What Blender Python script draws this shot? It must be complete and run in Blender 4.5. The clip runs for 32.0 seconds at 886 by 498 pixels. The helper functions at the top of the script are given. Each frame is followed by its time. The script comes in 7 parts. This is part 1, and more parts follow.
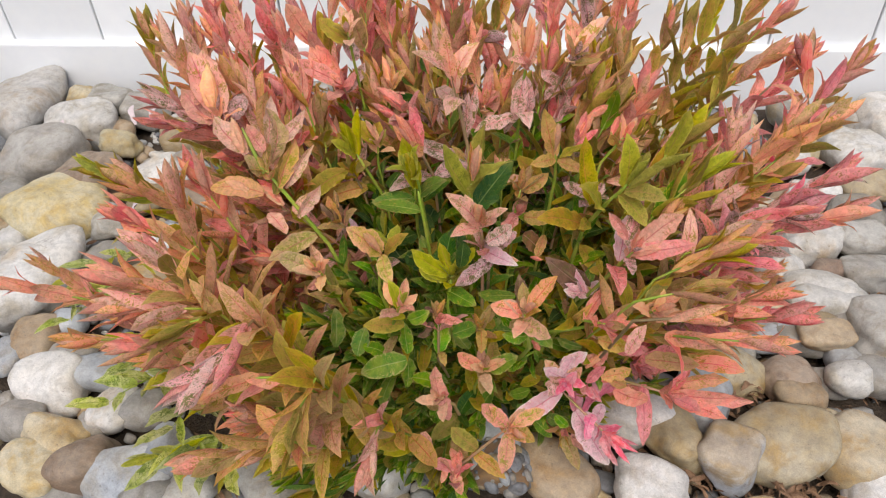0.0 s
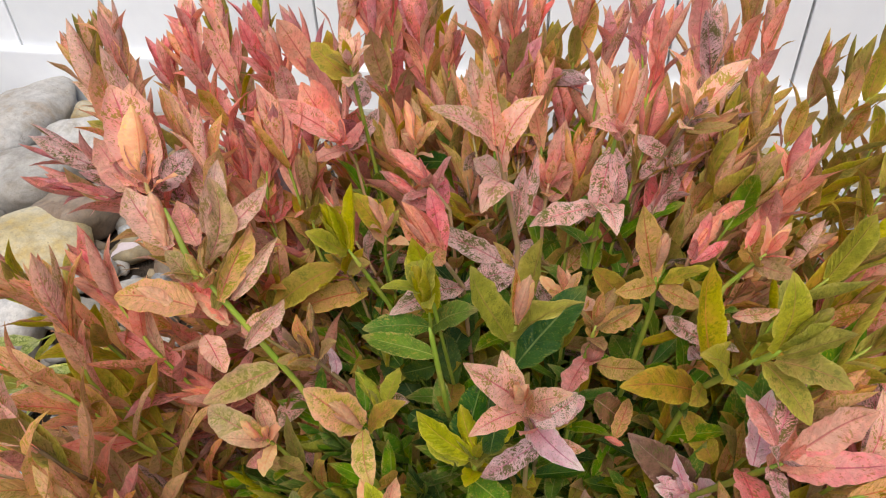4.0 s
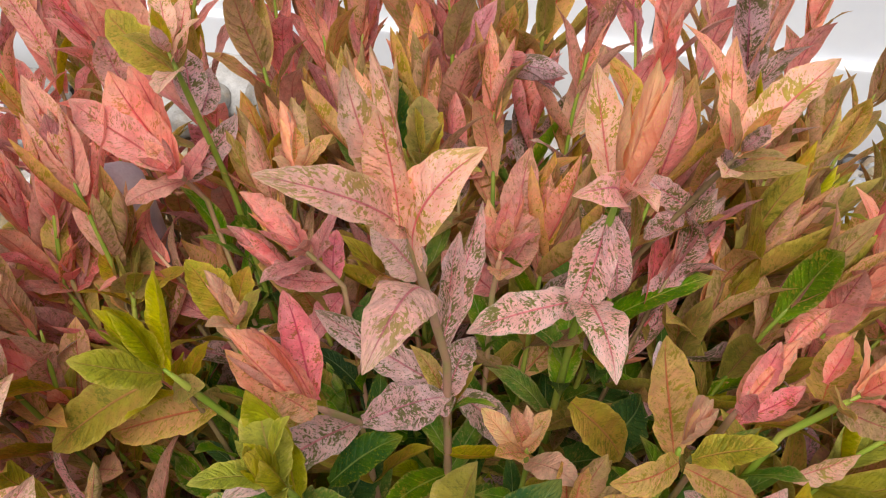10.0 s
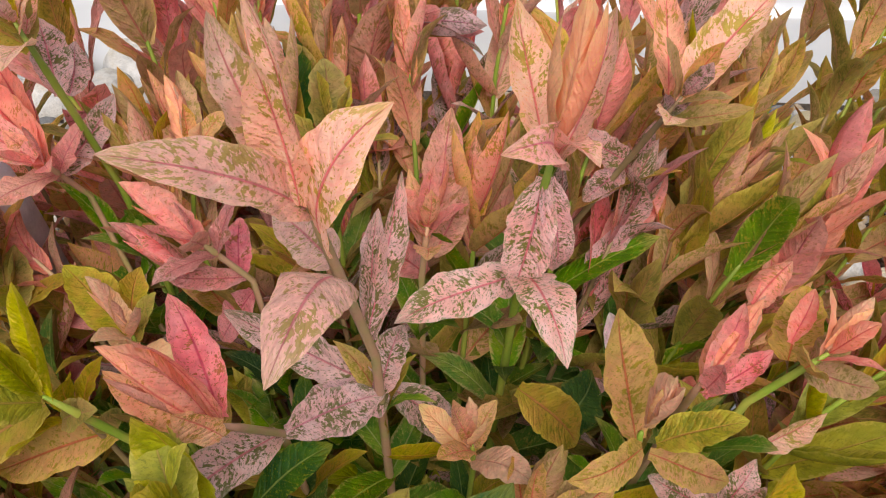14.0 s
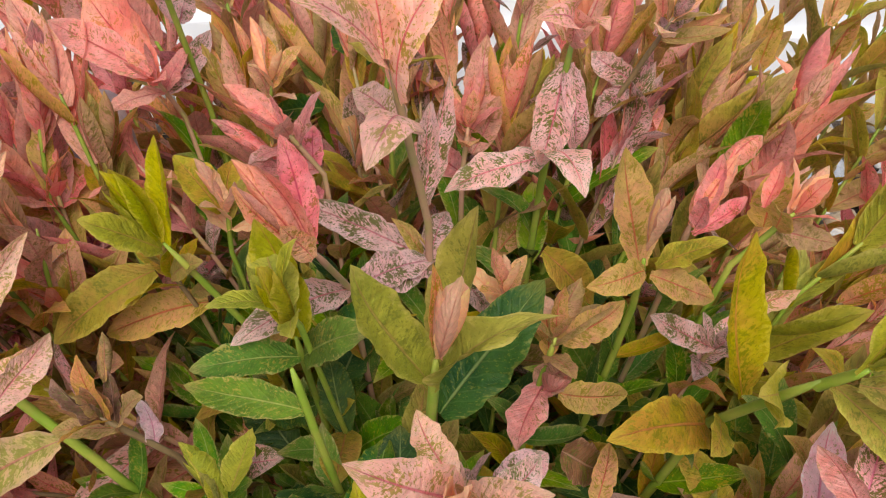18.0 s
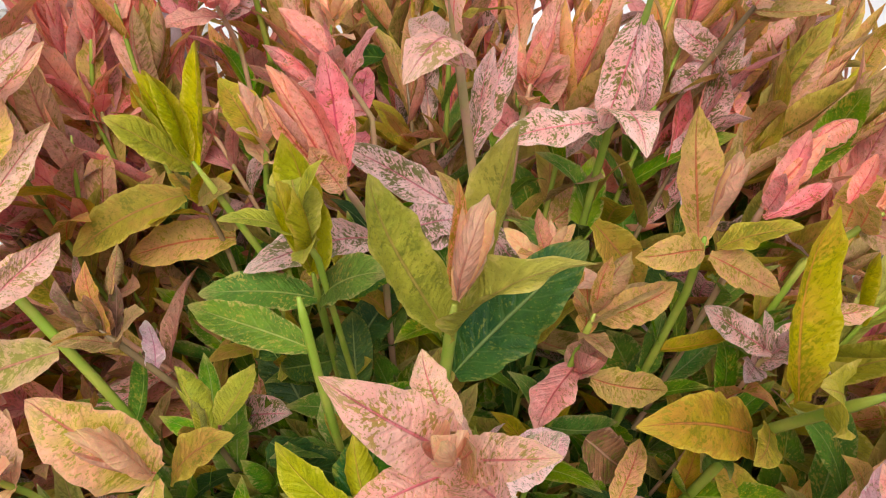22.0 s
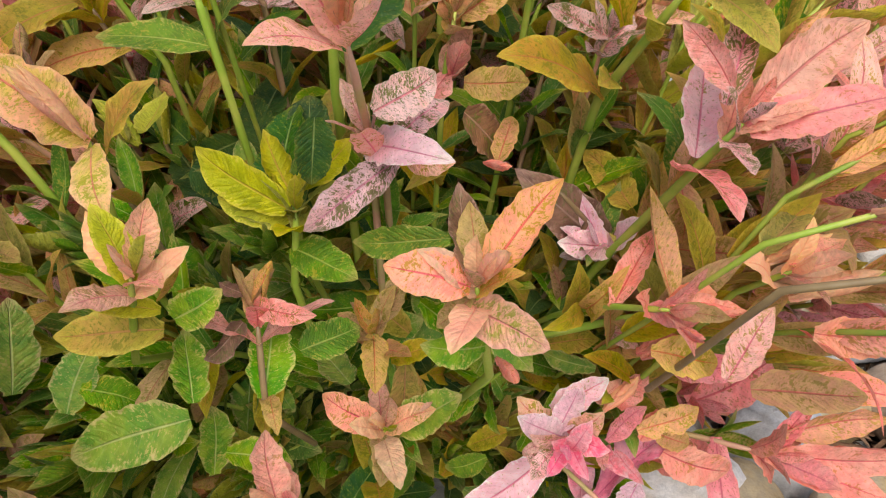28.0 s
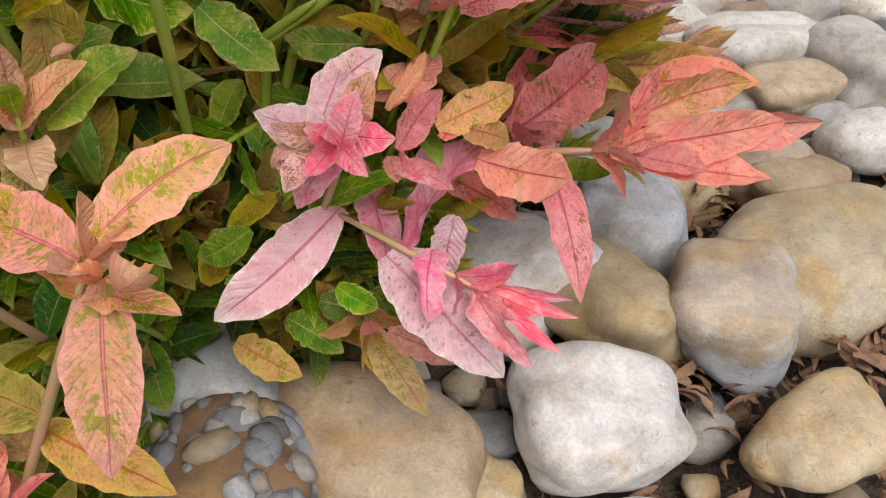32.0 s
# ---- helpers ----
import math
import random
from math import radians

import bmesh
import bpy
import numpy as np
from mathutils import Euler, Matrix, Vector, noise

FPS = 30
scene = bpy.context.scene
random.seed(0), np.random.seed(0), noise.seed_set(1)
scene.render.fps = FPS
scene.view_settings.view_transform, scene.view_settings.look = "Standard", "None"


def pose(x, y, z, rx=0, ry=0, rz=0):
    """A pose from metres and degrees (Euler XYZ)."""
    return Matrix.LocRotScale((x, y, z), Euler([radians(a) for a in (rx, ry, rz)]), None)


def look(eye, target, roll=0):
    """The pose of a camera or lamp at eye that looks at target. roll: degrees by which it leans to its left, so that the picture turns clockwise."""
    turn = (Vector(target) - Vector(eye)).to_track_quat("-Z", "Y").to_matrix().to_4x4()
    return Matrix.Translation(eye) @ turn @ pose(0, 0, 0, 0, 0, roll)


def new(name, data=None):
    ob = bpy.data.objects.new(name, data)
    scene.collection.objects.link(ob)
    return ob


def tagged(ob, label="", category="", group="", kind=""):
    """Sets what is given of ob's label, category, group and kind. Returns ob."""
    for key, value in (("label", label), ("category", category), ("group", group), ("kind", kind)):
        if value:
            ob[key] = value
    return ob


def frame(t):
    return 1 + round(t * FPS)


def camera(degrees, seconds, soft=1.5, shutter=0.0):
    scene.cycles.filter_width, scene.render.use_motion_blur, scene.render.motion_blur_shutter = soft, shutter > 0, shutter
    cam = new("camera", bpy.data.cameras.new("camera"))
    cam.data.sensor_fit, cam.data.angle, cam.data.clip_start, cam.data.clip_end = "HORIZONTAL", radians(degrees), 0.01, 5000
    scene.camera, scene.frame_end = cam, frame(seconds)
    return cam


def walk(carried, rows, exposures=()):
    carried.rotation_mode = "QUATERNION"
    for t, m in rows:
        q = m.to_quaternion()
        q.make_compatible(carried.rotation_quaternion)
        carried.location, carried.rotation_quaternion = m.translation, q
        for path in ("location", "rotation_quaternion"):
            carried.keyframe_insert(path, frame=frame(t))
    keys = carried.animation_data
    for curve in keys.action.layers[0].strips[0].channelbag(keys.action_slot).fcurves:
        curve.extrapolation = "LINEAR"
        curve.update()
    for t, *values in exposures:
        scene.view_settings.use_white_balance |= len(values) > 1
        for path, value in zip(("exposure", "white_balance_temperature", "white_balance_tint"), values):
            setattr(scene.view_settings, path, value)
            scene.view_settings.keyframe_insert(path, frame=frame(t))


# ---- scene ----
cam = camera(59.5, 32.0, soft=1.15)
METRES, EYE, TILT, LEAN, TURN = 1.155, 0.784, -42.1, 1.67, 4.1
ROWS = [
    (0.0, 0.0, 0.0, 0.0, -0.0, 0.0, 0.0),
    (0.5, -0.0027, 0.0328, -0.007, 0.45, 0.2, -0.34),
    (1.0, -0.0043, 0.061, -0.0008, 0.99, 0.57, -0.88),
    (1.5, -0.0018, 0.0998, 0.0067, 1.52, 0.99, -1.43),
    (2.0, -0.0072, 0.122, 0.0137, 2.1, 1.38, -2.04),
    (2.5, -0.004, 0.1394, 0.024, 2.72, 1.61, -2.52),
    (3.0, 0.0031, 0.1573, 0.0381, 3.37, 1.74, -2.92),
    (3.5, 0.0123, 0.1876, 0.0562, 4.0, 1.52, -3.39),
    (5.5, 0.0209, 0.2941, 0.1069, 6.38, -0.04, -5.84),
    (6.0, 0.0233, 0.3106, 0.1158, 6.5, -0.19, -6.36),
    (6.5, 0.0237, 0.3234, 0.1274, 6.35, -0.71, -6.63),
    (7.0, 0.0145, 0.3482, 0.1272, 5.92, -1.06, -6.51),
    (7.5, 0.012, 0.3781, 0.1319, 5.0, -1.55, -6.23),
    (8.0, 0.0119, 0.3847, 0.136, 4.03, -2.06, -5.87),
    (8.5, 0.0151, 0.3841, 0.1384, 3.48, -2.37, -5.45),
    (9.0, 0.0187, 0.3782, 0.1358, 3.17, -2.6, -5.13),
    (9.5, 0.0225, 0.3806, 0.135, 2.66, -2.79, -4.92),
    (10.0, 0.0235, 0.3877, 0.1355, 1.99, -3.02, -4.53),
    (10.5, 0.0239, 0.3959, 0.1331, 1.19, -3.26, -3.93),
    (11.0, 0.0234, 0.4001, 0.1357, 0.2, -3.61, -3.29),
    (11.5, 0.0259, 0.4045, 0.1325, -0.58, -3.84, -2.58),
    (12.0, 0.0291, 0.4075, 0.1362, -1.51, -4.15, -2.08),
    (12.5, 0.0323, 0.4118, 0.1371, -2.11, -4.35, -1.53),
    (13.0, 0.0297, 0.4167, 0.1362, -2.59, -4.44, -1.08),
    (13.5, 0.0276, 0.4204, 0.1338, -2.8, -4.47, -0.62),
    (15.5, 0.0297, 0.3915, 0.1246, -2.82, -3.75, 0.25),
    (16.0, 0.027, 0.3816, 0.1155, -2.69, -3.24, 0.04),
    (16.5, 0.0266, 0.3732, 0.1042, -2.62, -2.57, -0.07),
    (17.0, 0.0239, 0.3677, 0.0958, -2.62, -1.89, -0.21),
    (17.5, 0.02, 0.3651, 0.0849, -2.59, -1.12, -0.35),
    (18.0, 0.0135, 0.3627, 0.078, -2.47, -0.44, -0.51),
    (18.5, 0.0039, 0.3625, 0.0674, -2.25, 0.16, -0.78),
    (19.0, -0.0105, 0.3615, 0.0553, -1.9, 0.5, -1.1),
    (19.5, -0.0166, 0.3611, 0.0464, -1.5, 0.61, -1.62),
    (20.0, -0.016, 0.362, 0.0434, -1.14, 0.56, -2.4),
    (20.5, -0.0116, 0.36, 0.0452, -0.36, 0.41, -3.64),
    (21.0, -0.002, 0.3625, 0.0492, 0.46, 0.37, -5.09),
    (21.5, 0.0131, 0.3735, 0.0511, 1.38, 0.31, -6.69),
    (22.0, 0.0229, 0.3834, 0.0595, 2.08, 0.16, -7.9),
    (22.5, 0.0269, 0.3928, 0.0593, 2.65, -0.1, -8.62),
    (23.0, 0.0319, 0.3983, 0.0582, 3.0, -0.16, -8.74),
    (23.5, 0.0334, 0.4019, 0.058, 2.7, -0.44, -8.33),
    (24.0, 0.035, 0.4014, 0.0567, 1.81, -0.72, -7.17),
    (24.5, 0.0279, 0.3955, 0.0563, 0.46, -0.92, -5.48),
    (26.5, 0.002, 0.3549, 0.024, -3.85, -0.21, 0.25),
    (27.0, 0.008, 0.3481, 0.0103, -4.15, 0.5, 0.8),
    (27.5, 0.0191, 0.3435, -0.0161, -4.2, 1.35, 1.35),
    (28.0, 0.0325, 0.3493, -0.0405, -4.72, 1.27, 1.9),
    (28.5, 0.0406, 0.36, -0.0651, -6.32, 0.92, 3.0),
    (29.0, 0.0478, 0.3716, -0.0949, -8.01, 0.24, 4.47),
    (29.5, 0.0559, 0.3826, -0.1139, -9.86, -0.72, 6.15),
    (30.0, 0.058, 0.3987, -0.1257, -11.48, -1.55, 7.66),
    (30.5, 0.0553, 0.4089, -0.1329, -12.84, -1.9, 9.02),
    (31.0, 0.061, 0.4118, -0.1296, -13.9, -1.95, 10.11),
    (31.5, 0.0636, 0.4249, -0.1368, -14.47, -1.63, 10.96),
    (32.0, 0.0725, 0.438, -0.1386, -14.69, -1.22, 11.56),
]
walk(cam, [(t, pose(0, 0, EYE, TILT, LEAN, TURN) @ pose(METRES * x, METRES * y, METRES * z, 90 + pitch, roll, yaw)) for t, x, y, z, yaw, pitch, roll in ROWS], exposures=[(0.0, 0.0), (8.0, 0.02), (14.0, 0.06), (18.0, 0.16), (23.0, 0.40), (27.0, 0.42), (29.5, 0.34), (32.0, 0.18)])

# ---- light ----
world = bpy.data.worlds.new("overcast_sky")
scene.world = world
world.use_nodes = True
wn = world.node_tree
sky = wn.nodes.new("ShaderNodeTexSky")
sky.sky_type, sky.sun_disc = "NISHITA", False
sky.sun_elevation, sky.sun_rotation = radians(58), radians(193)
sky.air_density, sky.dust_density, sky.ozone_density = 1.0, 3.0, 1.0
wn.links.new(sky.outputs[0], wn.nodes["Background"].inputs[0])
wn.nodes["Background"].inputs[1].default_value = 0.14
sun = new("sun", bpy.data.lights.new("sun", "SUN"))
sun.data.energy, sun.data.angle, sun.data.color = 2.35, radians(40), (1.0, 0.95, 0.88)
sun.matrix_world = look((0.3, -1.3, 2.2), (0, 0, 0))


# ---- materials ----
def nodes_of(name):
    m = bpy.data.materials.new(name)
    m.use_nodes = True
    nt = m.node_tree
    return m, nt, nt.nodes["Principled BSDF"]


class G:
    """Short hands for building node trees."""

    def __init__(self, nt):
        self.nt = nt

    def put(self, sock, value):
        if isinstance(value, bpy.types.NodeSocket):
            self.nt.links.new(value, sock)
        elif value is not None:
            sock.default_value = value

    def math(self, op, a, b=None, c=None, clamp=False):
        n = self.nt.nodes.new("ShaderNodeMath")
        n.operation, n.use_clamp = op, clamp
        for s, v in zip(n.inputs, (a, b, c)):
            self.put(s, v)
        return n.outputs[0]

    def mix(self, fac, a, b, blend="MIX"):
        n = self.nt.nodes.new("ShaderNodeMix")
        n.data_type, n.blend_type = "RGBA", blend
        self.put(n.inputs[0], fac)
        self.put(n.inputs[6], a)
        self.put(n.inputs[7], b)
        return n.outputs[2]

    def noise(self, vec, scale, detail=3.0, w=None, rough=0.55, distort=0.0):
        n = self.nt.nodes.new("ShaderNodeTexNoise")
        n.noise_dimensions = "4D" if w is not None else "3D"
        self.put(n.inputs["Vector"], vec)
        if w is not None:
            self.put(n.inputs["W"], w)
        n.inputs["Scale"].default_value, n.inputs["Detail"].default_value = scale, detail
        n.inputs["Roughness"].default_value, n.inputs["Distortion"].default_value = rough, distort
        return n.outputs[0]

    def step(self, v, lo, hi):
        n = self.nt.nodes.new("ShaderNodeMapRange")
        n.interpolation_type = "SMOOTHSTEP"
        self.put(n.inputs[0], v)
        self.put(n.inputs[1], lo)
        self.put(n.inputs[2], hi)
        return n.outputs[0]

    def hsv(self, col, h=None, s=None, v=None):
        n = self.nt.nodes.new("ShaderNodeHueSaturation")
        self.put(n.inputs["Hue"], h)
        self.put(n.inputs["Saturation"], s)
        self.put(n.inputs["Value"], v)
        self.put(n.inputs["Color"], col)
        return n.outputs[0]

    def bump(self, height, strength, dist):
        n = self.nt.nodes.new("ShaderNodeBump")
        n.inputs["Strength"].default_value, n.inputs["Distance"].default_value = strength, dist
        self.put(n.inputs["Height"], height)
        return n.outputs[0]

    def coord(self, which):
        return self.nt.nodes.new("ShaderNodeTexCoord").outputs[which]

    def rand(self):
        return self.nt.nodes.new("ShaderNodeObjectInfo").outputs["Random"]

    def island(self):
        return self.nt.nodes.new("ShaderNodeNewGeometry").outputs["Random Per Island"]


def rgb(r, g, b):
    return (r, g, b, 1.0)


def leaf_material(name, ground, second, rib, speck, amount, tip, tip_amount=0.5, rough=0.46, veins=0.16, margin=0.95, coarse=1.0):
    """A variegated willow leaf. ground and second mingle in clouds, speck lies over them in small
    blotches (amount: the share of the blade, coarse: their size), tip tints the point and the margin from
    that share of the half breadth outwards, rib the midrib and veins."""
    m, nt, bsdf = nodes_of(name)
    g = G(nt)
    uv = g.coord("UV")
    sep = nt.nodes.new("ShaderNodeSeparateXYZ")
    nt.links.new(uv, sep.inputs[0])
    u, v = sep.outputs[0], sep.outputs[1]
    side = g.math("ABSOLUTE", g.math("MULTIPLY_ADD", v, 2.0, -1.0))
    vec = nt.nodes.new("ShaderNodeMapping")
    vec.inputs["Scale"].default_value = (1.0, 0.33, 1.0)
    nt.links.new(uv, vec.inputs[0])
    vec = vec.outputs[0]
    seed = g.math("MULTIPLY", g.math("ADD", g.rand(), g.island()), 60.0)
    cloud = g.noise(vec, 4.0, 4.0, seed, 0.6)
    col = g.mix(g.step(cloud, 0.40, 0.60), rgb(*ground), rgb(*second))
    # the tone wanders over the blade
    tone = g.noise(vec, 13.0, 4.0, g.math("ADD", seed, 1.7), 0.65)
    # blotches gather where a slower noise lets them, drawn out along the side veins
    drawn = nt.nodes.new("ShaderNodeCombineXYZ")
    g.put(drawn.inputs[0], g.math("MULTIPLY_ADD", side, -0.10, u))
    g.put(drawn.inputs[1], g.math("MULTIPLY", v, 0.29))
    drawn = drawn.outputs[0]
    big = g.noise(vec, 5.0, 2.0, g.math("ADD", seed, 7.3))
    fine = g.noise(drawn, 34.0 / coarse, 4.0, g.math("ADD", seed, 3.1), 0.62, 0.3)
    level = g.math("ADD", fine, g.math("MULTIPLY_ADD", big, 0.7, -0.35))
    cut = 0.675 - 0.34 * amount
    spots = g.step(level, cut, cut + 0.04)
    dots = g.step(g.noise(drawn, 62.0 / coarse, 2.0, g.math("ADD", seed, 11.0)), 0.61 - 0.08 * amount, 0.66 - 0.08 * amount)
    mark = g.math("MULTIPLY", g.math("MAXIMUM", spots, g.math("MULTIPLY", dots, 0.75)), 0.92)
    col = g.mix(mark, col, rgb(*speck))
    # point and margin, with a ragged inner edge
    rag = g.math("MULTIPLY_ADD", g.math("SUBTRACT", fine, 0.5), 1.5, side)
    edge = g.math("MAXIMUM", g.step(g.math("MULTIPLY_ADD", g.math("SUBTRACT", fine, 0.5), 0.4, u), 0.80, 1.0), g.step(rag, margin - 0.12, margin + 0.16))
    col = g.mix(g.math("MULTIPLY", edge, tip_amount), col, rgb(*tip))
    # midrib, side veins and the fine net between them
    mid = g.math("SUBTRACT", 1.0, g.step(g.math("ADD", side, g.math("MULTIPLY", u, 0.03)), 0.03, 0.085))
    bow = g.math("MULTIPLY_ADD", g.noise(vec, 6.0, 2.0, seed), 0.12, u)
    lane = g.math("SINE", g.math("MULTIPLY", g.math("SUBTRACT", bow, g.math("MULTIPLY", side, 0.2)), 62.0))
    vein = g.math("MULTIPLY", g.step(lane, 0.82, 1.0), g.step(g.math("ADD", side, tone), 1.45, 0.6))
    net = nt.nodes.new("ShaderNodeTexVoronoi")
    net.feature, net.voronoi_dimensions = "DISTANCE_TO_EDGE", "4D"
    g.put(net.inputs["Vector"], vec)
    g.put(net.inputs["W"], seed)
    net.inputs["Scale"].default_value = 38.0
    net = g.math("SUBTRACT", 1.0, g.step(net.outputs["Distance"], 0.0, 0.09))
    lines = g.math("MAXIMUM", g.math("MULTIPLY", mid, 0.75), g.math("MULTIPLY", g.math("MAXIMUM", g.math("MULTIPLY", vein, 0.85), g.math("MULTIPLY", net, 0.2)), veins))
    col = g.mix(lines, col, rgb(*rib))
    one = g.math("FRACT", g.math("MULTIPLY", seed, 0.37))
    two = g.math("FRACT", g.math("MULTIPLY", seed, 0.91))
    col = g.hsv(col, g.math("MULTIPLY_ADD", one, 0.030, 0.485), g.math("MULTIPLY_ADD", two, 0.20, 0.86), g.math("MULTIPLY_ADD", g.step(tone, 0.32, 0.68), 0.26, g.math("MULTIPLY_ADD", two, 0.42, 0.72)))
    nt.links.new(col, bsdf.inputs["Base Color"])
    bsdf.inputs["Roughness"].default_value = rough
    bsdf.inputs["Specular IOR Level"].default_value = 0.22
    # the blade swells between its veins
    h = g.math("ADD", g.math("MULTIPLY", g.math("MAXIMUM", mid, g.math("MAXIMUM", g.math("MULTIPLY", g.step(lane, 0.0, 1.0), 0.28), g.math("MULTIPLY", net, 0.10))), -1.0), g.math("MULTIPLY", tone, 1.2))
    b = g.bump(h, 0.7, 0.0012)
    nt.links.new(b, bsdf.inputs["Normal"])
    tr = nt.nodes.new("ShaderNodeBsdfTranslucent")
    nt.links.new(col, tr.inputs[0])
    mx = nt.nodes.new("ShaderNodeMixShader")
    mx.inputs[0].default_value = 0.36
    nt.links.new(bsdf.outputs[0], mx.inputs[1])
    nt.links.new(tr.outputs[0], mx.inputs[2])
    nt.links.new(mx.outputs[0], nt.nodes["Material Output"].inputs[0])
    return m


LEAF = {
    "salmon": leaf_material("leaf_salmon", (0.84, 0.35, 0.24), (0.82, 0.43, 0.27), (0.74, 0.12, 0.14), (0.44, 0.25, 0.04), 0.33, (0.82, 0.46, 0.20), 0.6),
    "peach": leaf_material("leaf_peach", (0.74, 0.41, 0.18), (0.76, 0.36, 0.20), (0.70, 0.13, 0.09), (0.44, 0.30, 0.028), 0.36, (0.74, 0.46, 0.10), 0.6),
    "coral": leaf_material("leaf_coral", (0.86, 0.28, 0.22), (0.84, 0.37, 0.27), (0.66, 0.07, 0.10), (0.56, 0.21, 0.06), 0.20, (0.86, 0.42, 0.25), 0.5),
    "rose": leaf_material("leaf_rose", (0.82, 0.32, 0.30), (0.76, 0.21, 0.20), (0.58, 0.06, 0.09), (0.37, 0.16, 0.045), 0.28, (0.84, 0.45, 0.34), 0.5),
    "speckled": leaf_material("leaf_speckled", (0.80, 0.50, 0.48), (0.76, 0.39, 0.36), (0.70, 0.16, 0.24), (0.13, 0.14, 0.010), 0.46, (0.86, 0.63, 0.52), 0.4, coarse=0.85),
    "bloom": leaf_material("leaf_bloom", (0.90, 0.53, 0.41), (0.88, 0.44, 0.34), (0.76, 0.12, 0.18), (0.42, 0.29, 0.04), 0.34, (0.88, 0.56, 0.31), 0.5, veins=0.30),
    "bud": leaf_material("leaf_bud", (0.90, 0.52, 0.30), (0.90, 0.44, 0.26), (0.86, 0.34, 0.20), (0.80, 0.58, 0.22), 0.10, (0.88, 0.64, 0.28), 0.6, veins=0.1),
    "honey": leaf_material("leaf_honey", (0.60, 0.45, 0.11), (0.74, 0.43, 0.21), (0.66, 0.18, 0.14), (0.34, 0.33, 0.025), 0.42, (0.82, 0.46, 0.28), 0.6, margin=0.86),
    "olive": leaf_material("leaf_olive", (0.36, 0.3, 0.016), (0.44, 0.27, 0.036), (0.52, 0.22, 0.064), (0.21, 0.2, 0.0096), 0.36, (0.58, 0.46, 0.056), 0.7, margin=0.86),
    "tawny": leaf_material("leaf_tawny", (0.54, 0.34, 0.10), (0.58, 0.29, 0.12), (0.56, 0.1, 0.056), (0.29, 0.23, 0.016), 0.38, (0.7, 0.46, 0.104), 0.6, margin=0.88),
    "lime": leaf_material("leaf_lime", (0.46, 0.43, 0.0144), (0.36, 0.37, 0.0112), (0.5, 0.33, 0.056), (0.26, 0.28, 0.0096), 0.30, (0.64, 0.54, 0.072), 0.75, margin=0.86),
    "green": leaf_material("leaf_green", (0.12, 0.26, 0.005), (0.08, 0.18, 0.0064), (0.4, 0.47, 0.096), (0.36, 0.33, 0.028), 0.22, (0.5, 0.42, 0.104), 0.7, margin=0.95),
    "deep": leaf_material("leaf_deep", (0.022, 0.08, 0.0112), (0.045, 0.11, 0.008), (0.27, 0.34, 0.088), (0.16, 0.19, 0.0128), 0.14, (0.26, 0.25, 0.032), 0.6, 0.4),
    "magenta": leaf_material("leaf_magenta", (0.92, 0.17, 0.27), (0.90, 0.38, 0.44), (0.78, 0.07, 0.20), (0.60, 0.16, 0.15), 0.10, (0.92, 0.66, 0.62), 0.5),
    "lilac": leaf_material("leaf_lilac", (0.84, 0.47, 0.54), (0.86, 0.58, 0.61), (0.70, 0.15, 0.28), (0.40, 0.26, 0.09), 0.12, (0.92, 0.84, 0.74), 0.8),
    "plum": leaf_material("leaf_plum", (0.17, 0.075, 0.04), (0.3, 0.14, 0.072), (0.52, 0.3, 0.208), (0.15, 0.14, 0.024), 0.36, (0.6, 0.32, 0.24), 0.6, 0.38),
    "dapple": leaf_material("leaf_dapple", (0.09, 0.26, 0.004), (0.22, 0.35, 0.008), (0.46, 0.52, 0.15), (0.44, 0.40, 0.07), 0.14, (0.60, 0.47, 0.16), 0.7, margin=0.88),
    "blush": leaf_material("leaf_blush", (0.68, 0.33, 0.15), (0.80, 0.36, 0.24), (0.70, 0.15, 0.18), (0.33, 0.31, 0.02), 0.44, (0.86, 0.38, 0.30), 0.8, margin=0.82, coarse=1.2),
    "mottled": leaf_material("leaf_mottled", (0.62, 0.62, 0.24), (0.44, 0.5, 0.08), (0.3, 0.36, 0.064), (0.16, 0.24, 0.024), 0.4, (0.66, 0.66, 0.24), 0.5),
}


def stem_material(name, a, b):
    m, nt, bsdf = nodes_of(name)
    g = G(nt)
    co = g.coord("Object")
    col = g.mix(g.step(g.noise(co, 60.0, 3.0), 0.35, 0.7), rgb(*a), rgb(*b))
    col = g.mix(g.math("MULTIPLY", g.step(g.noise(co, 700.0, 2.0), 0.6, 0.75), 0.4), col, rgb(0.36, 0.22, 0.10))
    col = g.hsv(col, None, None, g.math("MULTIPLY_ADD", g.rand(), 0.4, 0.8))
    nt.links.new(col, bsdf.inputs["Base Color"])
    bsdf.inputs["Roughness"].default_value = 0.45
    nt.links.new(g.bump(g.noise(co, 900.0, 3.0), 0.3, 0.0006), bsdf.inputs["Normal"])
    return m


STEM = {
    "green": stem_material("stem_green", (0.22, 0.33, 0.03), (0.36, 0.38, 0.06)),
    "pink": stem_material("stem_pink", (0.55, 0.30, 0.20), (0.40, 0.34, 0.12)),
    "brown": stem_material("stem_brown", (0.20, 0.13, 0.06), (0.28, 0.20, 0.09)),
}


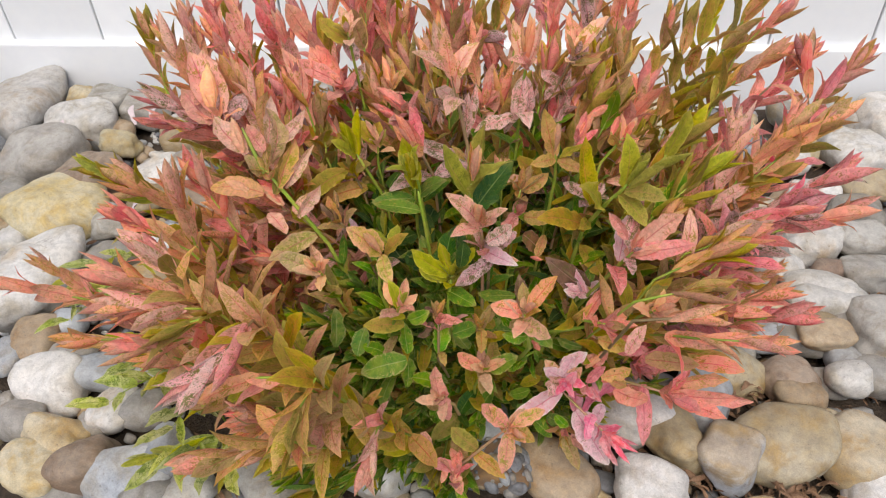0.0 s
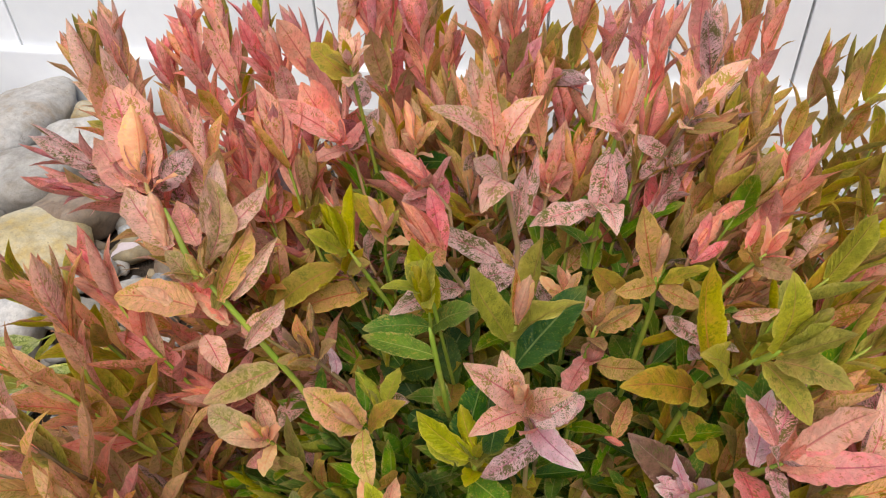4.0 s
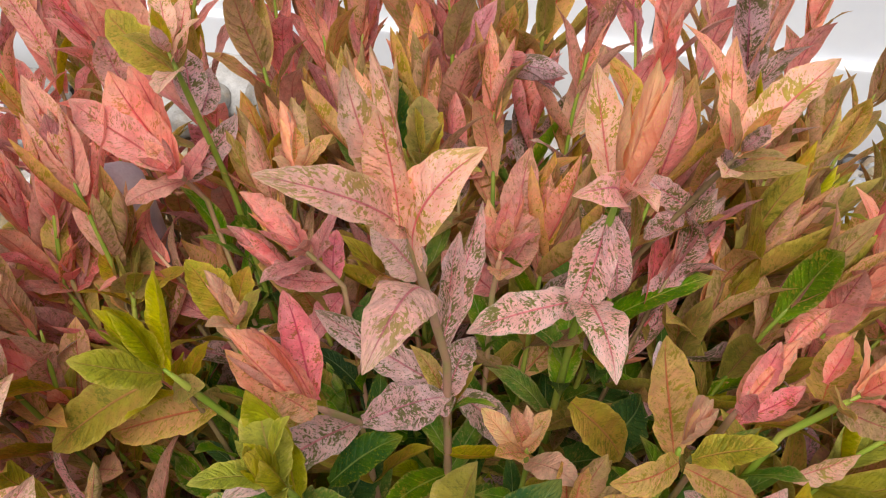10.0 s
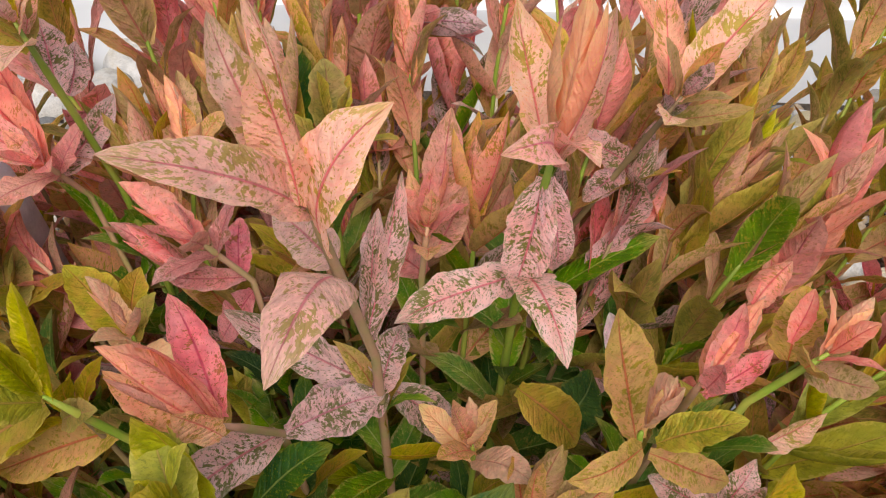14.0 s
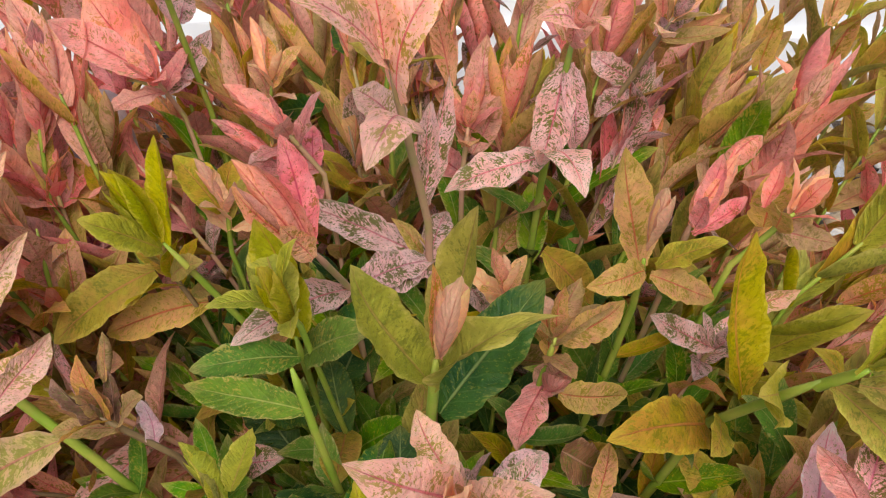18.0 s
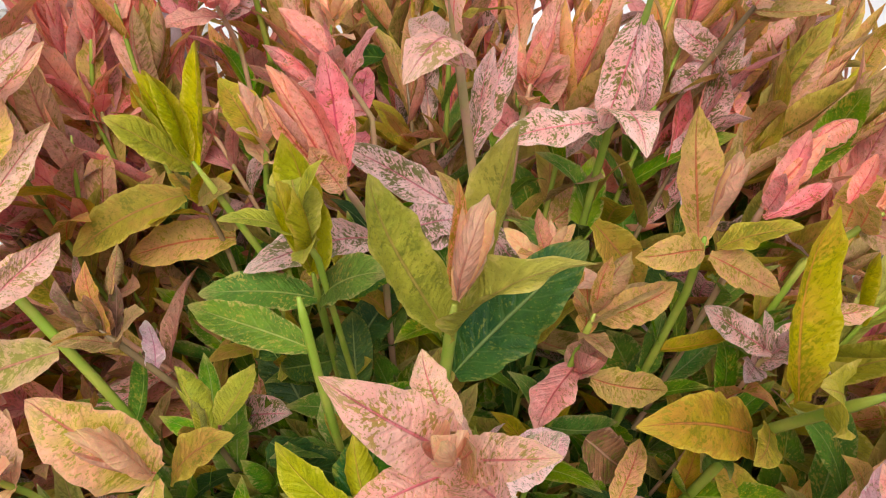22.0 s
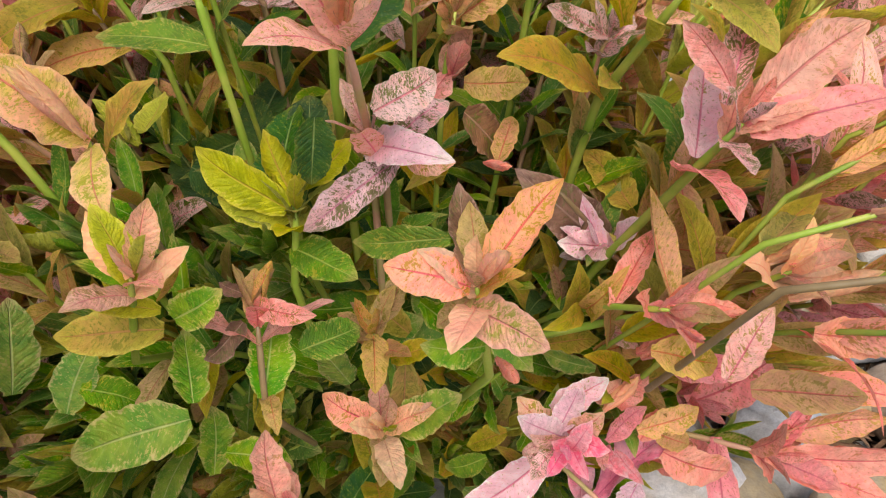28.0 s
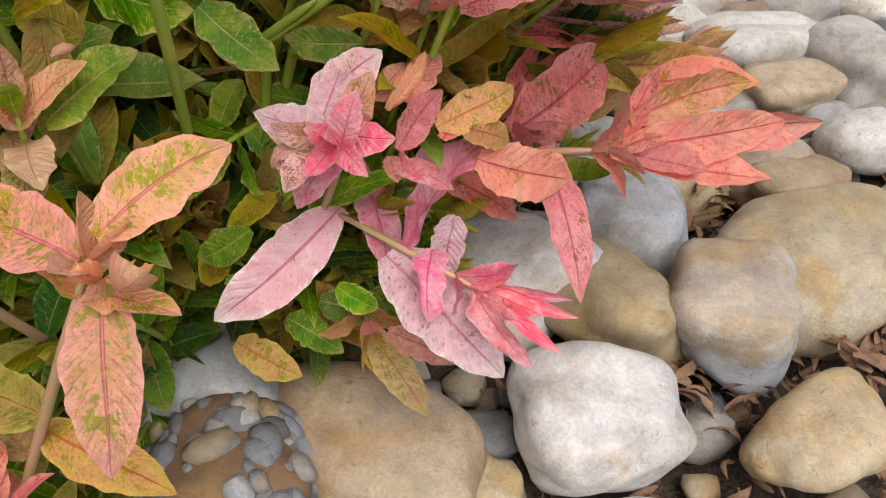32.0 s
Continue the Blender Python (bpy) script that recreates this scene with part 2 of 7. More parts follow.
def stone_material(name, a, b, c, vein=0.3, rough=0.6, seam=(0.15, 0.11, 0.07), cap=0.0):
    """Water-worn stone: a and b mingle softly, c stains it in thin clouds; seams run through it; cap rusts its top side."""
    m, nt, bsdf = nodes_of(name)
    g = G(nt)
    co = g.coord("Object")
    seed = g.math("MULTIPLY", g.math("ADD", g.rand(), g.island()), 40.0)
    big = g.noise(co, 14.0, 3.0, seed, 0.5, 0.5)
    col = g.mix(g.step(big, 0.30, 0.68), rgb(*a), rgb(*b))
    stain = g.noise(co, 26.0, 6.0, g.math("ADD", seed, 5.0), 0.62, 0.8)
    col = g.mix(g.math("MULTIPLY", g.step(stain, 0.44, 0.66), 0.85), col, rgb(*c))
    rust = g.noise(co, 13.0, 6.0, g.math("ADD", seed, 17.0), 0.62, 0.5)
    if cap:
        sep = nt.nodes.new("ShaderNodeSeparateXYZ")
        nt.links.new(co, sep.inputs[0])
        rust = g.math("MULTIPLY_ADD", sep.outputs[2], cap, rust)
    col = g.mix(g.math("MULTIPLY", g.step(rust, 0.56, 0.72), 0.55), col, rgb(0.48, 0.30, 0.10))
    crack = g.math("ABSOLUTE", g.math("SUBTRACT", g.noise(co, 12.0, 6.0, g.math("ADD", seed, 9.0), 0.6, 0.4), 0.5))
    where = g.step(g.noise(co, 20.0, 3.0, g.math("ADD", seed, 21.0)), 0.50, 0.66)
    line = g.math("MULTIPLY", g.step(crack, 0.010 + 0.020 * (vein > 0.7), 0.0), where)
    col = g.mix(g.math("MULTIPLY", line, vein), col, rgb(*seam))
    mott = g.noise(co, 90.0, 6.0, g.math("ADD", seed, 2.0), 0.7)
    grain = g.noise(co, 620.0, 4.0, seed, 0.7)
    mott, grain = g.step(mott, 0.34, 0.66), g.step(grain, 0.34, 0.66)
    col = g.hsv(col, None, g.math("MULTIPLY_ADD", mott, 0.16, 0.92), g.math("MULTIPLY_ADD", grain, 0.20, g.math("MULTIPLY_ADD", mott, 0.30, 0.74)))
    pits = g.step(g.noise(co, 260.0, 4.0, g.math("ADD", seed, 31.0), 0.7), 0.60, 0.68)
    dirt = g.math("MULTIPLY", pits, g.step(big, 0.62, 0.44))
    col = g.mix(g.math("MULTIPLY", dirt, 0.6), col, rgb(0.15, 0.11, 0.07))
    col = g.hsv(col, g.math("MULTIPLY_ADD", g.rand(), 0.02, 0.49), None, g.math("MULTIPLY_ADD", g.math("FRACT", seed), 0.28, 0.58))
    nt.links.new(col, bsdf.inputs["Base Color"])
    bsdf.inputs["Roughness"].default_value = rough
    h = g.math("ADD", g.math("MULTIPLY", grain, 0.08), g.math("ADD", g.math("MULTIPLY", mott, 0.16), g.math("ADD", g.math("MULTIPLY", line, -0.4 * vein), g.math("ADD", g.math("MULTIPLY", stain, 0.5), g.math("MULTIPLY", dirt, -0.12)))))
    nt.links.new(g.bump(h, 0.55, 0.004), bsdf.inputs["Normal"])
    return m


STONE = {
    "white": stone_material("stone_white", (0.72, 0.69, 0.64), (0.82, 0.80, 0.77), (0.60, 0.54, 0.44), 0.35),
    "cream": stone_material("stone_cream", (0.58, 0.46, 0.26), (0.68, 0.61, 0.46), (0.52, 0.35, 0.13), 0.25),
    "tan": stone_material("stone_tan", (0.44, 0.34, 0.21), (0.53, 0.43, 0.29), (0.34, 0.22, 0.10), 0.3),
    "grey": stone_material("stone_grey", (0.40, 0.37, 0.33), (0.53, 0.51, 0.47), (0.31, 0.27, 0.21), 0.3),
    "blue": stone_material("stone_blue", (0.40, 0.43, 0.47), (0.64, 0.65, 0.66), (0.40, 0.37, 0.32), 0.35),
    "brown": stone_material("stone_brown", (0.36, 0.26, 0.19), (0.46, 0.37, 0.28), (0.26, 0.17, 0.11), 0.3),
    "slate": stone_material("stone_slate", (0.20, 0.21, 0.23), (0.32, 0.32, 0.33), (0.14, 0.13, 0.12), 0.3),
    "veined": stone_material("stone_veined", (0.46, 0.51, 0.58), (0.78, 0.79, 0.80), (0.42, 0.29, 0.15), 0.9, 0.6, (0.16, 0.09, 0.05), 9.0),
    "matrix": stone_material("stone_matrix", (0.34, 0.22, 0.11), (0.24, 0.15, 0.08), (0.42, 0.34, 0.24), 0.4, 0.85),
}


def plain_noise_material(name, a, b, scale, rough, bump=0.3, dist=0.002, fine=8.0):
    m, nt, bsdf = nodes_of(name)
    g = G(nt)
    co = g.coord("Object")
    n1, n2 = g.noise(co, scale, 4.0), g.noise(co, scale * fine, 3.0)
    col = g.mix(g.step(g.math("MULTIPLY_ADD", n2, 0.4, g.math("MULTIPLY", n1, 0.6)), 0.35, 0.65), rgb(*a), rgb(*b))
    nt.links.new(g.hsv(col, None, None, g.math("MULTIPLY_ADD", g.math("ADD", g.rand(), g.island()), 0.15, 0.85)), bsdf.inputs["Base Color"])
    bsdf.inputs["Roughness"].default_value = rough
    nt.links.new(g.bump(n2, bump, dist), bsdf.inputs["Normal"])
    return m


VINYL = plain_noise_material("white_vinyl", (0.78, 0.795, 0.82), (0.81, 0.825, 0.84), 5.0, 0.4, 0.05, 0.001)
SOIL = plain_noise_material("dark_soil", (0.045, 0.032, 0.022), (0.09, 0.065, 0.045), 40.0, 0.95, 0.8, 0.01)
# far ground out of view, made pale to bounce light up into the leaves
BOUNCE = plain_noise_material("pale_bounce_ground", (0.24, 0.22, 0.19), (0.40, 0.37, 0.32), 60.0, 0.9, 0.6, 0.01)
DRY = plain_noise_material("dry_leaf", (0.16, 0.085, 0.045), (0.27, 0.16, 0.09), 90.0, 0.8, 0.5, 0.001)
LAVENDER = plain_noise_material("faded_petal", (0.52, 0.43, 0.45), (0.62, 0.54, 0.55), 80.0, 0.6, 0.3, 0.001)
STRAW = plain_noise_material("dry_straw", (0.30, 0.19, 0.10), (0.40, 0.28, 0.16), 60.0, 0.8, 0.3, 0.001)
WEED = plain_noise_material("weed_leaf", (0.22, 0.28, 0.05), (0.46, 0.50, 0.22), 260.0, 0.5, 0.4, 0.001, 3.0)


# ---- mesh helpers ----
def raw_mesh(name, verts, faces, mats, uvs=None, index=None, smooth=True):
    """A mesh from numpy arrays; uvs one pair a corner, index one material a face."""
    me = bpy.data.meshes.new(name)
    me.from_pydata(verts if isinstance(verts, list) else verts.tolist(), [], faces if isinstance(faces, list) else faces.tolist())
    for m in mats:
        me.materials.append(m)
    if uvs is not None:
        me.uv_layers.new(name="uv").data.foreach_set("uv", np.asarray(uvs, dtype=np.float32).ravel())
    if index is not None:
        me.polygons.foreach_set("material_index", np.asarray(index, dtype=np.int32))
    if smooth:
        me.polygons.foreach_set("use_smooth", np.ones(len(me.polygons), dtype=bool))
    me.update()
    return me


def part(name, bm, material, parent, label=""):
    me = bpy.data.meshes.new(name)
    bm.to_mesh(me)
    bm.free()
    me.materials.append(material)
    ob = new(name, me)
    ob.parent = parent
    return tagged(ob, label) if label else ob


def box_bm(lo, hi, bevel=0.0, segments=2):
    bm = bmesh.new()
    bmesh.ops.create_cube(bm, size=1.0)
    for v in bm.verts:
        v.co = Vector([lo[i] + (v.co[i] + 0.5) * (hi[i] - lo[i]) for i in range(3)])
    if bevel:
        bmesh.ops.bevel(bm, geom=bm.edges[:], offset=bevel, segments=segments, affect="EDGES", profile=0.6)
    return bm


def tube(path, r0, r1, sides=7):
    """Vertices and quads of a tapering tube along a path."""
    path = np.asarray(path, float)
    n = len(path)
    tan = np.gradient(path, axis=0)
    tan /= np.linalg.norm(tan, axis=1)[:, None] + 1e-9
    ref = np.array([1.0, 0.13, 0.07]) if abs(tan[0][0]) < 0.8 else np.array([0.0, 1.0, 0.1])
    verts = []
    for i in range(n):
        a = np.cross(tan[i], ref)
        a /= np.linalg.norm(a)
        b = np.cross(tan[i], a)
        r = (r0 + (r1 - r0) * i / (n - 1)) * (0.45 if i == n - 1 else 1.0)
        for k in range(sides):
            w = 2 * math.pi * k / sides
            verts.append(path[i] + r * (math.cos(w) * a + math.sin(w) * b))
    faces = []
    for i in range(n - 1):
        for k in range(sides):
            k2 = (k + 1) % sides
            faces.append((i * sides + k, i * sides + k2, (i + 1) * sides + k2, (i + 1) * sides + k))
    faces.append(tuple(range((n - 1) * sides, n * sides)))
    return np.array(verts), faces


# ---- leaf blades ----
def blade(width, a, b, fold, bend, wave, cup, seed, twist=0.0, NU=11, NV=5):
    """A unit leaf along +y from its base: width as a share of the length, a and b the fulness towards base and
    point, fold the dihedral of its halves, bend its curl along the midrib, wave its margin, cup the roll of its sides."""
    rng = random.Random(seed)
    ph, ph2 = rng.uniform(0, 6.28), rng.uniform(0, 6.28)
    peak = a / (a + b)
    most = peak ** a * (1 - peak) ** b
    verts, uvs = [], []
    nick = rng.uniform(0.25, 0.8)
    for i in range(NU):
        u = i / (NU - 1)
        half = 0.5 * width * max(0.34 * (1 - u / 0.12) if u < 0.12 else 0.012, (u ** a * (1 - u) ** b) / most)
        # a short drawn-out point
        half *= 1.0 - 0.22 * math.exp(-((u - 0.93) / 0.06) ** 2)
        t = bend * (0.35 * u + 0.65 * u * u)
        cy, cz = u - 0.16 * t * t * u, t * u * 0.5
        roll = twist * u
        for j in range(NV):
            v = 2 * j / (NV - 1) - 1
            s = abs(v)
            px = v * half * math.cos(fold * s)
            lift = s * half * math.sin(fold) + cup * half * s * s
            lift += wave * width * (half / (0.5 * width)) * s * s * (math.sin(8 * u + ph + (2.0 if v > 0 else 0)) + 0.5 * math.sin(19 * u + ph2 * v))
            px += wave * 0.25 * width * s * math.sin(17 * u + ph2 + v) * half / width
            px += 0.03 * math.sin(3.0 * u + ph) * u
            if NV > 5:
                # puckers between the side veins, and a margin that is not quite even
                lift += 0.12 * width * s * (1 - 0.4 * s) * (half / (0.5 * width)) * noise.noise(Vector((u * 6.0, v * 2.2, seed * 1.7)))
                lift += 0.016 * width * math.sin(34.0 * (u - 0.2 * s)) * s * (1.15 - s) * (half / (0.5 * width))
                px += v * half * 0.16 * s * noise.noise(Vector((u * 9.0, v * 3.0, seed * 2.3)))
                px -= v * half * 0.12 * s ** 4 * math.exp(-((u - nick) / 0.03) ** 2)
            x2, l2 = px * math.cos(roll) - lift * math.sin(roll), px * math.sin(roll) + lift * math.cos(roll)
            verts.append((x2, cy - l2 * math.sin(t * 0.8), cz + l2 * math.cos(t * 0.8)))
            uvs.append((u, j / (NV - 1)))
    faces = [(i * NV + j, i * NV + j + 1, (i + 1) * NV + j + 1, (i + 1) * NV + j) for i in range(NU - 1) for j in range(NV - 1)]
    # the chord from base to point is the unit
    verts = np.array(verts)
    tip = verts[(NU - 1) * NV + NV // 2]
    size = math.hypot(tip[1], tip[2])
    c, s = tip[1] / size, tip[2] / size
    verts[:, 1:] = np.stack([verts[:, 1] * c + verts[:, 2] * s, verts[:, 2] * c - verts[:, 1] * s], 1) / size
    return verts, faces, np.array(uvs)


HABIT = [
    (0.30, 0.56, 0.66, 0.30, -0.45, 0.045, 0.0, 0.0),     # 0 plain, bowed down a little
    (0.27, 0.56, 0.68, 0.28, -0.95, 0.06, -0.1, 0.2),     # 1 recurved
    (0.28, 0.62, 0.72, 0.50, 0.35, 0.04, 0.2, 0.0),       # 2 ascending, folded
    (0.32, 0.54, 0.64, 0.22, -0.4, 0.10, 0.0, -0.2),      # 3 wavy
    (0.34, 0.62, 0.72, 0.85, 0.55, 0.04, 0.55, 0.0),      # 4 cupped, round the bud
    (0.46, 0.54, 0.58, 0.24, -0.45, 0.05, 0.0, 0.15),     # 5 broad, rounded
    (0.20, 0.60, 0.74, 0.50, 0.25, 0.05, 0.3, 0.0),       # 6 narrow
    (0.33, 0.55, 0.62, 0.30, -1.25, 0.08, -0.55, 0.25),   # 7 rolled under
    (0.27, 0.58, 0.68, 0.45, -0.8, 0.20, 0.1, 0.5),       # 8 crumpled
    (0.40, 0.56, 0.70, 0.30, 0.3, 0.06, 0.1, 0.0),        # 9 broad, lifting
]


def habit_blade(k, seed, fine=False):
    rng = random.Random(seed)
    w, a, b, fold, bend, wave, cup, twist = HABIT[k]
    return blade(w, a * rng.uniform(0.85, 1.15), b * rng.uniform(0.9, 1.15), fold * rng.uniform(0.7, 1.35), bend * rng.uniform(0.7, 1.4), wave * rng.uniform(0.8, 1.5),
                 cup, seed, twist + rng.uniform(-0.25, 0.25), 25 if fine else 11, 7 if fine else 5)


BLADES = [habit_blade(k, k + 1) for k in range(10)]
CORNERS = [np.array([uv[k] for f in fs for k in f]) for _, fs, uv in BLADES]
BLADE_MESH = {}


def blade_mesh(shape, mat, variant=0):
    """The mesh of a single leaf; four variants of each habit, shared by the leaves that look alike."""
    key = (shape, mat, variant)
    if key not in BLADE_MESH:
        v, f, uv = habit_blade(shape, 40 + shape * 5 + variant, True)
        BLADE_MESH[key] = raw_mesh("leaf", v, f, [LEAF[mat]], np.array([uv[k] for face in f for k in face]))
    return BLADE_MESH[key]


def leaf_matrix(base, tip, normal, width):
    """The frame of a unit leaf; width scales its breadth."""
    y = Vector(tip) - Vector(base)
    size = y.length
    y.normalize()
    z = Vector(normal)
    z = (z - z.dot(y) * y)
    z = z.normalized() if z.length > 1e-4 else y.orthogonal().normalized()
    x = y.cross(z)
    m = Matrix((x * size * width, y * size, z * size)).transposed().to_4x4()
    m.translation = Vector(base)
    return m


shrub = tagged(new("shrub"), "low dappled willow shrub with pink, salmon and olive leaves among stones", "shrub")
shrub.location = (-0.02, 0.6, 0.0)
ROOT = Vector(shrub.location)
shrub_back = Matrix.Translation(-ROOT)


def bent(a, b, lean, n=9):
    """A stem's path from a to b that leaves a steeply and ends leaning outwards."""
    a, b = Vector(a), Vector(b)
    mid = a.lerp(b, 0.5) + Vector((0, 0, lean))
    return [((1 - s) ** 2) * a + 2 * s * (1 - s) * mid + s * s * b for s in [i / (n - 1) for i in range(n)]]


def stem_part(path, r0, r1, mat):
    v, f = tube([p - ROOT for p in path], r0, r1)
    ob = new("shoot", raw_mesh("shoot", v, f, [STEM[mat]]))
    ob.parent = shrub
    return ob


def limb_path(low):
    """The way of a shoot from the root to its first visible node, chosen to stay off the camera's sight lines and cut
    short where it can't.
    """
    best = None
    for share in (0.2, 0.5, 0.75, 0.95):
        for back in (0.0, 0.03, 0.06):
            for rise in (0.3, 0.6):
                start = ROOT + Vector((low.x - ROOT.x, low.y - ROOT.y, 0)) * share + Vector((0, back, 0))
                start.z = -0.03
                mid = Vector((0.4 * start.x + 0.6 * low.x, 0.5 * start.y + 0.5 * low.y + back * 0.5, rise * low.z))
                way = [((1 - s) ** 2) * start + 2 * s * (1 - s) * mid + s * s * low for s in [i / 9 for i in range(9)]]
                cost = sum(in_sight_line(p) for p in way) + 0.3 * share
                if best is None or cost < best[0]:
                    best = (cost, way)
    way = best[1]
    last = max([i for i, p in enumerate(way) if in_sight_line(p)], default=-1)
    return way[last + 1:] if last < len(way) - 2 else way[-2:]


def stalk(x, y, z, x2, y2, z2, mat="green", r=0.0022, foot=True, young=True):
    """A shoot's stem that shows from its lower visible node up to its top; below the node it runs to the root
    and carries green leaves in crossed pairs."""
    low, top = Vector((x, y, z)), Vector((x2, y2, z2))
    path = [low.lerp(top, i / 4) for i in range(5)]
    if foot:
        under = limb_path(low)
        path = under + path
    sh = stem_part(path, r * 0.78, r * 0.62, mat)
    if young:
        TOPS.append((sh, low, top, []))
    if foot:
        q = random.Random(int(abs(x * 9000 + y * 7000 + z * 5000)))
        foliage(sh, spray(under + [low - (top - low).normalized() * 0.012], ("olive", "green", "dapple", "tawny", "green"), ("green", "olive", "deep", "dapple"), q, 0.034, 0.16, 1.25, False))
    return sh


def leaf(shoot, mat, shape, base, tip, normal, width=1.0):
    """One leaf of its own on a shoot, between two places; the cupped ones round a bud come with a younger leaf on either side."""
    if isinstance(normal, (int, float)):
        # the upper side turned to face the camera's side, leaning about the midrib by so many degrees
        ax = (Vector(tip) - Vector(base)).normalized()
        up = Vector((0, -0.6, 0.8))
        up = (up - up.dot(ax) * ax).normalized()
        normal = tuple(Matrix.Rotation(radians(normal), 3, ax) @ up)
    if shape == 4 and mat in ("salmon", "peach"):
        mat = "bud"
    if shape == 4:
        b, t, n = Vector(base), Vector(tip), Vector(normal)
        way = t - b
        for turn, size, wide in ((1.15, 0.9, 0.8), (-1.2, 0.82, 0.8)):
            n2 = Matrix.Rotation(turn, 3, way.normalized()) @ n
            t2 = b + way * size - n2.normalized() * way.length * 0.10
            leaf(shoot, mat, 2 if turn > 0 else 6, base, tuple(t2), tuple(n2), width * wide)
    if TOPS and TOPS[-1][0] == shoot:
        TOPS[-1][3].append((mat, Vector(base)))
    ob = new("leaf", blade_mesh(shape, mat, int(abs(base[0] * 7000 + base[2] * 3000)) % 4))
    ob.parent = shoot
    ob.matrix_local = shrub_back @ leaf_matrix(base, tip, normal, width)
    return ob


SIGHT_LINES = []
TOPS = []


def clear(x, y, z, x2, y2, z2, r):
    """A sight line from a shoot or stone towards the camera, kept free of leaves to fit its view: it narrows upwards.
    """
    SIGHT_LINES.append((Vector((x, y, z)), Vector((x2, y2, z2)), r))


def in_sight_line(p):
    for a, b, r in SIGHT_LINES:
        d = b - a
        s = (p - a).dot(d) / d.length_squared
        if 0.07 < s < 1.0 and (p - a - d * s).length < r * (1 - 0.55 * s):
            return True
    return False


def foliage(shoot, leaves):
    """The leaves of a shoot in one mesh: (material, shape, base, tip, normal, width)."""
    leaves = [q for q in leaves if not (in_sight_line(Vector(q[3])) or in_sight_line((Vector(q[2]) + Vector(q[3])) / 2))]
    if not leaves:
        return None
    vs, fs, us, ids, mats, k = [], [], [], [], [], 0
    for mat, shape, base, tip, normal, width in leaves:
        v, f, _ = BLADES[shape]
        m = np.array(shrub_back @ leaf_matrix(base, tip, normal, width))
        vs.append(v @ m[:3, :3].T + m[:3, 3])
        fs += [tuple(q + k for q in face) for face in f]
        k += len(v)
        us.append(CORNERS[shape])
        if mat not in mats:
            mats.append(mat)
        ids += [mats.index(mat)] * len(f)
    ob = new("foliage", raw_mesh("foliage", np.concatenate(vs), fs, [LEAF[m] for m in mats], np.concatenate(us), ids))
    ob.parent = shoot
    return tagged(ob, kind="stuff")


def spray(path, tops, lows, rng, size=0.046, reach=0.16, open_=1.0, bud=True):
    """The leaves along the upper part of a shoot: upright ones round the bud, then crossed pairs that open downwards."""
    path = [Vector(p) for p in path]
    lens = [(path[i + 1] - path[i]).length for i in range(len(path) - 1)]
    total = sum(lens)

    def at(d):
        d = max(0.0, total - d)
        for i, q in enumerate(lens):
            if d <= q or i == len(lens) - 1:
                return path[i].lerp(path[i + 1], min(1.0, d / q)), (path[i + 1] - path[i]).normalized()
            d -= q

    out = []
    turn = rng.uniform(0, 6.28)

    def pair(d, angle, length, mats, shapes, n=2, wid=1.0):
        p, ax = at(d)
        side = ax.orthogonal().normalized()
        for k in range(n):
            w = turn + 2 * math.pi * k / n + rng.uniform(-0.25, 0.25)
            o = (Matrix.Rotation(w, 3, ax) @ side)
            a = angle * rng.uniform(0.75, 1.3)
            way = (ax * math.cos(a) + o * math.sin(a)).normalized()
            q = length * rng.uniform(0.8, 1.15)
            tip = p + way * q + Vector((0, 0, -0.12 * q * math.sin(a)))
            nor = ax * math.sin(a) - o * math.cos(a)
            nor = nor + Vector([rng.uniform(-0.25, 0.25) for _ in range(3)])
            out.append((rng.choice(mats), rng.choice(shapes), p, tip, nor, wid * rng.uniform(0.85, 1.25)))

    if bud:
        pair(0.0, 0.08, size * 0.6, tops, (6, 4), 2, 0.9)
        turn += 1.57
        pair(0.002, 0.13, size * 0.75, tops, (4, 2), 2)
        turn += 1.57
        pair(0.007, 0.2 * open_, size * 0.95, tops, (2, 2, 4, 2), 2)
        turn += 1.57
        pair(0.013, 0.3 * open_, size * 1.05, tops, (2, 0, 2), 2)
    d = 0.022
    while d < reach:
        f = d / reach
        turn += 1.57
        mats = tops if rng.random() > f * 1.5 else lows
        pair(d, (0.36 + 0.62 * min(1.0, d / 0.12)) * open_, size * (1.05 + 0.12 * math.sin(3 * f)), mats, (0, 0, 1, 2, 3, 1, 8) if f < 0.5 else ((0, 5, 3, 9, 5) if size < 0.041 else (0, 1, 3, 0, 2)), 2)
        d += rng.uniform(0.014, 0.023)
    return out

# ---- ground and fence ----
GROUND = -0.022
bm = bmesh.new()
bmesh.ops.create_grid(bm, x_segments=60, y_segments=60, size=1.5)
for v in bm.verts:
    v.co.z = 0.012 * noise.noise(v.co * 9.0) + 0.004 * noise.noise(v.co * 40.0)
    v.co += Vector((0, 0.7, GROUND))
rim = [v for v in bm.verts if v.is_boundary]
far = {}
for e in [e for e in bm.edges if e.is_boundary]:
    quad = []
    for v in e.verts:
        if v not in far:
            d = Vector((v.co.x, v.co.y - 0.7, 0))
            far[v] = bm.verts.new(Vector((0, 0.7, GROUND)) + d * 400)
        quad.append(v)
    # the unseen outer ring is an added pale reflector
    bm.faces.new((quad[0], quad[1], far[quad[1]], far[quad[0]])).material_index = 1
bmesh.ops.recalc_face_normals(bm, faces=bm.faces[:])
me = bpy.data.meshes.new("ground")
bm.to_mesh(me)
bm.free()
me.materials.append(SOIL)
me.materials.append(BOUNCE)
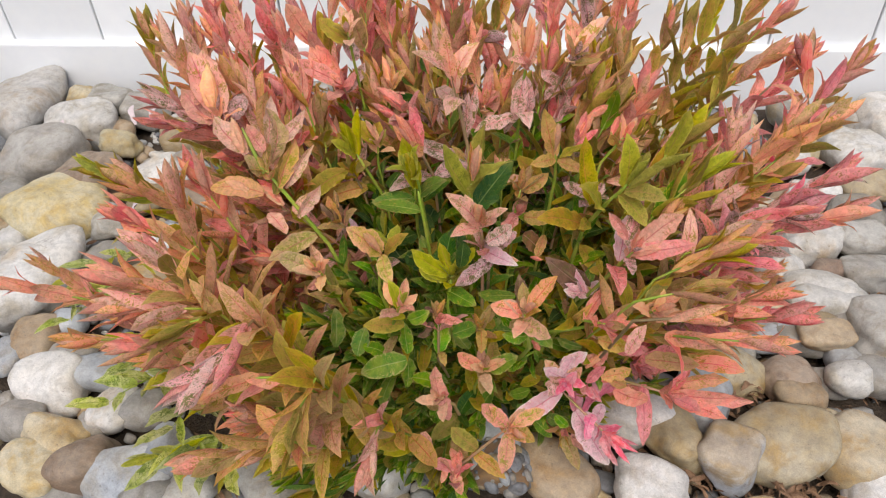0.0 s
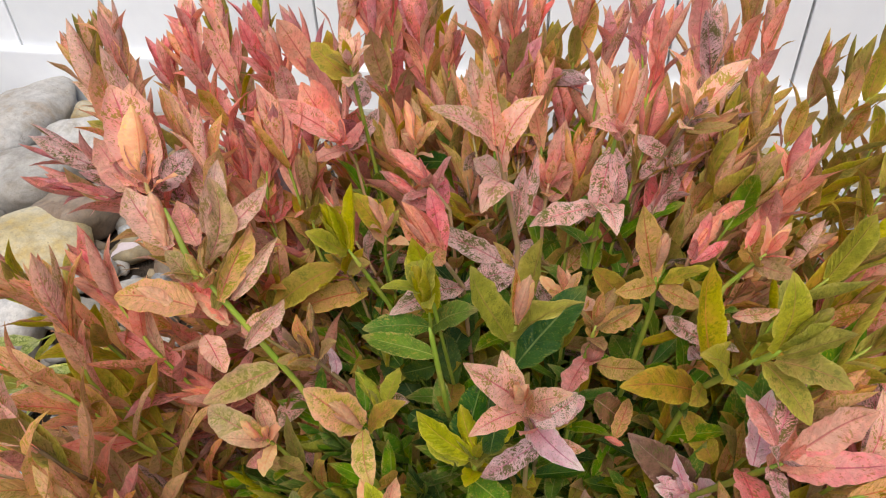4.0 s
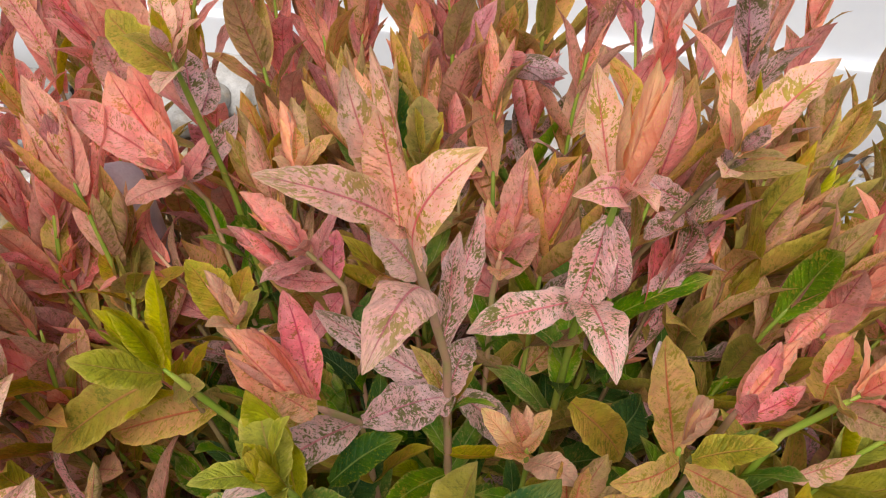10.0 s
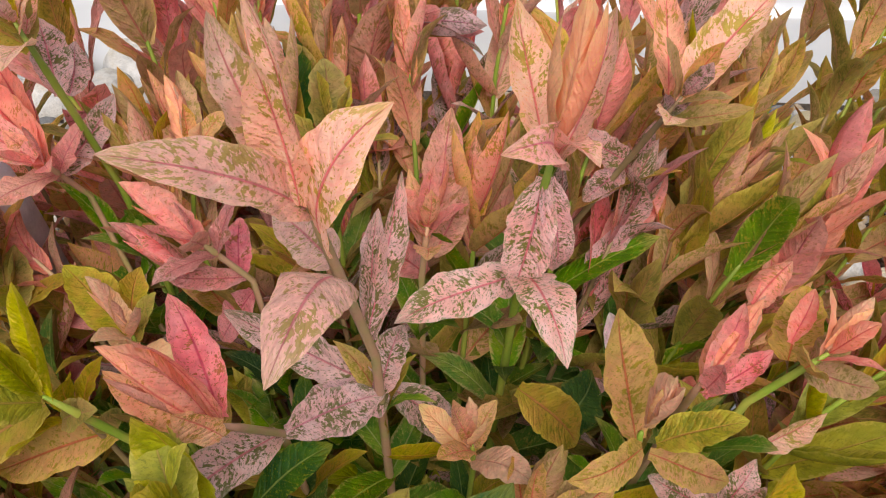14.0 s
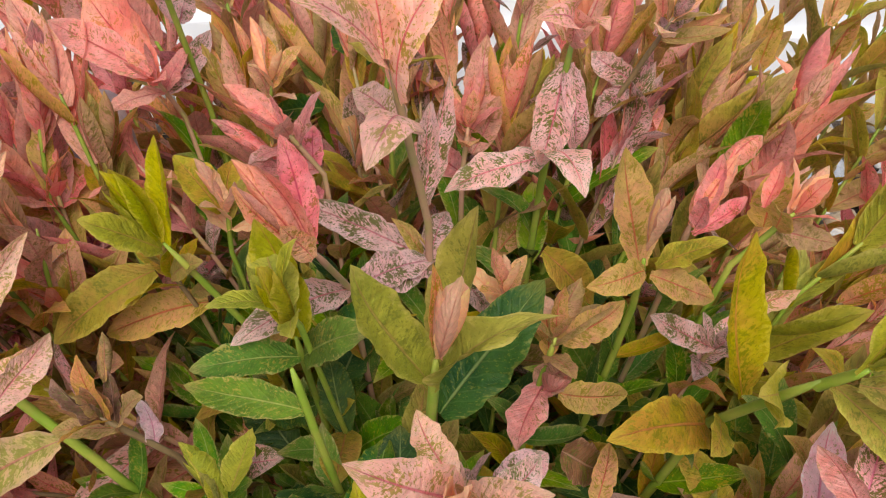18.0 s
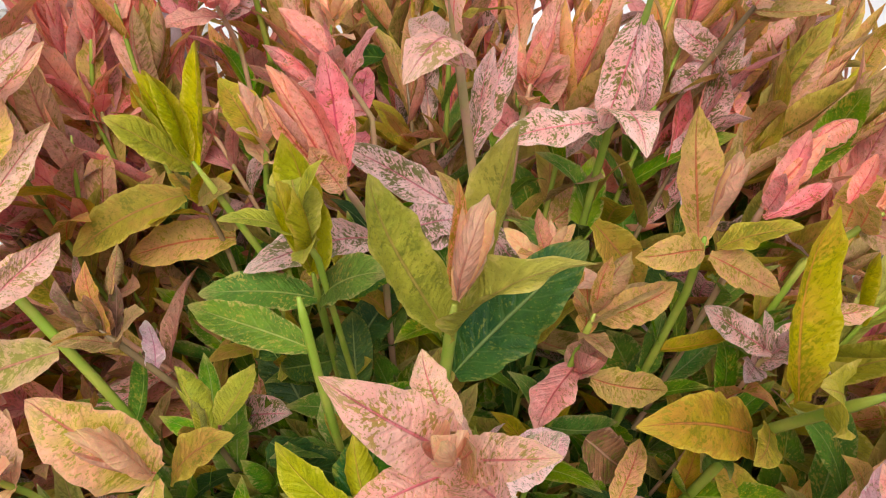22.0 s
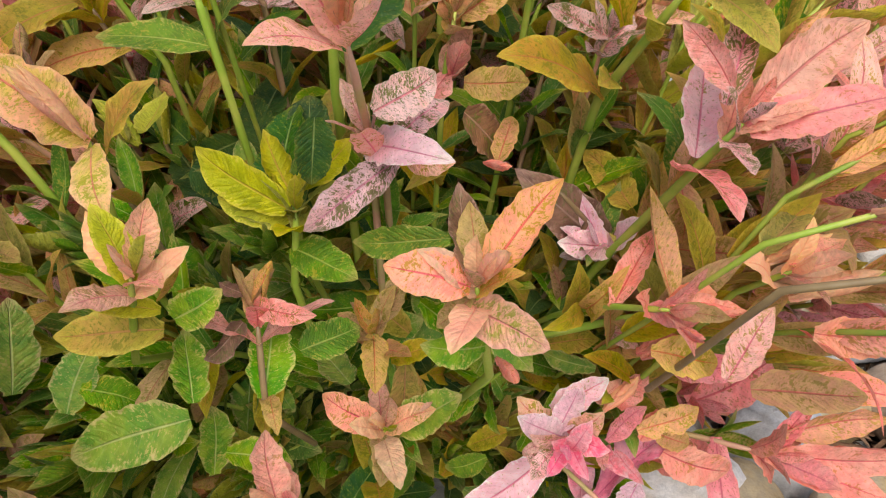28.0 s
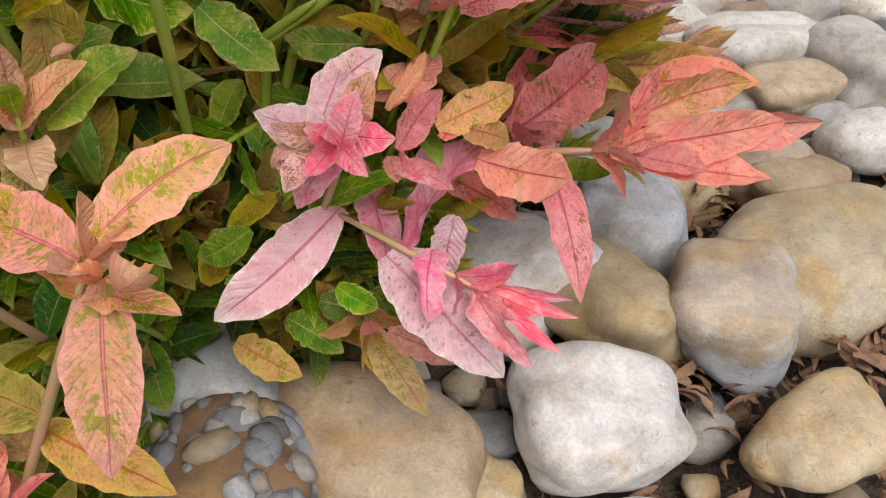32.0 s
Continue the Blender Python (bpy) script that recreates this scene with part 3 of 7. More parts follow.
ground = tagged(new("ground", me), "dark bare soil under the river stones", "ground", kind="structure")

FENCE_Y, BOARD, RAIL = 1.314, 0.178, 0.10
fence = tagged(new("fence"), "white vinyl privacy fence of upright boards behind the shrub", "fence", kind="structure")
fence.location = (0, FENCE_Y, GROUND)
board_mesh = None
for k in range(-9, 10):
    x = -0.130 + (k - 0.6) * BOARD
    if board_mesh is None:
        ob = part("board", box_bm((-BOARD / 2 + 0.0016, 0.012, 0.04), (BOARD / 2 - 0.0016, 0.034, 1.72), 0.003), VINYL, fence)
        board_mesh = ob.data
    else:
        ob = new("board", board_mesh)
        ob.parent = fence
    ob.location.x = x + BOARD / 2
for z0, z1, nm in ((-0.04, RAIL - GROUND, "bottom_rail"), (1.68, 1.82, "top_rail")):
    part(nm, box_bm((-1.85, -0.004, z0), (1.65, 0.05, z1), 0.006, 3), VINYL, fence)
part("backing", box_bm((-1.85, 0.0345, 0.05), (1.65, 0.045, 1.70)), VINYL, fence)

# ---- stones ----
stone_group = "river stones round the shrub"


def pebble_mesh(name, dx, dy, dz, sharp, seed, mat, sub=3):
    """A water-worn stone: a rounded many-sided body with soft facets and a little unevenness."""
    rng = np.random.RandomState(seed)
    bm = bmesh.new()
    bmesh.ops.create_icosphere(bm, subdivisions=sub, radius=1.0)
    n = rng.normal(size=(8, 3))
    n /= np.linalg.norm(n, axis=1)[:, None]
    n = np.concatenate([n, np.eye(3), -np.eye(3)])
    d = rng.uniform(0.80, 1.08, len(n))
    d[-6:] = rng.uniform(0.92, 1.10, 6)
    for v in bm.verts:
        c = np.array(v.co)
        k = np.maximum(0, n @ c / d)
        r = (k ** (sharp * 0.62)).sum() ** (-1.0 / (sharp * 0.62)) * 1.06
        r *= 1 + 0.13 * noise.noise(Vector(c * 1.4) + Vector((seed, 0, 0))) + 0.06 * noise.noise(Vector(c * 2.6) + Vector((0, seed, 0))) + 0.012 * noise.noise(Vector(c * 8.0) + Vector((0, seed, 3))) + 0.004 * noise.noise(Vector(c * 19.0) + Vector((2, seed, 3)))
        v.co = Vector((c[0] * r * dx * 0.525, c[1] * r * dy * 0.525, c[2] * r * dz * 0.525))
    me = bpy.data.meshes.new(name)
    bm.to_mesh(me)
    bm.free()
    me.materials.append(STONE[mat])
    me.polygons.foreach_set("use_smooth", np.ones(len(me.polygons), dtype=bool))
    return me


LABELS = {
    "white": "smooth white river stone lying on the soil", "cream": "rounded cream river stone with yellow stains",
    "tan": "tan sandstone cobble lying among the stones", "grey": "grey rounded river cobble",
    "blue": "blue-grey limestone cobble beside the shrub", "veined": "blue-white veined stone with a rusty top", "brown": "reddish brown rough cobble",
    "slate": "dark slate-grey small stone", "matrix": "rusty conglomerate stone set with pale pebbles",
}
placed = []
stone_count = 0


def stone(x, y, dx, dy, dz, turn=0.0, mat="white", sharp=8, tilt=0.0, z=None, sub=3):
    """A stone centred over (x, y), sunk a little into the soil."""
    sub = 4 if max(dx, dy) > 0.065 else sub
    global stone_count
    stone_count += 1
    ob = new("stone", pebble_mesh("stone", dx, dy, dz, sharp, stone_count * 7 + 3, mat, sub))
    ob.matrix_world = pose(x, y, GROUND + dz * 0.40 if z is None else z, tilt, tilt * 0.6, turn)
    placed.append((x, y, 0.5 * (dx + dy) / 2))
    return tagged(ob, LABELS[mat], "stone", stone_group)

stone(-0.910, 1.210, 0.142, 0.207, 0.100, 0, "white", 8, z=0.020)
stone(-0.806, 1.257, 0.069, 0.068, 0.053, 0, "cream", 8, z=0.013)
stone(-0.748, 1.254, 0.071, 0.064, 0.050, 0, "grey", 8, z=0.013)
stone(-0.773, 1.155, 0.131, 0.094, 0.072, 12, "white", 8, z=0.013)
stone(-0.674, 1.219, 0.079, 0.086, 0.061, 0, "grey", 8, z=0.013)
stone(-0.680, 1.097, 0.074, 0.052, 0.040, 0, "cream", 8, z=0.013)
stone(-0.690, 1.148, 0.049, 0.045, 0.035, 0, "tan", 8, z=0.013)
stone(-0.797, 1.038, 0.134, 0.119, 0.092, 0, "grey", 8, z=0.017)
stone(-0.686, 1.001, 0.110, 0.114, 0.085, 0, "brown", 8, z=0.014)
stone(-0.700, 0.903, 0.118, 0.150, 0.092, -40, "cream", 8, z=0.016)
stone(-0.805, 0.940, 0.058, 0.088, 0.045, 0, "grey", 8, z=0.013)
stone(-0.762, 0.877, 0.056, 0.050, 0.038, 0, "tan", 8, z=0.013)
stone(-0.661, 0.758, 0.121, 0.155, 0.093, 0, "white", 8, z=0.017)
stone(-0.740, 0.838, 0.046, 0.054, 0.035, 0, "white", 8, z=0.013)
stone(-0.586, 0.680, 0.055, 0.043, 0.033, 0, "blue", 8, z=0.013)
stone(-0.613, 0.889, 0.056, 0.073, 0.043, 0, "grey", 8, z=0.013)
stone(-0.578, 0.818, 0.080, 0.053, 0.041, 0, "grey", 8, z=0.013)
stone(-0.615, 0.648, 0.068, 0.080, 0.052, 0, "tan", 8, z=0.013)
stone(-0.637, 0.610, 0.039, 0.058, 0.030, 0, "blue", 8, z=0.013)
stone(-0.571, 0.573, 0.086, 0.073, 0.057, 0, "white", 8, z=0.013)
stone(-0.512, 0.597, 0.065, 0.060, 0.046, 0, "blue", 8, z=0.013)
stone(-0.560, 0.629, 0.063, 0.042, 0.033, 0, "grey", 8, z=0.013)
stone(-0.576, 0.523, 0.065, 0.052, 0.041, 0, "grey", 8, z=0.013)
stone(-0.525, 0.497, 0.081, 0.052, 0.040, 0, "cream", 8, z=0.013)
stone(-0.484, 0.523, 0.050, 0.036, 0.028, 0, "grey", 8, z=0.004)
stone(-0.527, 0.451, 0.076, 0.068, 0.053, 0, "cream", 8, z=0.013)
stone(-0.466, 0.464, 0.065, 0.068, 0.050, 0, "brown", 8, z=0.013)
stone(-0.415, 0.454, 0.091, 0.062, 0.048, 30, "blue", 8, z=0.013)
stone(-0.465, 0.537, 0.058, 0.064, 0.045, 0, "white", 8, z=0.013)
stone(-0.384, 0.431, 0.059, 0.045, 0.035, 0, "grey", 8, z=0.013)
stone(-0.487, 0.420, 0.059, 0.036, 0.028, 0, "grey", 8, z=0.004)
stone(-0.338, 0.437, 0.060, 0.052, 0.040, 0, "white", 8, z=0.013)
stone(-0.423, 0.539, 0.051, 0.051, 0.039, 0, "grey", 8, z=0.013)
stone(-0.374, 0.486, 0.069, 0.064, 0.049, 0, "blue", 8, z=0.013)
stone(0.300, 0.634, 0.070, 0.061, 0.047, 0, "cream", 8, z=0.013)
stone(0.355, 0.624, 0.080, 0.065, 0.050, 0, "brown", 8, z=0.013)
stone(0.408, 0.635, 0.051, 0.037, 0.029, 0, "grey", 8, z=0.004)
stone(0.436, 0.650, 0.046, 0.059, 0.035, 0, "blue", 8, z=0.013)
stone(0.459, 0.638, 0.051, 0.062, 0.040, 0, "grey", 8, z=0.013)
stone(0.434, 0.778, 0.093, 0.076, 0.059, 0, "white", 8, z=0.013)
stone(0.424, 0.704, 0.069, 0.057, 0.044, 0, "tan", 8, z=0.013)
stone(0.347, 0.692, 0.058, 0.046, 0.036, 0, "blue", 8, z=0.013)
stone(0.481, 0.728, 0.086, 0.087, 0.067, 0, "grey", 8, z=0.013)
stone(0.383, 0.694, 0.069, 0.048, 0.037, 0, "grey", 8, z=0.013)
stone(0.338, 0.747, 0.080, 0.059, 0.045, 0, "cream", 8, z=0.013)
stone(0.399, 0.833, 0.068, 0.053, 0.041, 0, "white", 8, z=0.013)
stone(0.513, 0.826, 0.084, 0.060, 0.046, 0, "grey", 8, z=0.013)
stone(0.462, 0.824, 0.059, 0.042, 0.033, 0, "brown", 8, z=0.013)
stone(0.584, 1.114, 0.095, 0.101, 0.073, 0, "white", 8, z=0.013)
stone(0.656, 1.214, 0.084, 0.126, 0.065, 0, "white", 8, z=0.013)
stone(0.578, 1.016, 0.075, 0.055, 0.043, 0, "tan", 8, z=0.013)
stone(0.541, 0.952, 0.082, 0.057, 0.044, 0, "grey", 8, z=0.013)
stone(0.456, 0.884, 0.078, 0.067, 0.052, 0, "white", 8, z=0.013)
stone(0.589, 1.231, 0.064, 0.058, 0.045, 0, "grey", 8, z=0.013)
stone(0.506, 1.229, 0.064, 0.066, 0.049, 0, "grey", 8, z=0.013)
stone(0.528, 0.886, 0.078, 0.056, 0.043, 0, "grey", 8, z=0.013)
stone(0.489, 1.006, 0.075, 0.062, 0.048, 0, "white", 8, z=0.013)
stone(0.478, 1.098, 0.069, 0.066, 0.051, 0, "white", 8, z=0.013)
stone(0.372, 0.868, 0.078, 0.066, 0.051, 0, "grey", 8, z=0.013)
stone(0.500, 1.115, 0.060, 0.054, 0.042, 0, "cream", 8, z=0.013)
stone(-0.439, 1.215, 0.067, 0.091, 0.052, 0, "grey", 8, z=0.013)
stone(-0.426, 1.297, 0.081, 0.095, 0.063, 0, "white", 8, z=0.013)
stone(-0.521, 1.317, 0.070, 0.081, 0.054, 0, "grey", 8, z=0.013)
stone(0.173, 0.455, 0.088, 0.066, 0.056, -8, "white", 6, z=0.026)
stone(0.070, 0.478, 0.090, 0.074, 0.050, -35, "tan", 12, z=0.018)
stone(0.000, 0.474, 0.078, 0.056, 0.052, 0, "matrix", 8, z=0.030)
stone(0.204, 0.522, 0.062, 0.066, 0.050, 20, "tan", 11, z=0.026)
stone(0.261, 0.502, 0.066, 0.066, 0.056, 60, "veined", 9, z=0.028)
stone(0.326, 0.526, 0.094, 0.106, 0.070, -30, "cream", 7, z=0.026)
stone(0.263, 0.428, 0.080, 0.050, 0.044, 10, "cream", 6, z=0.022)
stone(0.150, 0.562, 0.078, 0.090, 0.058, 30, "white", 8, z=0.026)
stone(0.243, 0.592, 0.070, 0.074, 0.056, -40, "blue", 9, z=0.026)
stone(0.117, 0.476, 0.040, 0.024, 0.020, 0, "slate", 20, z=0.004)
stone(0.115, 0.450, 0.024, 0.031, 0.020, 50, "cream", 22, z=0.004)
stone(0.105, 0.464, 0.020, 0.012, 0.020, 0, "grey", 8, z=0.004)
stone(0.094, 0.436, 0.015, 0.013, 0.020, 0, "white", 8, z=0.004)
stone(0.162, 0.414, 0.046, 0.028, 0.021, 0, "white", 8, z=0.004)
stone(0.214, 0.400, 0.031, 0.019, 0.020, 0, "white", 8, z=0.004)
stone(0.263, 0.397, 0.027, 0.026, 0.020, 0, "brown", 8, z=0.004)
stone(0.241, 0.398, 0.021, 0.013, 0.020, 0, "tan", 8, z=0.004)
stone(0.481, 0.709, 0.072, 0.090, 0.056, 0, "grey", 8, z=0.028)
stone(0.433, 0.754, 0.098, 0.059, 0.046, 0, "white", 8, z=0.028)
stone(0.415, 0.684, 0.068, 0.045, 0.034, 0, "tan", 8, z=0.028)
stone(0.420, 0.622, 0.049, 0.046, 0.035, 0, "white", 8, z=0.028)
stone(0.415, 0.533, 0.096, 0.102, 0.060, 30, "cream", 6, z=0.022)
stone(0.360, 0.594, 0.055, 0.039, 0.030, 0, "tan", 8, z=0.028)
stone(0.389, 0.571, 0.050, 0.036, 0.028, 0, "cream", 8, z=0.004)
stone(-0.002, 0.522, 0.072, 0.069, 0.053, 0, "blue", 9, z=0.028)
stone(-0.018, 0.493, 0.031, 0.021, 0.020, 0, "blue", 8, z=0.004)
stone(0.251, 0.539, 0.029, 0.024, 0.020, 0, "white", 8, z=0.004)
stone(0.257, 0.541, 0.020, 0.016, 0.020, 0, "grey", 8, z=0.004)
stone(0.126, 0.422, 0.022, 0.016, 0.020, 0, "tan", 8, z=0.004)
stone(0.193, 0.413, 0.027, 0.022, 0.020, 0, "blue", 8, z=0.004)
stone(0.069, 0.438, 0.022, 0.013, 0.020, 0, "grey", 8, z=0.004)
stone(0.238, 0.660, 0.039, 0.031, 0.024, 0, "white", 8, z=0.004)
stone(-0.033, 0.475, 0.022, 0.025, 0.020, 0, "grey", 8, z=0.004)

# smaller stones between the large ones and away from the shrub
rng = random.Random(5)
tries = 0
while stone_count < 340 and tries < 9000:
    tries += 1
    x, y = rng.uniform(-1.25, 1.1), rng.uniform(0.0, 1.28)
    s = rng.choice((0.03, 0.04, 0.05, 0.065, 0.08)) if tries > 900 else rng.uniform(0.055, 0.1)
    if math.hypot(x - ROOT.x, y - ROOT.y) < 0.13 or any(math.hypot(x - a, y - b) < 0.74 * (r + s / 2) for a, b, r in placed):
        continue
    stone(x, y, s * rng.uniform(0.9, 1.3), s * rng.uniform(0.75, 1.0), s * rng.uniform(0.5, 0.75), rng.uniform(0, 180),
          rng.choice(("white", "grey", "cream", "blue", "tan", "grey", "white", "brown")), rng.choice((7, 9, 12)), rng.uniform(-8, 8), None, 2 if s < 0.05 else 3)

# small pebbles in the gaps, too many to count
shapes = [pebble_mesh("pebble", 1.0, rng.uniform(0.7, 0.95), rng.uniform(0.5, 0.7), 9, 900 + k, "white", 2) for k in range(5)]
forms = [(np.array([v.co[:] for v in me.vertices]), [tuple(p.vertices) for p in me.polygons]) for me in shapes]
for me in shapes:
    bpy.data.meshes.remove(me)
vs, fs, ids, k = [], [], [], 0
for i in range(3600):
    x, y = rng.uniform(-1.1, 0.95), rng.uniform(0.02, 1.285)
    s = rng.uniform(0.014, 0.034)
    if any(math.hypot(x - a, y - b) < 0.78 * r + s * 0.3 for a, b, r in placed):
        continue
    v, f = rng.choice(forms)
    m = np.array(pose(x, y, GROUND + s * 0.22 + rng.uniform(0, 0.008), rng.uniform(-25, 25), rng.uniform(-25, 25), rng.uniform(0, 360)))
    vs.append((v * s) @ m[:3, :3].T + m[:3, 3])
    fs += [tuple(q + k for q in face) for face in f]
    ids += [rng.randrange(6)] * len(f)
    k += len(v)
tagged(new("pebbles", raw_mesh("pebbles", np.concatenate(vs), fs, [STONE[m] for m in ("white", "grey", "cream", "blue", "tan", "slate")], None, ids)),
       "small mixed pebbles filling the gaps between the river stones", "pebbles", kind="stuff")

# pale chips and grit in the gaps
vs, fs, ids, k = [], [], [], 0
rng = random.Random(8)
for i in range(900):
    x, y = rng.uniform(-1.1, 1.0), rng.uniform(0.0, 1.28)
    s = rng.uniform(0.004, 0.014)
    c = Vector((x, y, GROUND + s * 0.3 + rng.uniform(0, 0.006)))
    q = [Vector((rng.uniform(-1, 1), rng.uniform(-1, 1), rng.uniform(-0.6, 0.6))).normalized() for _ in range(4)]
    pts = [Vector((1, 0, 0)), Vector((-1, 0, 0)), Vector((0, 1, 0)), Vector((0, -1, 0)), Vector((0, 0, 0.7)), Vector((0, 0, -0.7))]
    e = Euler((rng.uniform(0, 3), rng.uniform(0, 3), rng.uniform(0, 3))).to_matrix()
    vs += [c + e @ (p * s * rng.uniform(0.7, 1.2)) for p in pts]
    fs += [tuple(k + j for j in t) for t in ((0, 2, 4), (2, 1, 4), (1, 3, 4), (3, 0, 4), (2, 0, 5), (1, 2, 5), (3, 1, 5), (0, 3, 5))]
    ids += [rng.randrange(4)] * 8
    k += 6
tagged(new("grit", raw_mesh("grit", [tuple(v) for v in vs], fs, [STONE[m] for m in ("white", "tan", "grey", "slate")], None, ids, False)),
       "small stone chips in the gaps between the stones", "gravel", kind="stuff")

# sight lines from shoots and stones towards the camera's places along its path
clear(-.045, .616, .401, -.017, .482, .552, 0.050)
clear(.017, .636, .423, -.005, .486, .556, 0.050)
clear(-.080, .585, .375, -.025, .476, .547, 0.045)
clear(-.101, .649, .370, -.029, .488, .546, 0.037)
clear(-.019, .668, .378, -.012, .492, .547, 0.030)
clear(.053, .584, .381, .002, .475, .548, 0.025)
clear(.075, .601, .394, .006, .479, .551, 0.025)
clear(.113, .620, .373, .014, .483, .547, 0.024)
clear(.067, .692, .410, .005, .497, .554, 0.040)
clear(-.155, .693, .434, -.040, .497, .559, 0.027)
clear(-.174, .693, .395, -.043, .497, .551, 0.027)
clear(-.116, .716, .371, -.032, .502, .546, 0.033)
clear(-.066, .714, .397, -.022, .501, .551, 0.024)
clear(-.148, .603, .348, -.038, .479, .541, 0.031)
clear(-.128, .632, .363, -.034, .485, .545, 0.024)
clear(.002, .604, .334, -.008, .480, .539, 0.050)
clear(-.083, .555, .384, -.025, .470, .549, 0.024)
clear(-.018, .534, .393, -.031, .385, .515, 0.039)
clear(-.093, .576, .308, -.046, .393, .498, 0.050)
clear(-.148, .539, .335, -.057, .386, .503, 0.024)
clear(-.107, .504, .322, -.049, .379, .501, 0.029)
clear(-.160, .479, .320, -.059, .373, .501, 0.030)
clear(-.196, .545, .366, -.067, .387, .510, 0.050)
clear(.083, .553, .331, -.011, .388, .503, 0.038)
clear(.023, .564, .336, -.023, .391, .504, 0.029)
clear(.095, .597, .329, -.008, .397, .502, 0.031)
clear(.053, .532, .295, -.017, .384, .496, 0.043)
clear(-.046, .518, .303, -.036, .381, .497, 0.038)
clear(.107, .541, .358, .017, .420, .536, 0.027)
clear(-.020, .478, .383, -.020, .340, .495, 0.050)
clear(-.210, .546, .393, -.044, .394, .592, 0.050)
clear(-.266, .604, .421, -.055, .406, .598, 0.026)
clear(-.145, .608, .314, -.042, .439, .561, 0.042)
clear(-.221, .660, .345, -.057, .449, .567, 0.024)
clear(-.183, .652, .348, -.050, .448, .568, 0.024)
clear(-.042, .504, .309, -.001, .316, .444, 0.033)
clear(.005, .514, .314, .009, .318, .445, 0.037)
clear(.021, .459, .302, .012, .307, .443, 0.038)
clear(.069, .526, .269, .021, .321, .436, 0.024)
clear(.117, .505, .326, .031, .316, .448, 0.050)
clear(.103, .467, .274, .028, .309, .437, 0.032)
clear(.150, .474, .280, .038, .310, .438, 0.048)
clear(-.098, .449, .283, -.012, .305, .439, 0.050)
clear(-.048, .453, .282, -.002, .306, .439, 0.030)
clear(-.029, .474, .233, .002, .310, .429, 0.050)
clear(.003, .396, .204, .030, .277, .333, 0.050)
clear(-.008, .457, .225, .028, .290, .338, 0.024)
clear(-.053, .426, .206, .019, .283, .334, 0.046)
clear(-.039, .396, .149, .022, .277, .322, 0.024)
clear(.085, .479, .186, .047, .294, .330, 0.050)
clear(.103, .464, .130, .050, .291, .319, 0.050)
clear(.177, .487, .154, .065, .295, .323, 0.050)
clear(.191, .539, .156, .068, .306, .324, 0.037)
clear(.104, .500, .219, .051, .298, .336, 0.039)
clear(-.028, .537, .207, .024, .305, .334, 0.050)
clear(.029, .514, .143, .036, .301, .321, 0.050)
clear(-.075, .506, .143, .015, .299, .321, 0.045)
clear(.057, .487, .091, .041, .295, .311, 0.050)
clear(.033, .542, .157, .047, .326, .290, 0.050)
clear(.007, .466, .050, .042, .311, .269, .040)
clear(.064, .471, .050, .054, .312, .269, .040)
clear(-.001, .504, .050, .041, .319, .269, .040)
clear(.134, .484, .050, .068, .315, .269, .040)
clear(.184, .545, .050, .078, .327, .269, .040)
# ---- the body of the shrub ----
rng = random.Random(11)


def crown_height(x, y):
    """The height of the shrub's outer surface over a place."""
    dx, dy = (x - ROOT.x) / (0.36 if x < ROOT.x else 0.34), (y - ROOT.y) / (0.30 if y > ROOT.y else 0.27)
    r = math.hypot(dx, dy)
    top = 0.43 + 0.10 * max(0.0, dy) + 0.03 * max(0.0, -dx)
    return top - 0.26 * min(r, 1.3) ** 2.4, r


def palette(x, y):
    """The leaf colours of a shoot by where in the shrub its top stands: upper leaves, lower leaves."""
    if x < -0.16 and y > 0.60:
        return rng.choice((("coral", "rose", "salmon"), ("salmon", "peach", "bloom"), ("peach", "salmon"), ("olive", "lime"), ("salmon", "coral"))), ("tawny", "olive", "peach", "speckled")
    if x < -0.16:
        return rng.choice((("salmon", "peach", "bloom"), ("peach", "salmon"), ("coral", "salmon"), ("olive", "peach"))), ("olive", "tawny", "salmon", "speckled")
    if x > 0.2 and y < 0.75:
        return rng.choice((("salmon", "coral"), ("coral", "salmon", "tawny"), ("salmon", "peach"), ("tawny", "bloom"))), ("tawny", "olive", "olive", "speckled")
    if x > 0.06 and y > 0.62:
        return rng.choice((("olive", "tawny", "peach"), ("peach", "bloom"), ("olive", "lime"), ("peach", "tawny"))), ("olive", "tawny", "speckled", "green")
    if y > 0.66:
        return rng.choice((("coral", "tawny"), ("salmon", "peach", "tawny"), ("rose", "speckled"), ("tawny", "peach"), ("olive", "tawny"))), ("tawny", "speckled", "olive", "green")
    if y < 0.46:
        return rng.choice((("coral", "salmon", "tawny"), ("salmon", "tawny"), ("tawny", "olive"))), ("olive", "green", "tawny", "green")
    return rng.choice((("olive", "tawny"), ("lime", "green"), ("salmon", "tawny"))), ("green", "deep", "olive", "green")


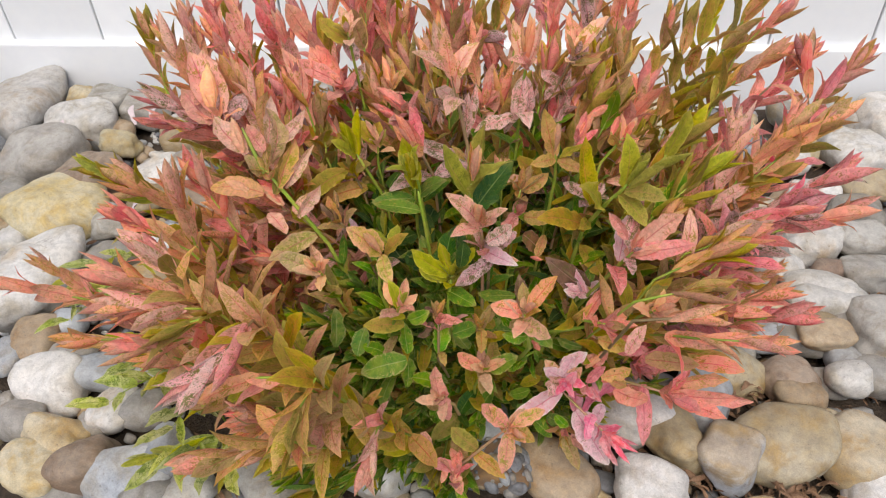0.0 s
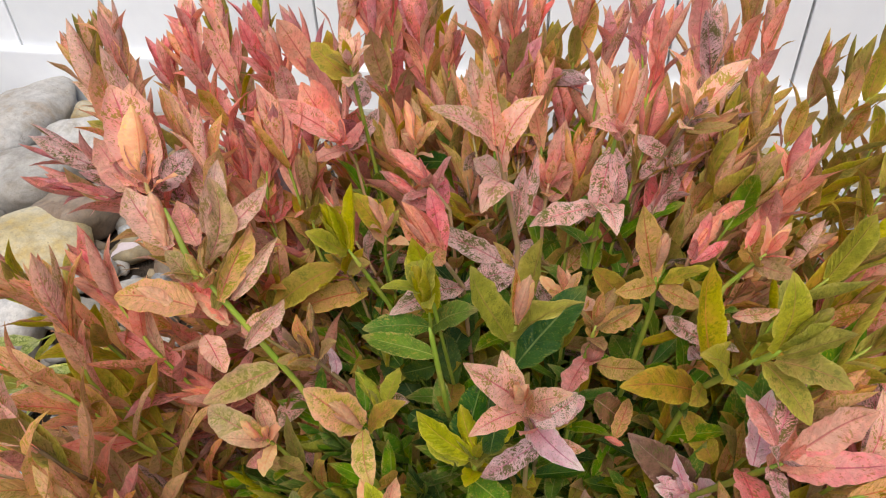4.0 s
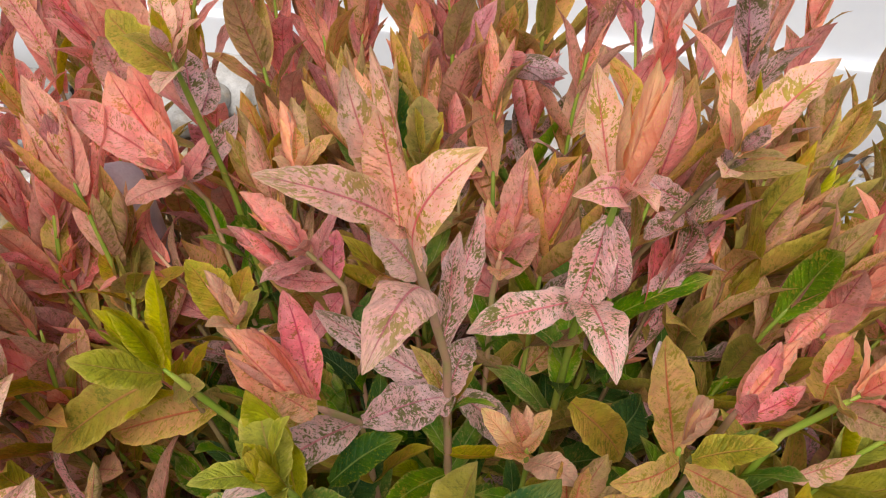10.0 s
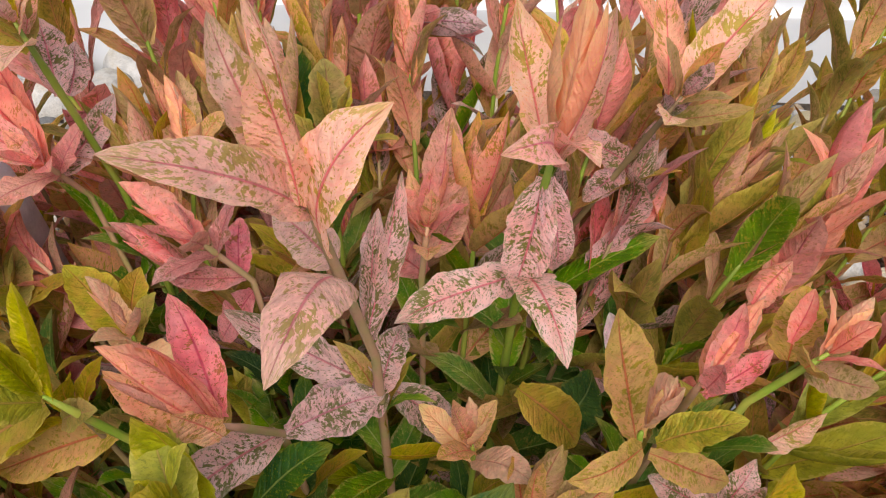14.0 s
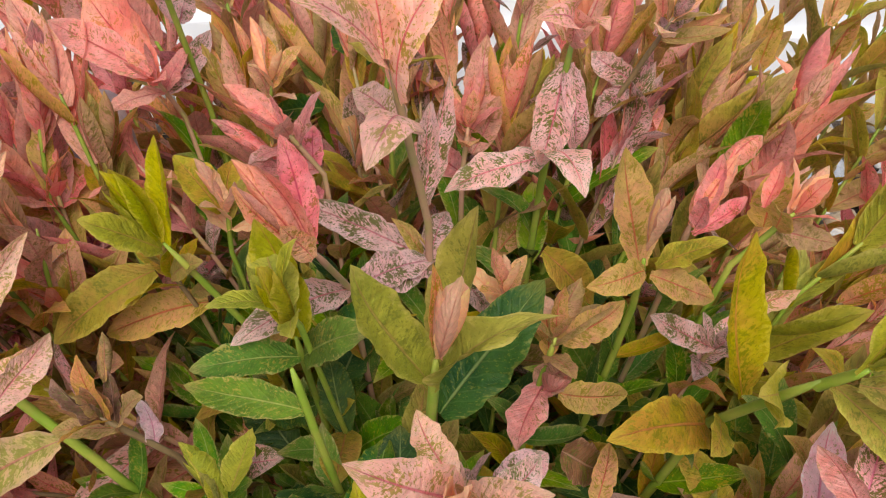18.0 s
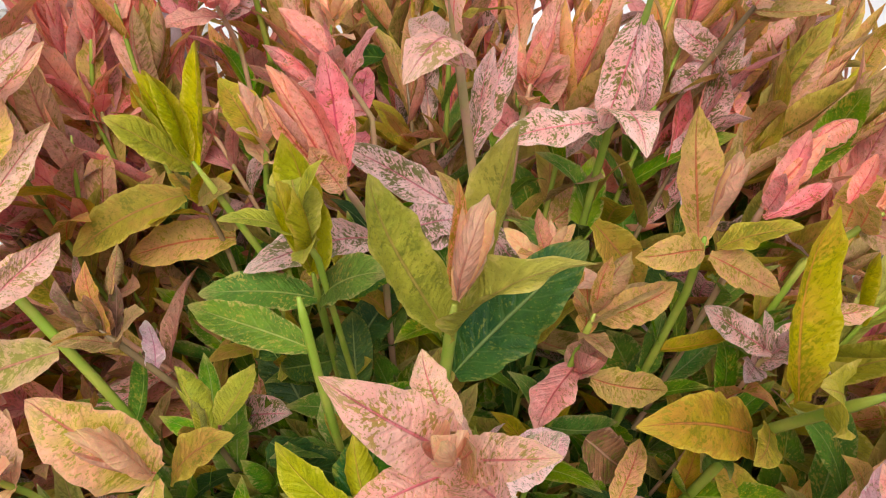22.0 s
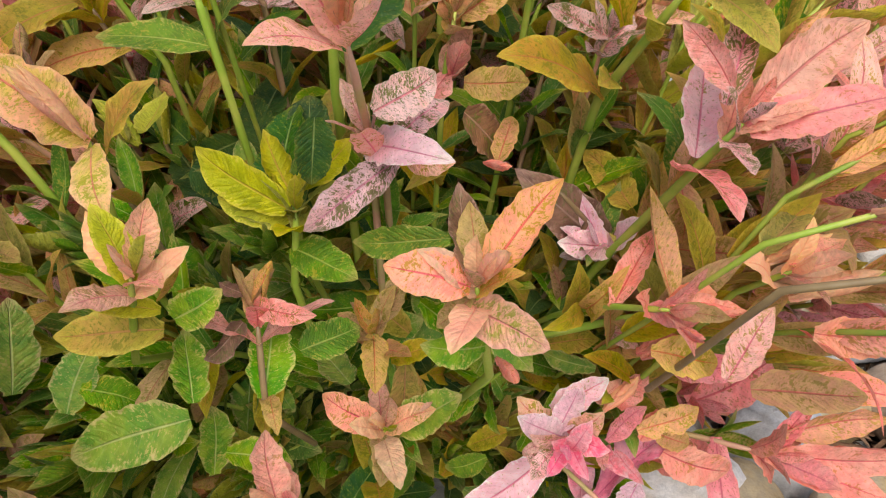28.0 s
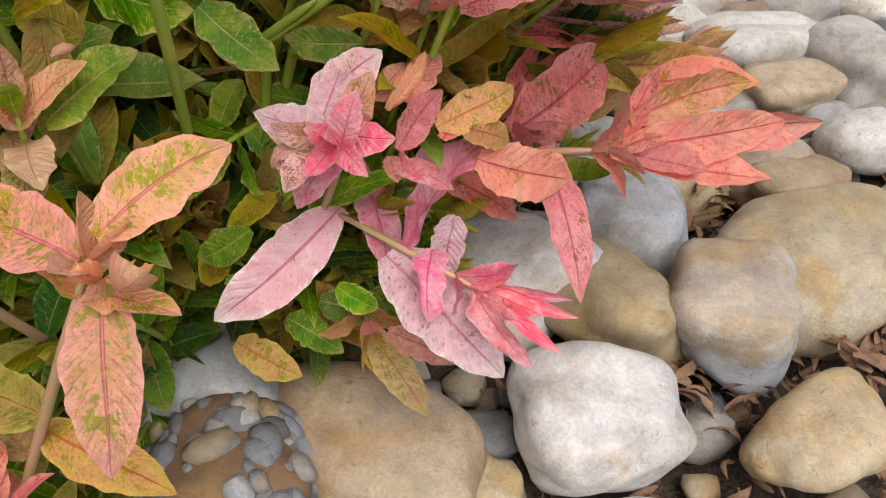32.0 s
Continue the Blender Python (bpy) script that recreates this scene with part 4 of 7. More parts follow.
def grow(x, y, z, tops, lows, size, reach, mat, out=1.0):
    top = Vector((x, y, z))
    spread = Vector((x - ROOT.x, y - ROOT.y, 0))
    start = ROOT + spread * 0.15 + Vector((rng.uniform(-0.02, 0.02), rng.uniform(-0.02, 0.02), GROUND - 0.01))
    mid = start.lerp(top, 0.45) + Vector((0, 0, top.z * 0.22 + 0.03 * rng.random() * out)) - spread * 0.05
    path = [((1 - s) ** 2) * start + 2 * s * (1 - s) * mid + s * s * top for s in [i / 10 for i in range(11)]]
    if in_sight_line(path[-1]) or in_sight_line(path[8]) or in_sight_line(path[6]):
        return
    sh = stem_part(path, 0.0019, 0.0010, mat)
    foliage(sh, spray(path, tops, lows, rng, size, reach, rng.uniform(0.8, 1.2)))


def ceiling(x, y):
    """How high the inner shoots may stand under the lane that the camera takes over the front of the shrub."""
    if not -0.21 < x < 0.20 or not 0.25 < y < 0.66:
        return 9.0
    if y < 0.42:
        return 0.12
    return 0.15 + (y - 0.42) * 0.64


def outside(x, y):
    """Where the shrub's foot ends and the stones lie open."""
    return (x > 0.0 and y < 0.485) or (x > 0.19 and y < 0.60) or (x <= 0.0 and y < 0.40) or x > 0.30


made = 0
while made < 360:
    a, r = rng.uniform(0, 2 * math.pi), math.sqrt(rng.uniform(0.0, 1.2))
    x, y = ROOT.x + 0.33 * r * math.cos(a), ROOT.y + (0.29 if math.sin(a) > 0 else 0.23) * r * math.sin(a)
    if outside(x, y):
        continue
    h, rr = crown_height(x, y)
    z = h + rng.uniform(-0.15, -0.035)
    top = ceiling(x, y)
    if z > top:
        z = top - 0.09 * rng.random()
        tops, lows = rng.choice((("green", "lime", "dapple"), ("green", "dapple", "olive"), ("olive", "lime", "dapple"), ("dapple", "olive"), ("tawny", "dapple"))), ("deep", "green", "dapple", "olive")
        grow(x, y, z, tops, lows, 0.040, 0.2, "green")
    else:
        tops, lows = palette(x, y)
        grow(x, y, max(0.06, z), tops, lows, rng.uniform(0.040, 0.050), rng.uniform(0.16, 0.26), rng.choice(("green", "green", "pink", "brown")))
    made += 1

# low green growth at the foot of the front
for i in range(70):
    x, y = rng.uniform(-0.20, 0.13), rng.uniform(0.43, 0.56)
    if x > 0.02 and y < 0.47:
        continue
    tops, lows = rng.choice((("dapple", "lime"), ("olive", "dapple"), ("lime", "olive"), ("green", "dapple"))), ("green", "dapple", "olive")
    grow(x, y, 0.06 + 0.10 * rng.random() + max(0, y - 0.45) * 0.6, tops, lows, rng.uniform(0.028, 0.036), 0.16, "green")
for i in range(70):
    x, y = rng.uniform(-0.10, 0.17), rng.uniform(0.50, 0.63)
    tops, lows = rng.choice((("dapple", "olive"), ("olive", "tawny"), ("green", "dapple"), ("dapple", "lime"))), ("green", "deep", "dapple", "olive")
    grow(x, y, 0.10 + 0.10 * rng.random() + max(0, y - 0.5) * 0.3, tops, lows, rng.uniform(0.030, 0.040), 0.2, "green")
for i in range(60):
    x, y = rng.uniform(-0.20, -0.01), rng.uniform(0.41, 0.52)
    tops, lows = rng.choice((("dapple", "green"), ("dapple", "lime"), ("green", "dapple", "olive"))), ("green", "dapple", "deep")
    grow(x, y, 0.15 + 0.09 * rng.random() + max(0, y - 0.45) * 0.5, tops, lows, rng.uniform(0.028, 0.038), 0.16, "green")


def sprig(x, y, z, x2, y2, z2, tops, lows, size, reach):
    """A shoot whose top third is given by two places; the leaves follow the habit of the plant."""
    low, top = Vector((x, y, z)), Vector((x2, y2, z2))
    path = limb_path(low)
    path += [low.lerp(top, i / 3) for i in range(4)]
    sh = stem_part(path, 0.0015, 0.0010, rng.choice(("green", "green", "green", "brown")))
    foliage(sh, spray(path, tops.split(","), lows.split(","), rng, size, reach, 0.82))


# ---- the shoots that stand out ----
s = stalk(-.033, .613, .362, -.046, .603, .447, "pink", .0026, True, False)
leaf(s, "bloom", 2, (-.047, .603, .443), (-.060, .606, .492), 20, 1.05)
leaf(s, "bloom", 9, (-.046, .600, .443), (-.050, .600, .484), -10, 0.85)
leaf(s, "bloom", 6, (-.045, .604, .447), (-.054, .612, .495), -25, 1.0)
leaf(s, "bloom", 0, (-.045, .605, .436), (-.076, .574, .481), 14, 0.78)
leaf(s, "bloom", 1, (-.043, .606, .425), (-.020, .594, .477), -14, 1.45)
leaf(s, "bloom", 7, (-.038, .602, .413), (-.049, .554, .432), 10, 1.15)
leaf(s, "bloom", 3, (-.042, .611, .410), (-.062, .628, .415), (0.09, -0.69, 0.72), 1.75)
leaf(s, "speckled", 6, (-.035, .614, .373), (-.026, .660, .403), (0.38, -0.62, 0.68), 1.13)
leaf(s, "speckled", 2, (-.034, .614, .370), (-.033, .645, .400), (0.36, -0.57, 0.74), 0.96)
leaf(s, "speckled", 0, (-.033, .617, .338), (-.095, .645, .344), (0.05, -0.74, 0.67), 0.80)
leaf(s, "speckled", 3, (-.031, .617, .337), (-.065, .597, .335), (0.09, -0.45, 0.89), 1.60)
leaf(s, "speckled", 0, (-.034, .614, .337), (-.025, .639, .346), (-0.17, -0.46, 0.87), 1.62)
leaf(s, "speckled", 0, (-.030, .621, .332), (-.004, .613, .308), (0.18, -0.22, 0.96), 1.57)
s = stalk(.015, .644, .362, .019, .632, .436, "green", .0026, True, False)
leaf(s, "bloom", 2, (.017, .634, .434), (.008, .650, .473), 12, 1.20)
leaf(s, "peach", 4, (.019, .631, .436), (.020, .622, .492), (0.15, 0.92, -0.35), 0.72)
leaf(s, "bloom", 2, (.021, .632, .434), (.032, .640, .476), -22, 1.0)
leaf(s, "bloom", 8, (.018, .630, .434), (.002, .608, .456), 10, 1.7)
leaf(s, "bloom", 8, (.020, .630, .434), (.027, .609, .450), -20, 1.5)
leaf(s, "speckled", 0, (.018, .635, .424), (.013, .628, .381), 14, 1.25)
leaf(s, "speckled", 0, (.019, .635, .424), (.024, .634, .384), -16, 0.95)
leaf(s, "speckled", 1, (.016, .632, .384), (.022, .584, .400), -6, 1.25)
leaf(s, "speckled", 3, (.014, .636, .380), (-.027, .619, .373), 8, 1.15)
s = stalk(-.065, .598, .336, -.073, .576, .378, "pink", .0022, True, False)
leaf(s, "coral", 4, (-.074, .575, .379), (-.094, .570, .422), (-0.30, 0.85, -0.40), 0.95)
leaf(s, "coral", 2, (-.073, .577, .380), (-.088, .578, .415), -25, 1.1)
leaf(s, "salmon", 2, (-.074, .573, .378), (-.096, .572, .410), 25, 1.15)
leaf(s, "salmon", 9, (-.072, .573, .377), (-.080, .568, .397), 5, 1.25)
leaf(s, "rose", 2, (-.073, .578, .379), (-.083, .591, .418), 10, 1.25)
leaf(s, "speckled", 0, (-.066, .597, .337), (-.102, .551, .354), 12, 0.95)
leaf(s, "speckled", 3, (-.064, .598, .337), (-.031, .613, .341), -10, 1.30)
s = stalk(-.082, .648, .358, -.095, .642, .385, "pink", .0018)
leaf(s, "coral", 4, (-.094, .642, .383), (-.123, .655, .398), (-0.26, 0.96, -0.12), 1.53)
leaf(s, "coral", 4, (-.096, .640, .382), (-.120, .659, .396), (-0.61, 0.69, -0.40), 1.27)
leaf(s, "rose", 4, (-.099, .637, .374), (-.129, .650, .384), (-0.56, 0.68, -0.48), 1.39)
leaf(s, "rose", 0, (-.086, .646, .360), (-.090, .669, .370), (0.27, -0.60, 0.76), 1.30)
leaf(s, "rose", 3, (-.084, .647, .361), (-.112, .641, .367), (0.25, -0.74, 0.63), 0.94)
leaf(s, "rose", 3, (-.085, .653, .346), (-.099, .644, .325), (-0.09, -0.37, 0.92), 1.75)
s = stalk(-.020, .654, .357, -.018, .658, .379, "pink", .0019)
leaf(s, "salmon", 2, (-.017, .658, .376), (-.009, .695, .404), (0.08, -0.70, 0.71), 1.26)
leaf(s, "coral", 2, (-.018, .658, .376), (-.030, .669, .388), (0.37, -0.42, 0.83), 1.88)
leaf(s, "coral", 4, (-.018, .658, .377), (-.013, .679, .397), (-0.25, 0.93, -0.26), 1.31)
leaf(s, "salmon", 9, (-.016, .656, .366), (-.004, .671, .387), (0.01, -0.66, 0.76), 1.10)
leaf(s, "salmon", 6, (-.018, .657, .373), (-.025, .683, .385), (-0.05, -0.68, 0.73), 1.41)
leaf(s, "rose", 0, (-.019, .661, .350), (-.044, .678, .356), (0.12, -0.55, 0.82), 1.70)
s = stalk(.050, .586, .345, .048, .580, .376, "green", .0024, True, False)
leaf(s, "tawny", 2, (.047, .580, .372), (.038, .594, .416), 14, 1.35)
leaf(s, "salmon", 4, (.048, .578, .382), (.048, .572, .415), (0.10, 0.90, -0.40), 1.05)
leaf(s, "olive", 3, (.052, .577, .375), (.075, .578, .388), (-0.34, 0.01, 0.94), 1.52)
leaf(s, "tawny", 1, (.048, .576, .374), (.025, .564, .378), (-0.07, -0.76, 0.64), 1.76)
leaf(s, "tawny", 3, (.050, .575, .373), (.074, .571, .366), (-0.29, -0.53, 0.80), 1.45)
leaf(s, "lilac", 0, (.050, .585, .371), (.044, .625, .375), (-0.39, -0.55, 0.74), 0.91)
s = stalk(.066, .600, .350, .066, .593, .384, "pink", .0020, True, False)
leaf(s, "coral", 4, (.066, .592, .382), (.080, .608, .405), (0.35, 0.80, -0.45), 1.35)
leaf(s, "coral", 2, (.067, .591, .383), (.074, .604, .407), -18, 1.25)
leaf(s, "rose", 2, (.067, .591, .379), (.086, .600, .391), -20, 1.4)
leaf(s, "rose", 9, (.067, .591, .383), (.067, .587, .400), (-0.33, -0.45, 0.83), 1.18)
leaf(s, "coral", 4, (.079, .608, .401), (.096, .629, .399), (0.54, 0.75, -0.38), 1.37)
s = stalk(.094, .611, .346, .112, .612, .374, "green", .0022)
leaf(s, "peach", 4, (.111, .613, .375), (.124, .622, .390), (0.61, 0.70, -0.37), 1.88)
leaf(s, "tawny", 3, (.105, .618, .361), (.116, .644, .370), (-0.61, -0.40, 0.69), 1.75)
leaf(s, "tawny", 0, (.107, .611, .366), (.130, .606, .364), (-0.42, -0.58, 0.70), 1.67)
leaf(s, "coral", 2, (.102, .617, .372), (.107, .627, .388), (-0.55, -0.40, 0.73), 1.59)
s = stalk(.040, .690, .351, .067, .682, .421, "brown", .0020)
leaf(s, "bloom", 2, (.065, .683, .419), (.099, .708, .448), (-0.39, -0.66, 0.64), 1.36)
leaf(s, "salmon", 6, (.063, .684, .420), (.064, .719, .448), (0.03, -0.79, 0.61), 1.25)
leaf(s, "tawny", 6, (.063, .684, .410), (.094, .684, .414), (-0.28, -0.57, 0.77), 1.46)
leaf(s, "speckled", 6, (.061, .685, .411), (.082, .704, .419), (-0.21, -0.77, 0.61), 1.70)
leaf(s, "tawny", 6, (.062, .685, .407), (.099, .705, .411), (-0.14, -0.93, 0.35), 1.16)
leaf(s, "speckled", 0, (.056, .687, .387), (.037, .692, .400), (-0.43, -0.82, 0.37), 1.86)
leaf(s, "speckled", 3, (.054, .688, .384), (.041, .685, .369), (0.18, -0.87, 0.46), 1.75)
s = stalk(-.146, .695, .361, -.150, .679, .444, "green", .0022)
leaf(s, "olive", 3, (-.151, .683, .432), (-.180, .693, .451), (0.29, -0.87, 0.39), 1.44)
leaf(s, "speckled", 2, (-.151, .688, .409), (-.161, .708, .429), (0.64, -0.54, 0.55), 2.00)
leaf(s, "speckled", 2, (-.149, .690, .408), (-.151, .713, .416), (0.48, -0.67, 0.56), 1.83)
leaf(s, "bloom", 2, (-.150, .682, .438), (-.148, .701, .457), (0.14, -0.77, 0.62), 1.41)
leaf(s, "bloom", 2, (-.150, .679, .444), (-.159, .697, .462), (0.28, -0.80, 0.53), 1.61)
s = stalk(-.158, .691, .358, -.161, .677, .387, "pink", .0018)
leaf(s, "coral", 2, (-.161, .678, .385), (-.196, .706, .415), (0.20, -0.84, 0.50), 1.82)
leaf(s, "rose", 0, (-.162, .675, .390), (-.213, .697, .405), (0.45, -0.66, 0.60), 1.03)
leaf(s, "coral", 2, (-.161, .677, .387), (-.193, .716, .411), (0.09, -0.87, 0.48), 1.20)
leaf(s, "speckled", 0, (-.160, .683, .377), (-.143, .710, .395), (0.54, -0.67, 0.51), 1.16)
s = stalk(-.121, .697, .339, -.114, .699, .375, "green", .0016)
leaf(s, "peach", 4, (-.114, .699, .375), (-.127, .721, .397), (-0.60, 0.78, -0.20), 1.46)
leaf(s, "peach", 2, (-.113, .699, .375), (-.123, .726, .396), (0.69, -0.47, 0.55), 1.25)
leaf(s, "deep", 0, (-.094, .715, .350), (-.128, .736, .332), (0.25, -0.55, 0.80), 1.21)
s = stalk(-.057, .687, .379, -.055, .690, .396, "green", .0018)
leaf(s, "olive", 5, (-.057, .690, .394), (-.060, .710, .414), (0.60, -0.57, 0.56), 1.34)
leaf(s, "deep", 5, (-.068, .705, .381), (-.080, .749, .397), (-0.24, -0.82, 0.52), 1.12)
s = stalk(-.117, .604, .306, -.136, .592, .364, "green", .0024, True, False)
leaf(s, "lime", 4, (-.137, .591, .367), (-.147, .584, .405), (-0.35, 0.85, -0.35), 1.0)
leaf(s, "lime", 2, (-.134, .593, .362), (-.131, .600, .410), -25, 1.0)
leaf(s, "lime", 2, (-.138, .592, .364), (-.144, .588, .404), 20, 1.2)
leaf(s, "lime", 0, (-.137, .591, .362), (-.153, .570, .393), 20, 1.2)
leaf(s, "olive", 5, (-.140, .597, .341), (-.124, .596, .352), (0.33, -0.39, 0.86), 1.31)
leaf(s, "olive", 5, (-.137, .604, .323), (-.132, .615, .319), (0.54, -0.64, 0.54), 1.34)
s = stalk(-.123, .624, .331, -.121, .625, .353, "green", .0018)
leaf(s, "olive", 9, (-.123, .625, .353), (-.145, .642, .371), (0.44, -0.44, 0.78), 1.40)
leaf(s, "olive", 2, (-.122, .625, .354), (-.121, .646, .366), (0.62, -0.47, 0.62), 1.97)
leaf(s, "salmon", 4, (-.122, .625, .359), (-.133, .631, .377), (-0.38, 0.86, -0.35), 1.47)
s = stalk(.001, .592, .330, .000, .592, .344, "green", .0016)
leaf(s, "peach", 4, (-.001, .592, .342), (-.002, .604, .354), (0.28, 0.76, -0.59), 1.88)
leaf(s, "peach", 2, (.001, .592, .342), (.004, .605, .348), (-0.10, -0.46, 0.88), 1.96)
leaf(s, "deep", 0, (-.074, .579, .320), (-.048, .596, .335), (-0.09, -0.14, 0.99), 1.54)
leaf(s, "olive", 0, (.015, .610, .351), (.040, .609, .319), (-0.06, -0.42, 0.90), 1.51)
leaf(s, "deep", 3, (.031, .611, .319), (.050, .646, .310), (0.12, -0.68, 0.73), 1.55)
s = stalk(-.074, .550, .366, -.080, .549, .379, "green", .0018)
leaf(s, "lime", 0, (-.078, .549, .374), (-.088, .572, .390), (0.10, -0.48, 0.87), 1.86)
leaf(s, "lime", 4, (-.081, .548, .378), (-.086, .550, .394), (-0.19, 0.79, -0.58), 1.81)
s = stalk(-.028, .531, .330, -.025, .521, .386, "green", .0030, True, False)
leaf(s, "lime", 2, (-.028, .524, .372), (-.047, .516, .430), 28, 1.10)
leaf(s, "lime", 2, (-.024, .527, .376), (-.014, .528, .441), -14, 0.92)
leaf(s, "salmon", 4, (-.0235, .514, .395), (-.019, .506, .437), (0.10, 0.95, -0.30), 0.85)
leaf(s, "peach", 6, (-.0245, .516, .398), (-.025, .511, .436), 10, 0.9)
leaf(s, "lime", 8, (-.025, .521, .372), (.009, .514, .415), -30, 0.80)
leaf(s, "deep", 3, (-.024, .527, .350), (.010, .558, .385), -20, 1.30)
s = stalk(-.081, .577, .288, -.078, .555, .354, "green", .0024, True, False)
leaf(s, "lime", 4, (-.078, .554, .356), (-.081, .542, .402), (-0.30, 0.85, -0.40), 0.85)
leaf(s, "lime", 2, (-.077, .557, .352), (-.085, .562, .405), -10, 1.25)
leaf(s, "green", 0, (-.079, .559, .338), (-.118, .548, .343), 15, 1.20)
leaf(s, "green", 0, (-.077, .558, .340), (-.047, .541, .373), -10, 1.20)
leaf(s, "deep", 5, (-.104, .573, .282), (-.122, .588, .293), (-0.14, -0.83, 0.54), 1.34)
leaf(s, "deep", 5, (-.075, .586, .278), (-.062, .616, .295), (-0.24, -0.52, 0.82), 1.34)
leaf(s, "lime", 4, (-.113, .571, .282), (-.114, .580, .307), (-0.42, 0.82, -0.39), 1.62)
leaf(s, "lime", 6, (-.107, .578, .260), (-.098, .590, .280), (-0.16, -0.47, 0.87), 1.62)
leaf(s, "deep", 5, (-.083, .581, .277), (-.107, .581, .265), (0.34, -0.82, 0.47), 1.34)
leaf(s, "deep", 5, (-.097, .580, .238), (-.128, .614, .249), (0.17, -0.58, 0.80), 1.10)
s = stalk(-.128, .536, .302, -.147, .530, .335, "brown", .0020)
leaf(s, "plum", 8, (-.147, .530, .334), (-.161, .535, .351), (0.19, -0.75, 0.63), 1.46)
leaf(s, "plum", 8, (-.146, .530, .331), (-.155, .539, .342), (0.70, -0.15, 0.70), 2.00)
leaf(s, "plum", 6, (-.144, .531, .325), (-.149, .546, .342), (-0.06, -0.69, 0.72), 1.68)
leaf(s, "tawny", 4, (-.148, .542, .340), (-.155, .561, .346), (-0.49, 0.82, -0.29), 1.53)
leaf(s, "lilac", 8, (-.134, .535, .312), (-.140, .546, .325), (0.54, -0.39, 0.74), 1.77)
s = stalk(-.108, .492, .285, -.100, .478, .345, "green", .0024, True, False)
leaf(s, "honey", 5, (-.099, .478, .344), (-.126, .473, .374), 12, 1.15)
leaf(s, "peach", 4, (-.099, .476, .346), (-.110, .466, .376), (-0.35, 0.70, -0.60), 1.05)
leaf(s, "honey", 5, (-.099, .477, .342), (-.088, .450, .334), 15, 0.95)
leaf(s, "olive", 3, (-.098, .482, .335), (-.076, .484, .362), -25, 1.05)
leaf(s, "lime", 4, (-.096, .504, .325), (-.117, .522, .333), (-0.31, 0.84, -0.45), 1.45)
leaf(s, "lime", 2, (-.095, .507, .328), (-.093, .531, .331), (-0.25, -0.53, 0.81), 2.00)
leaf(s, "lime", 4, (-.098, .501, .329), (-.106, .511, .333), (-0.30, 0.82, -0.48), 1.78)
s = stalk(-.153, .483, .306, -.156, .477, .322, "green", .0018)
leaf(s, "honey", 5, (-.157, .476, .321), (-.192, .487, .331), (0.35, -0.64, 0.69), 1.04)
leaf(s, "salmon", 2, (-.155, .480, .320), (-.164, .495, .338), (0.70, -0.16, 0.70), 1.67)
leaf(s, "salmon", 4, (-.157, .475, .323), (-.167, .476, .338), (-0.74, 0.41, -0.53), 1.88)
leaf(s, "salmon", 4, (-.156, .478, .321), (-.154, .475, .336), (-0.59, 0.64, -0.49), 1.61)
leaf(s, "salmon", 0, (-.156, .479, .310), (-.165, .465, .311), (0.65, -0.60, 0.46), 1.86)
leaf(s, "olive", 5, (-.154, .481, .298), (-.139, .477, .293), (0.41, -0.14, 0.90), 1.34)
s = stalk(-.160, .533, .303, -.207, .539, .383, "green", .0030)
leaf(s, "peach", 4, (-.195, .534, .348), (-.221, .541, .363), (-0.57, 0.81, -0.11), 1.88)
leaf(s, "coral", 4, (-.198, .534, .351), (-.221, .549, .365), (-0.55, 0.82, -0.13), 1.70)
leaf(s, "bloom", 3, (-.208, .526, .345), (-.188, .507, .337), (0.65, -0.31, 0.69), 1.75)
leaf(s, "honey", 0, (-.170, .533, .314), (-.213, .510, .302), (0.23, -0.22, 0.95), 1.40)
leaf(s, "olive", 6, (-.201, .535, .359), (-.189, .571, .397), (0.11, -0.65, 0.75), 1.56)
leaf(s, "honey", 6, (-.205, .541, .385), (-.204, .564, .401), (0.06, -0.70, 0.71), 2.00)
leaf(s, "bloom", 6, (-.193, .541, .362), (-.166, .564, .393), (0.77, -0.56, 0.31), 1.18)
leaf(s, "bloom", 3, (-.188, .535, .339), (-.165, .546, .357), (0.47, -0.59, 0.66), 1.38)
leaf(s, "honey", 8, (-.203, .543, .387), (-.209, .579, .423), (0.89, -0.35, 0.29), 1.35)
leaf(s, "bloom", 6, (-.201, .556, .385), (-.186, .595, .405), (0.39, -0.68, 0.62), 1.05)
s = stalk(.077, .551, .316, .098, .530, .372, "green", .0030, True, False)
leaf(s, "olive", 2, (.079, .537, .354), (.068, .548, .418), 14, 1.02)
leaf(s, "olive", 0, (.077, .549, .320), (.031, .518, .352), 10, 1.15)
leaf(s, "olive", 0, (.080, .546, .328), (.069, .523, .338), -10, 1.5)
leaf(s, "lime", 3, (.088, .540, .350), (.062, .500, .402), -5, 0.9)
s = stalk(.013, .563, .315, .018, .566, .347, "green", .0020)
leaf(s, "tawny", 4, (.018, .566, .346), (.026, .583, .363), (0.49, 0.83, -0.28), 1.61)
leaf(s, "tawny", 2, (.016, .566, .344), (.030, .585, .355), (-0.42, -0.53, 0.74), 1.42)
leaf(s, "tawny", 0, (.020, .566, .345), (.043, .574, .360), (0.05, -0.89, 0.45), 1.64)
leaf(s, "rose", 3, (.016, .564, .322), (.005, .539, .311), (-0.50, -0.42, 0.76), 1.75)
leaf(s, "tawny", 0, (.022, .563, .317), (.050, .564, .315), (-0.23, -0.89, 0.41), 1.84)
leaf(s, "salmon", 9, (.013, .564, .318), (.024, .557, .345), (-0.24, -0.56, 0.80), 1.19)
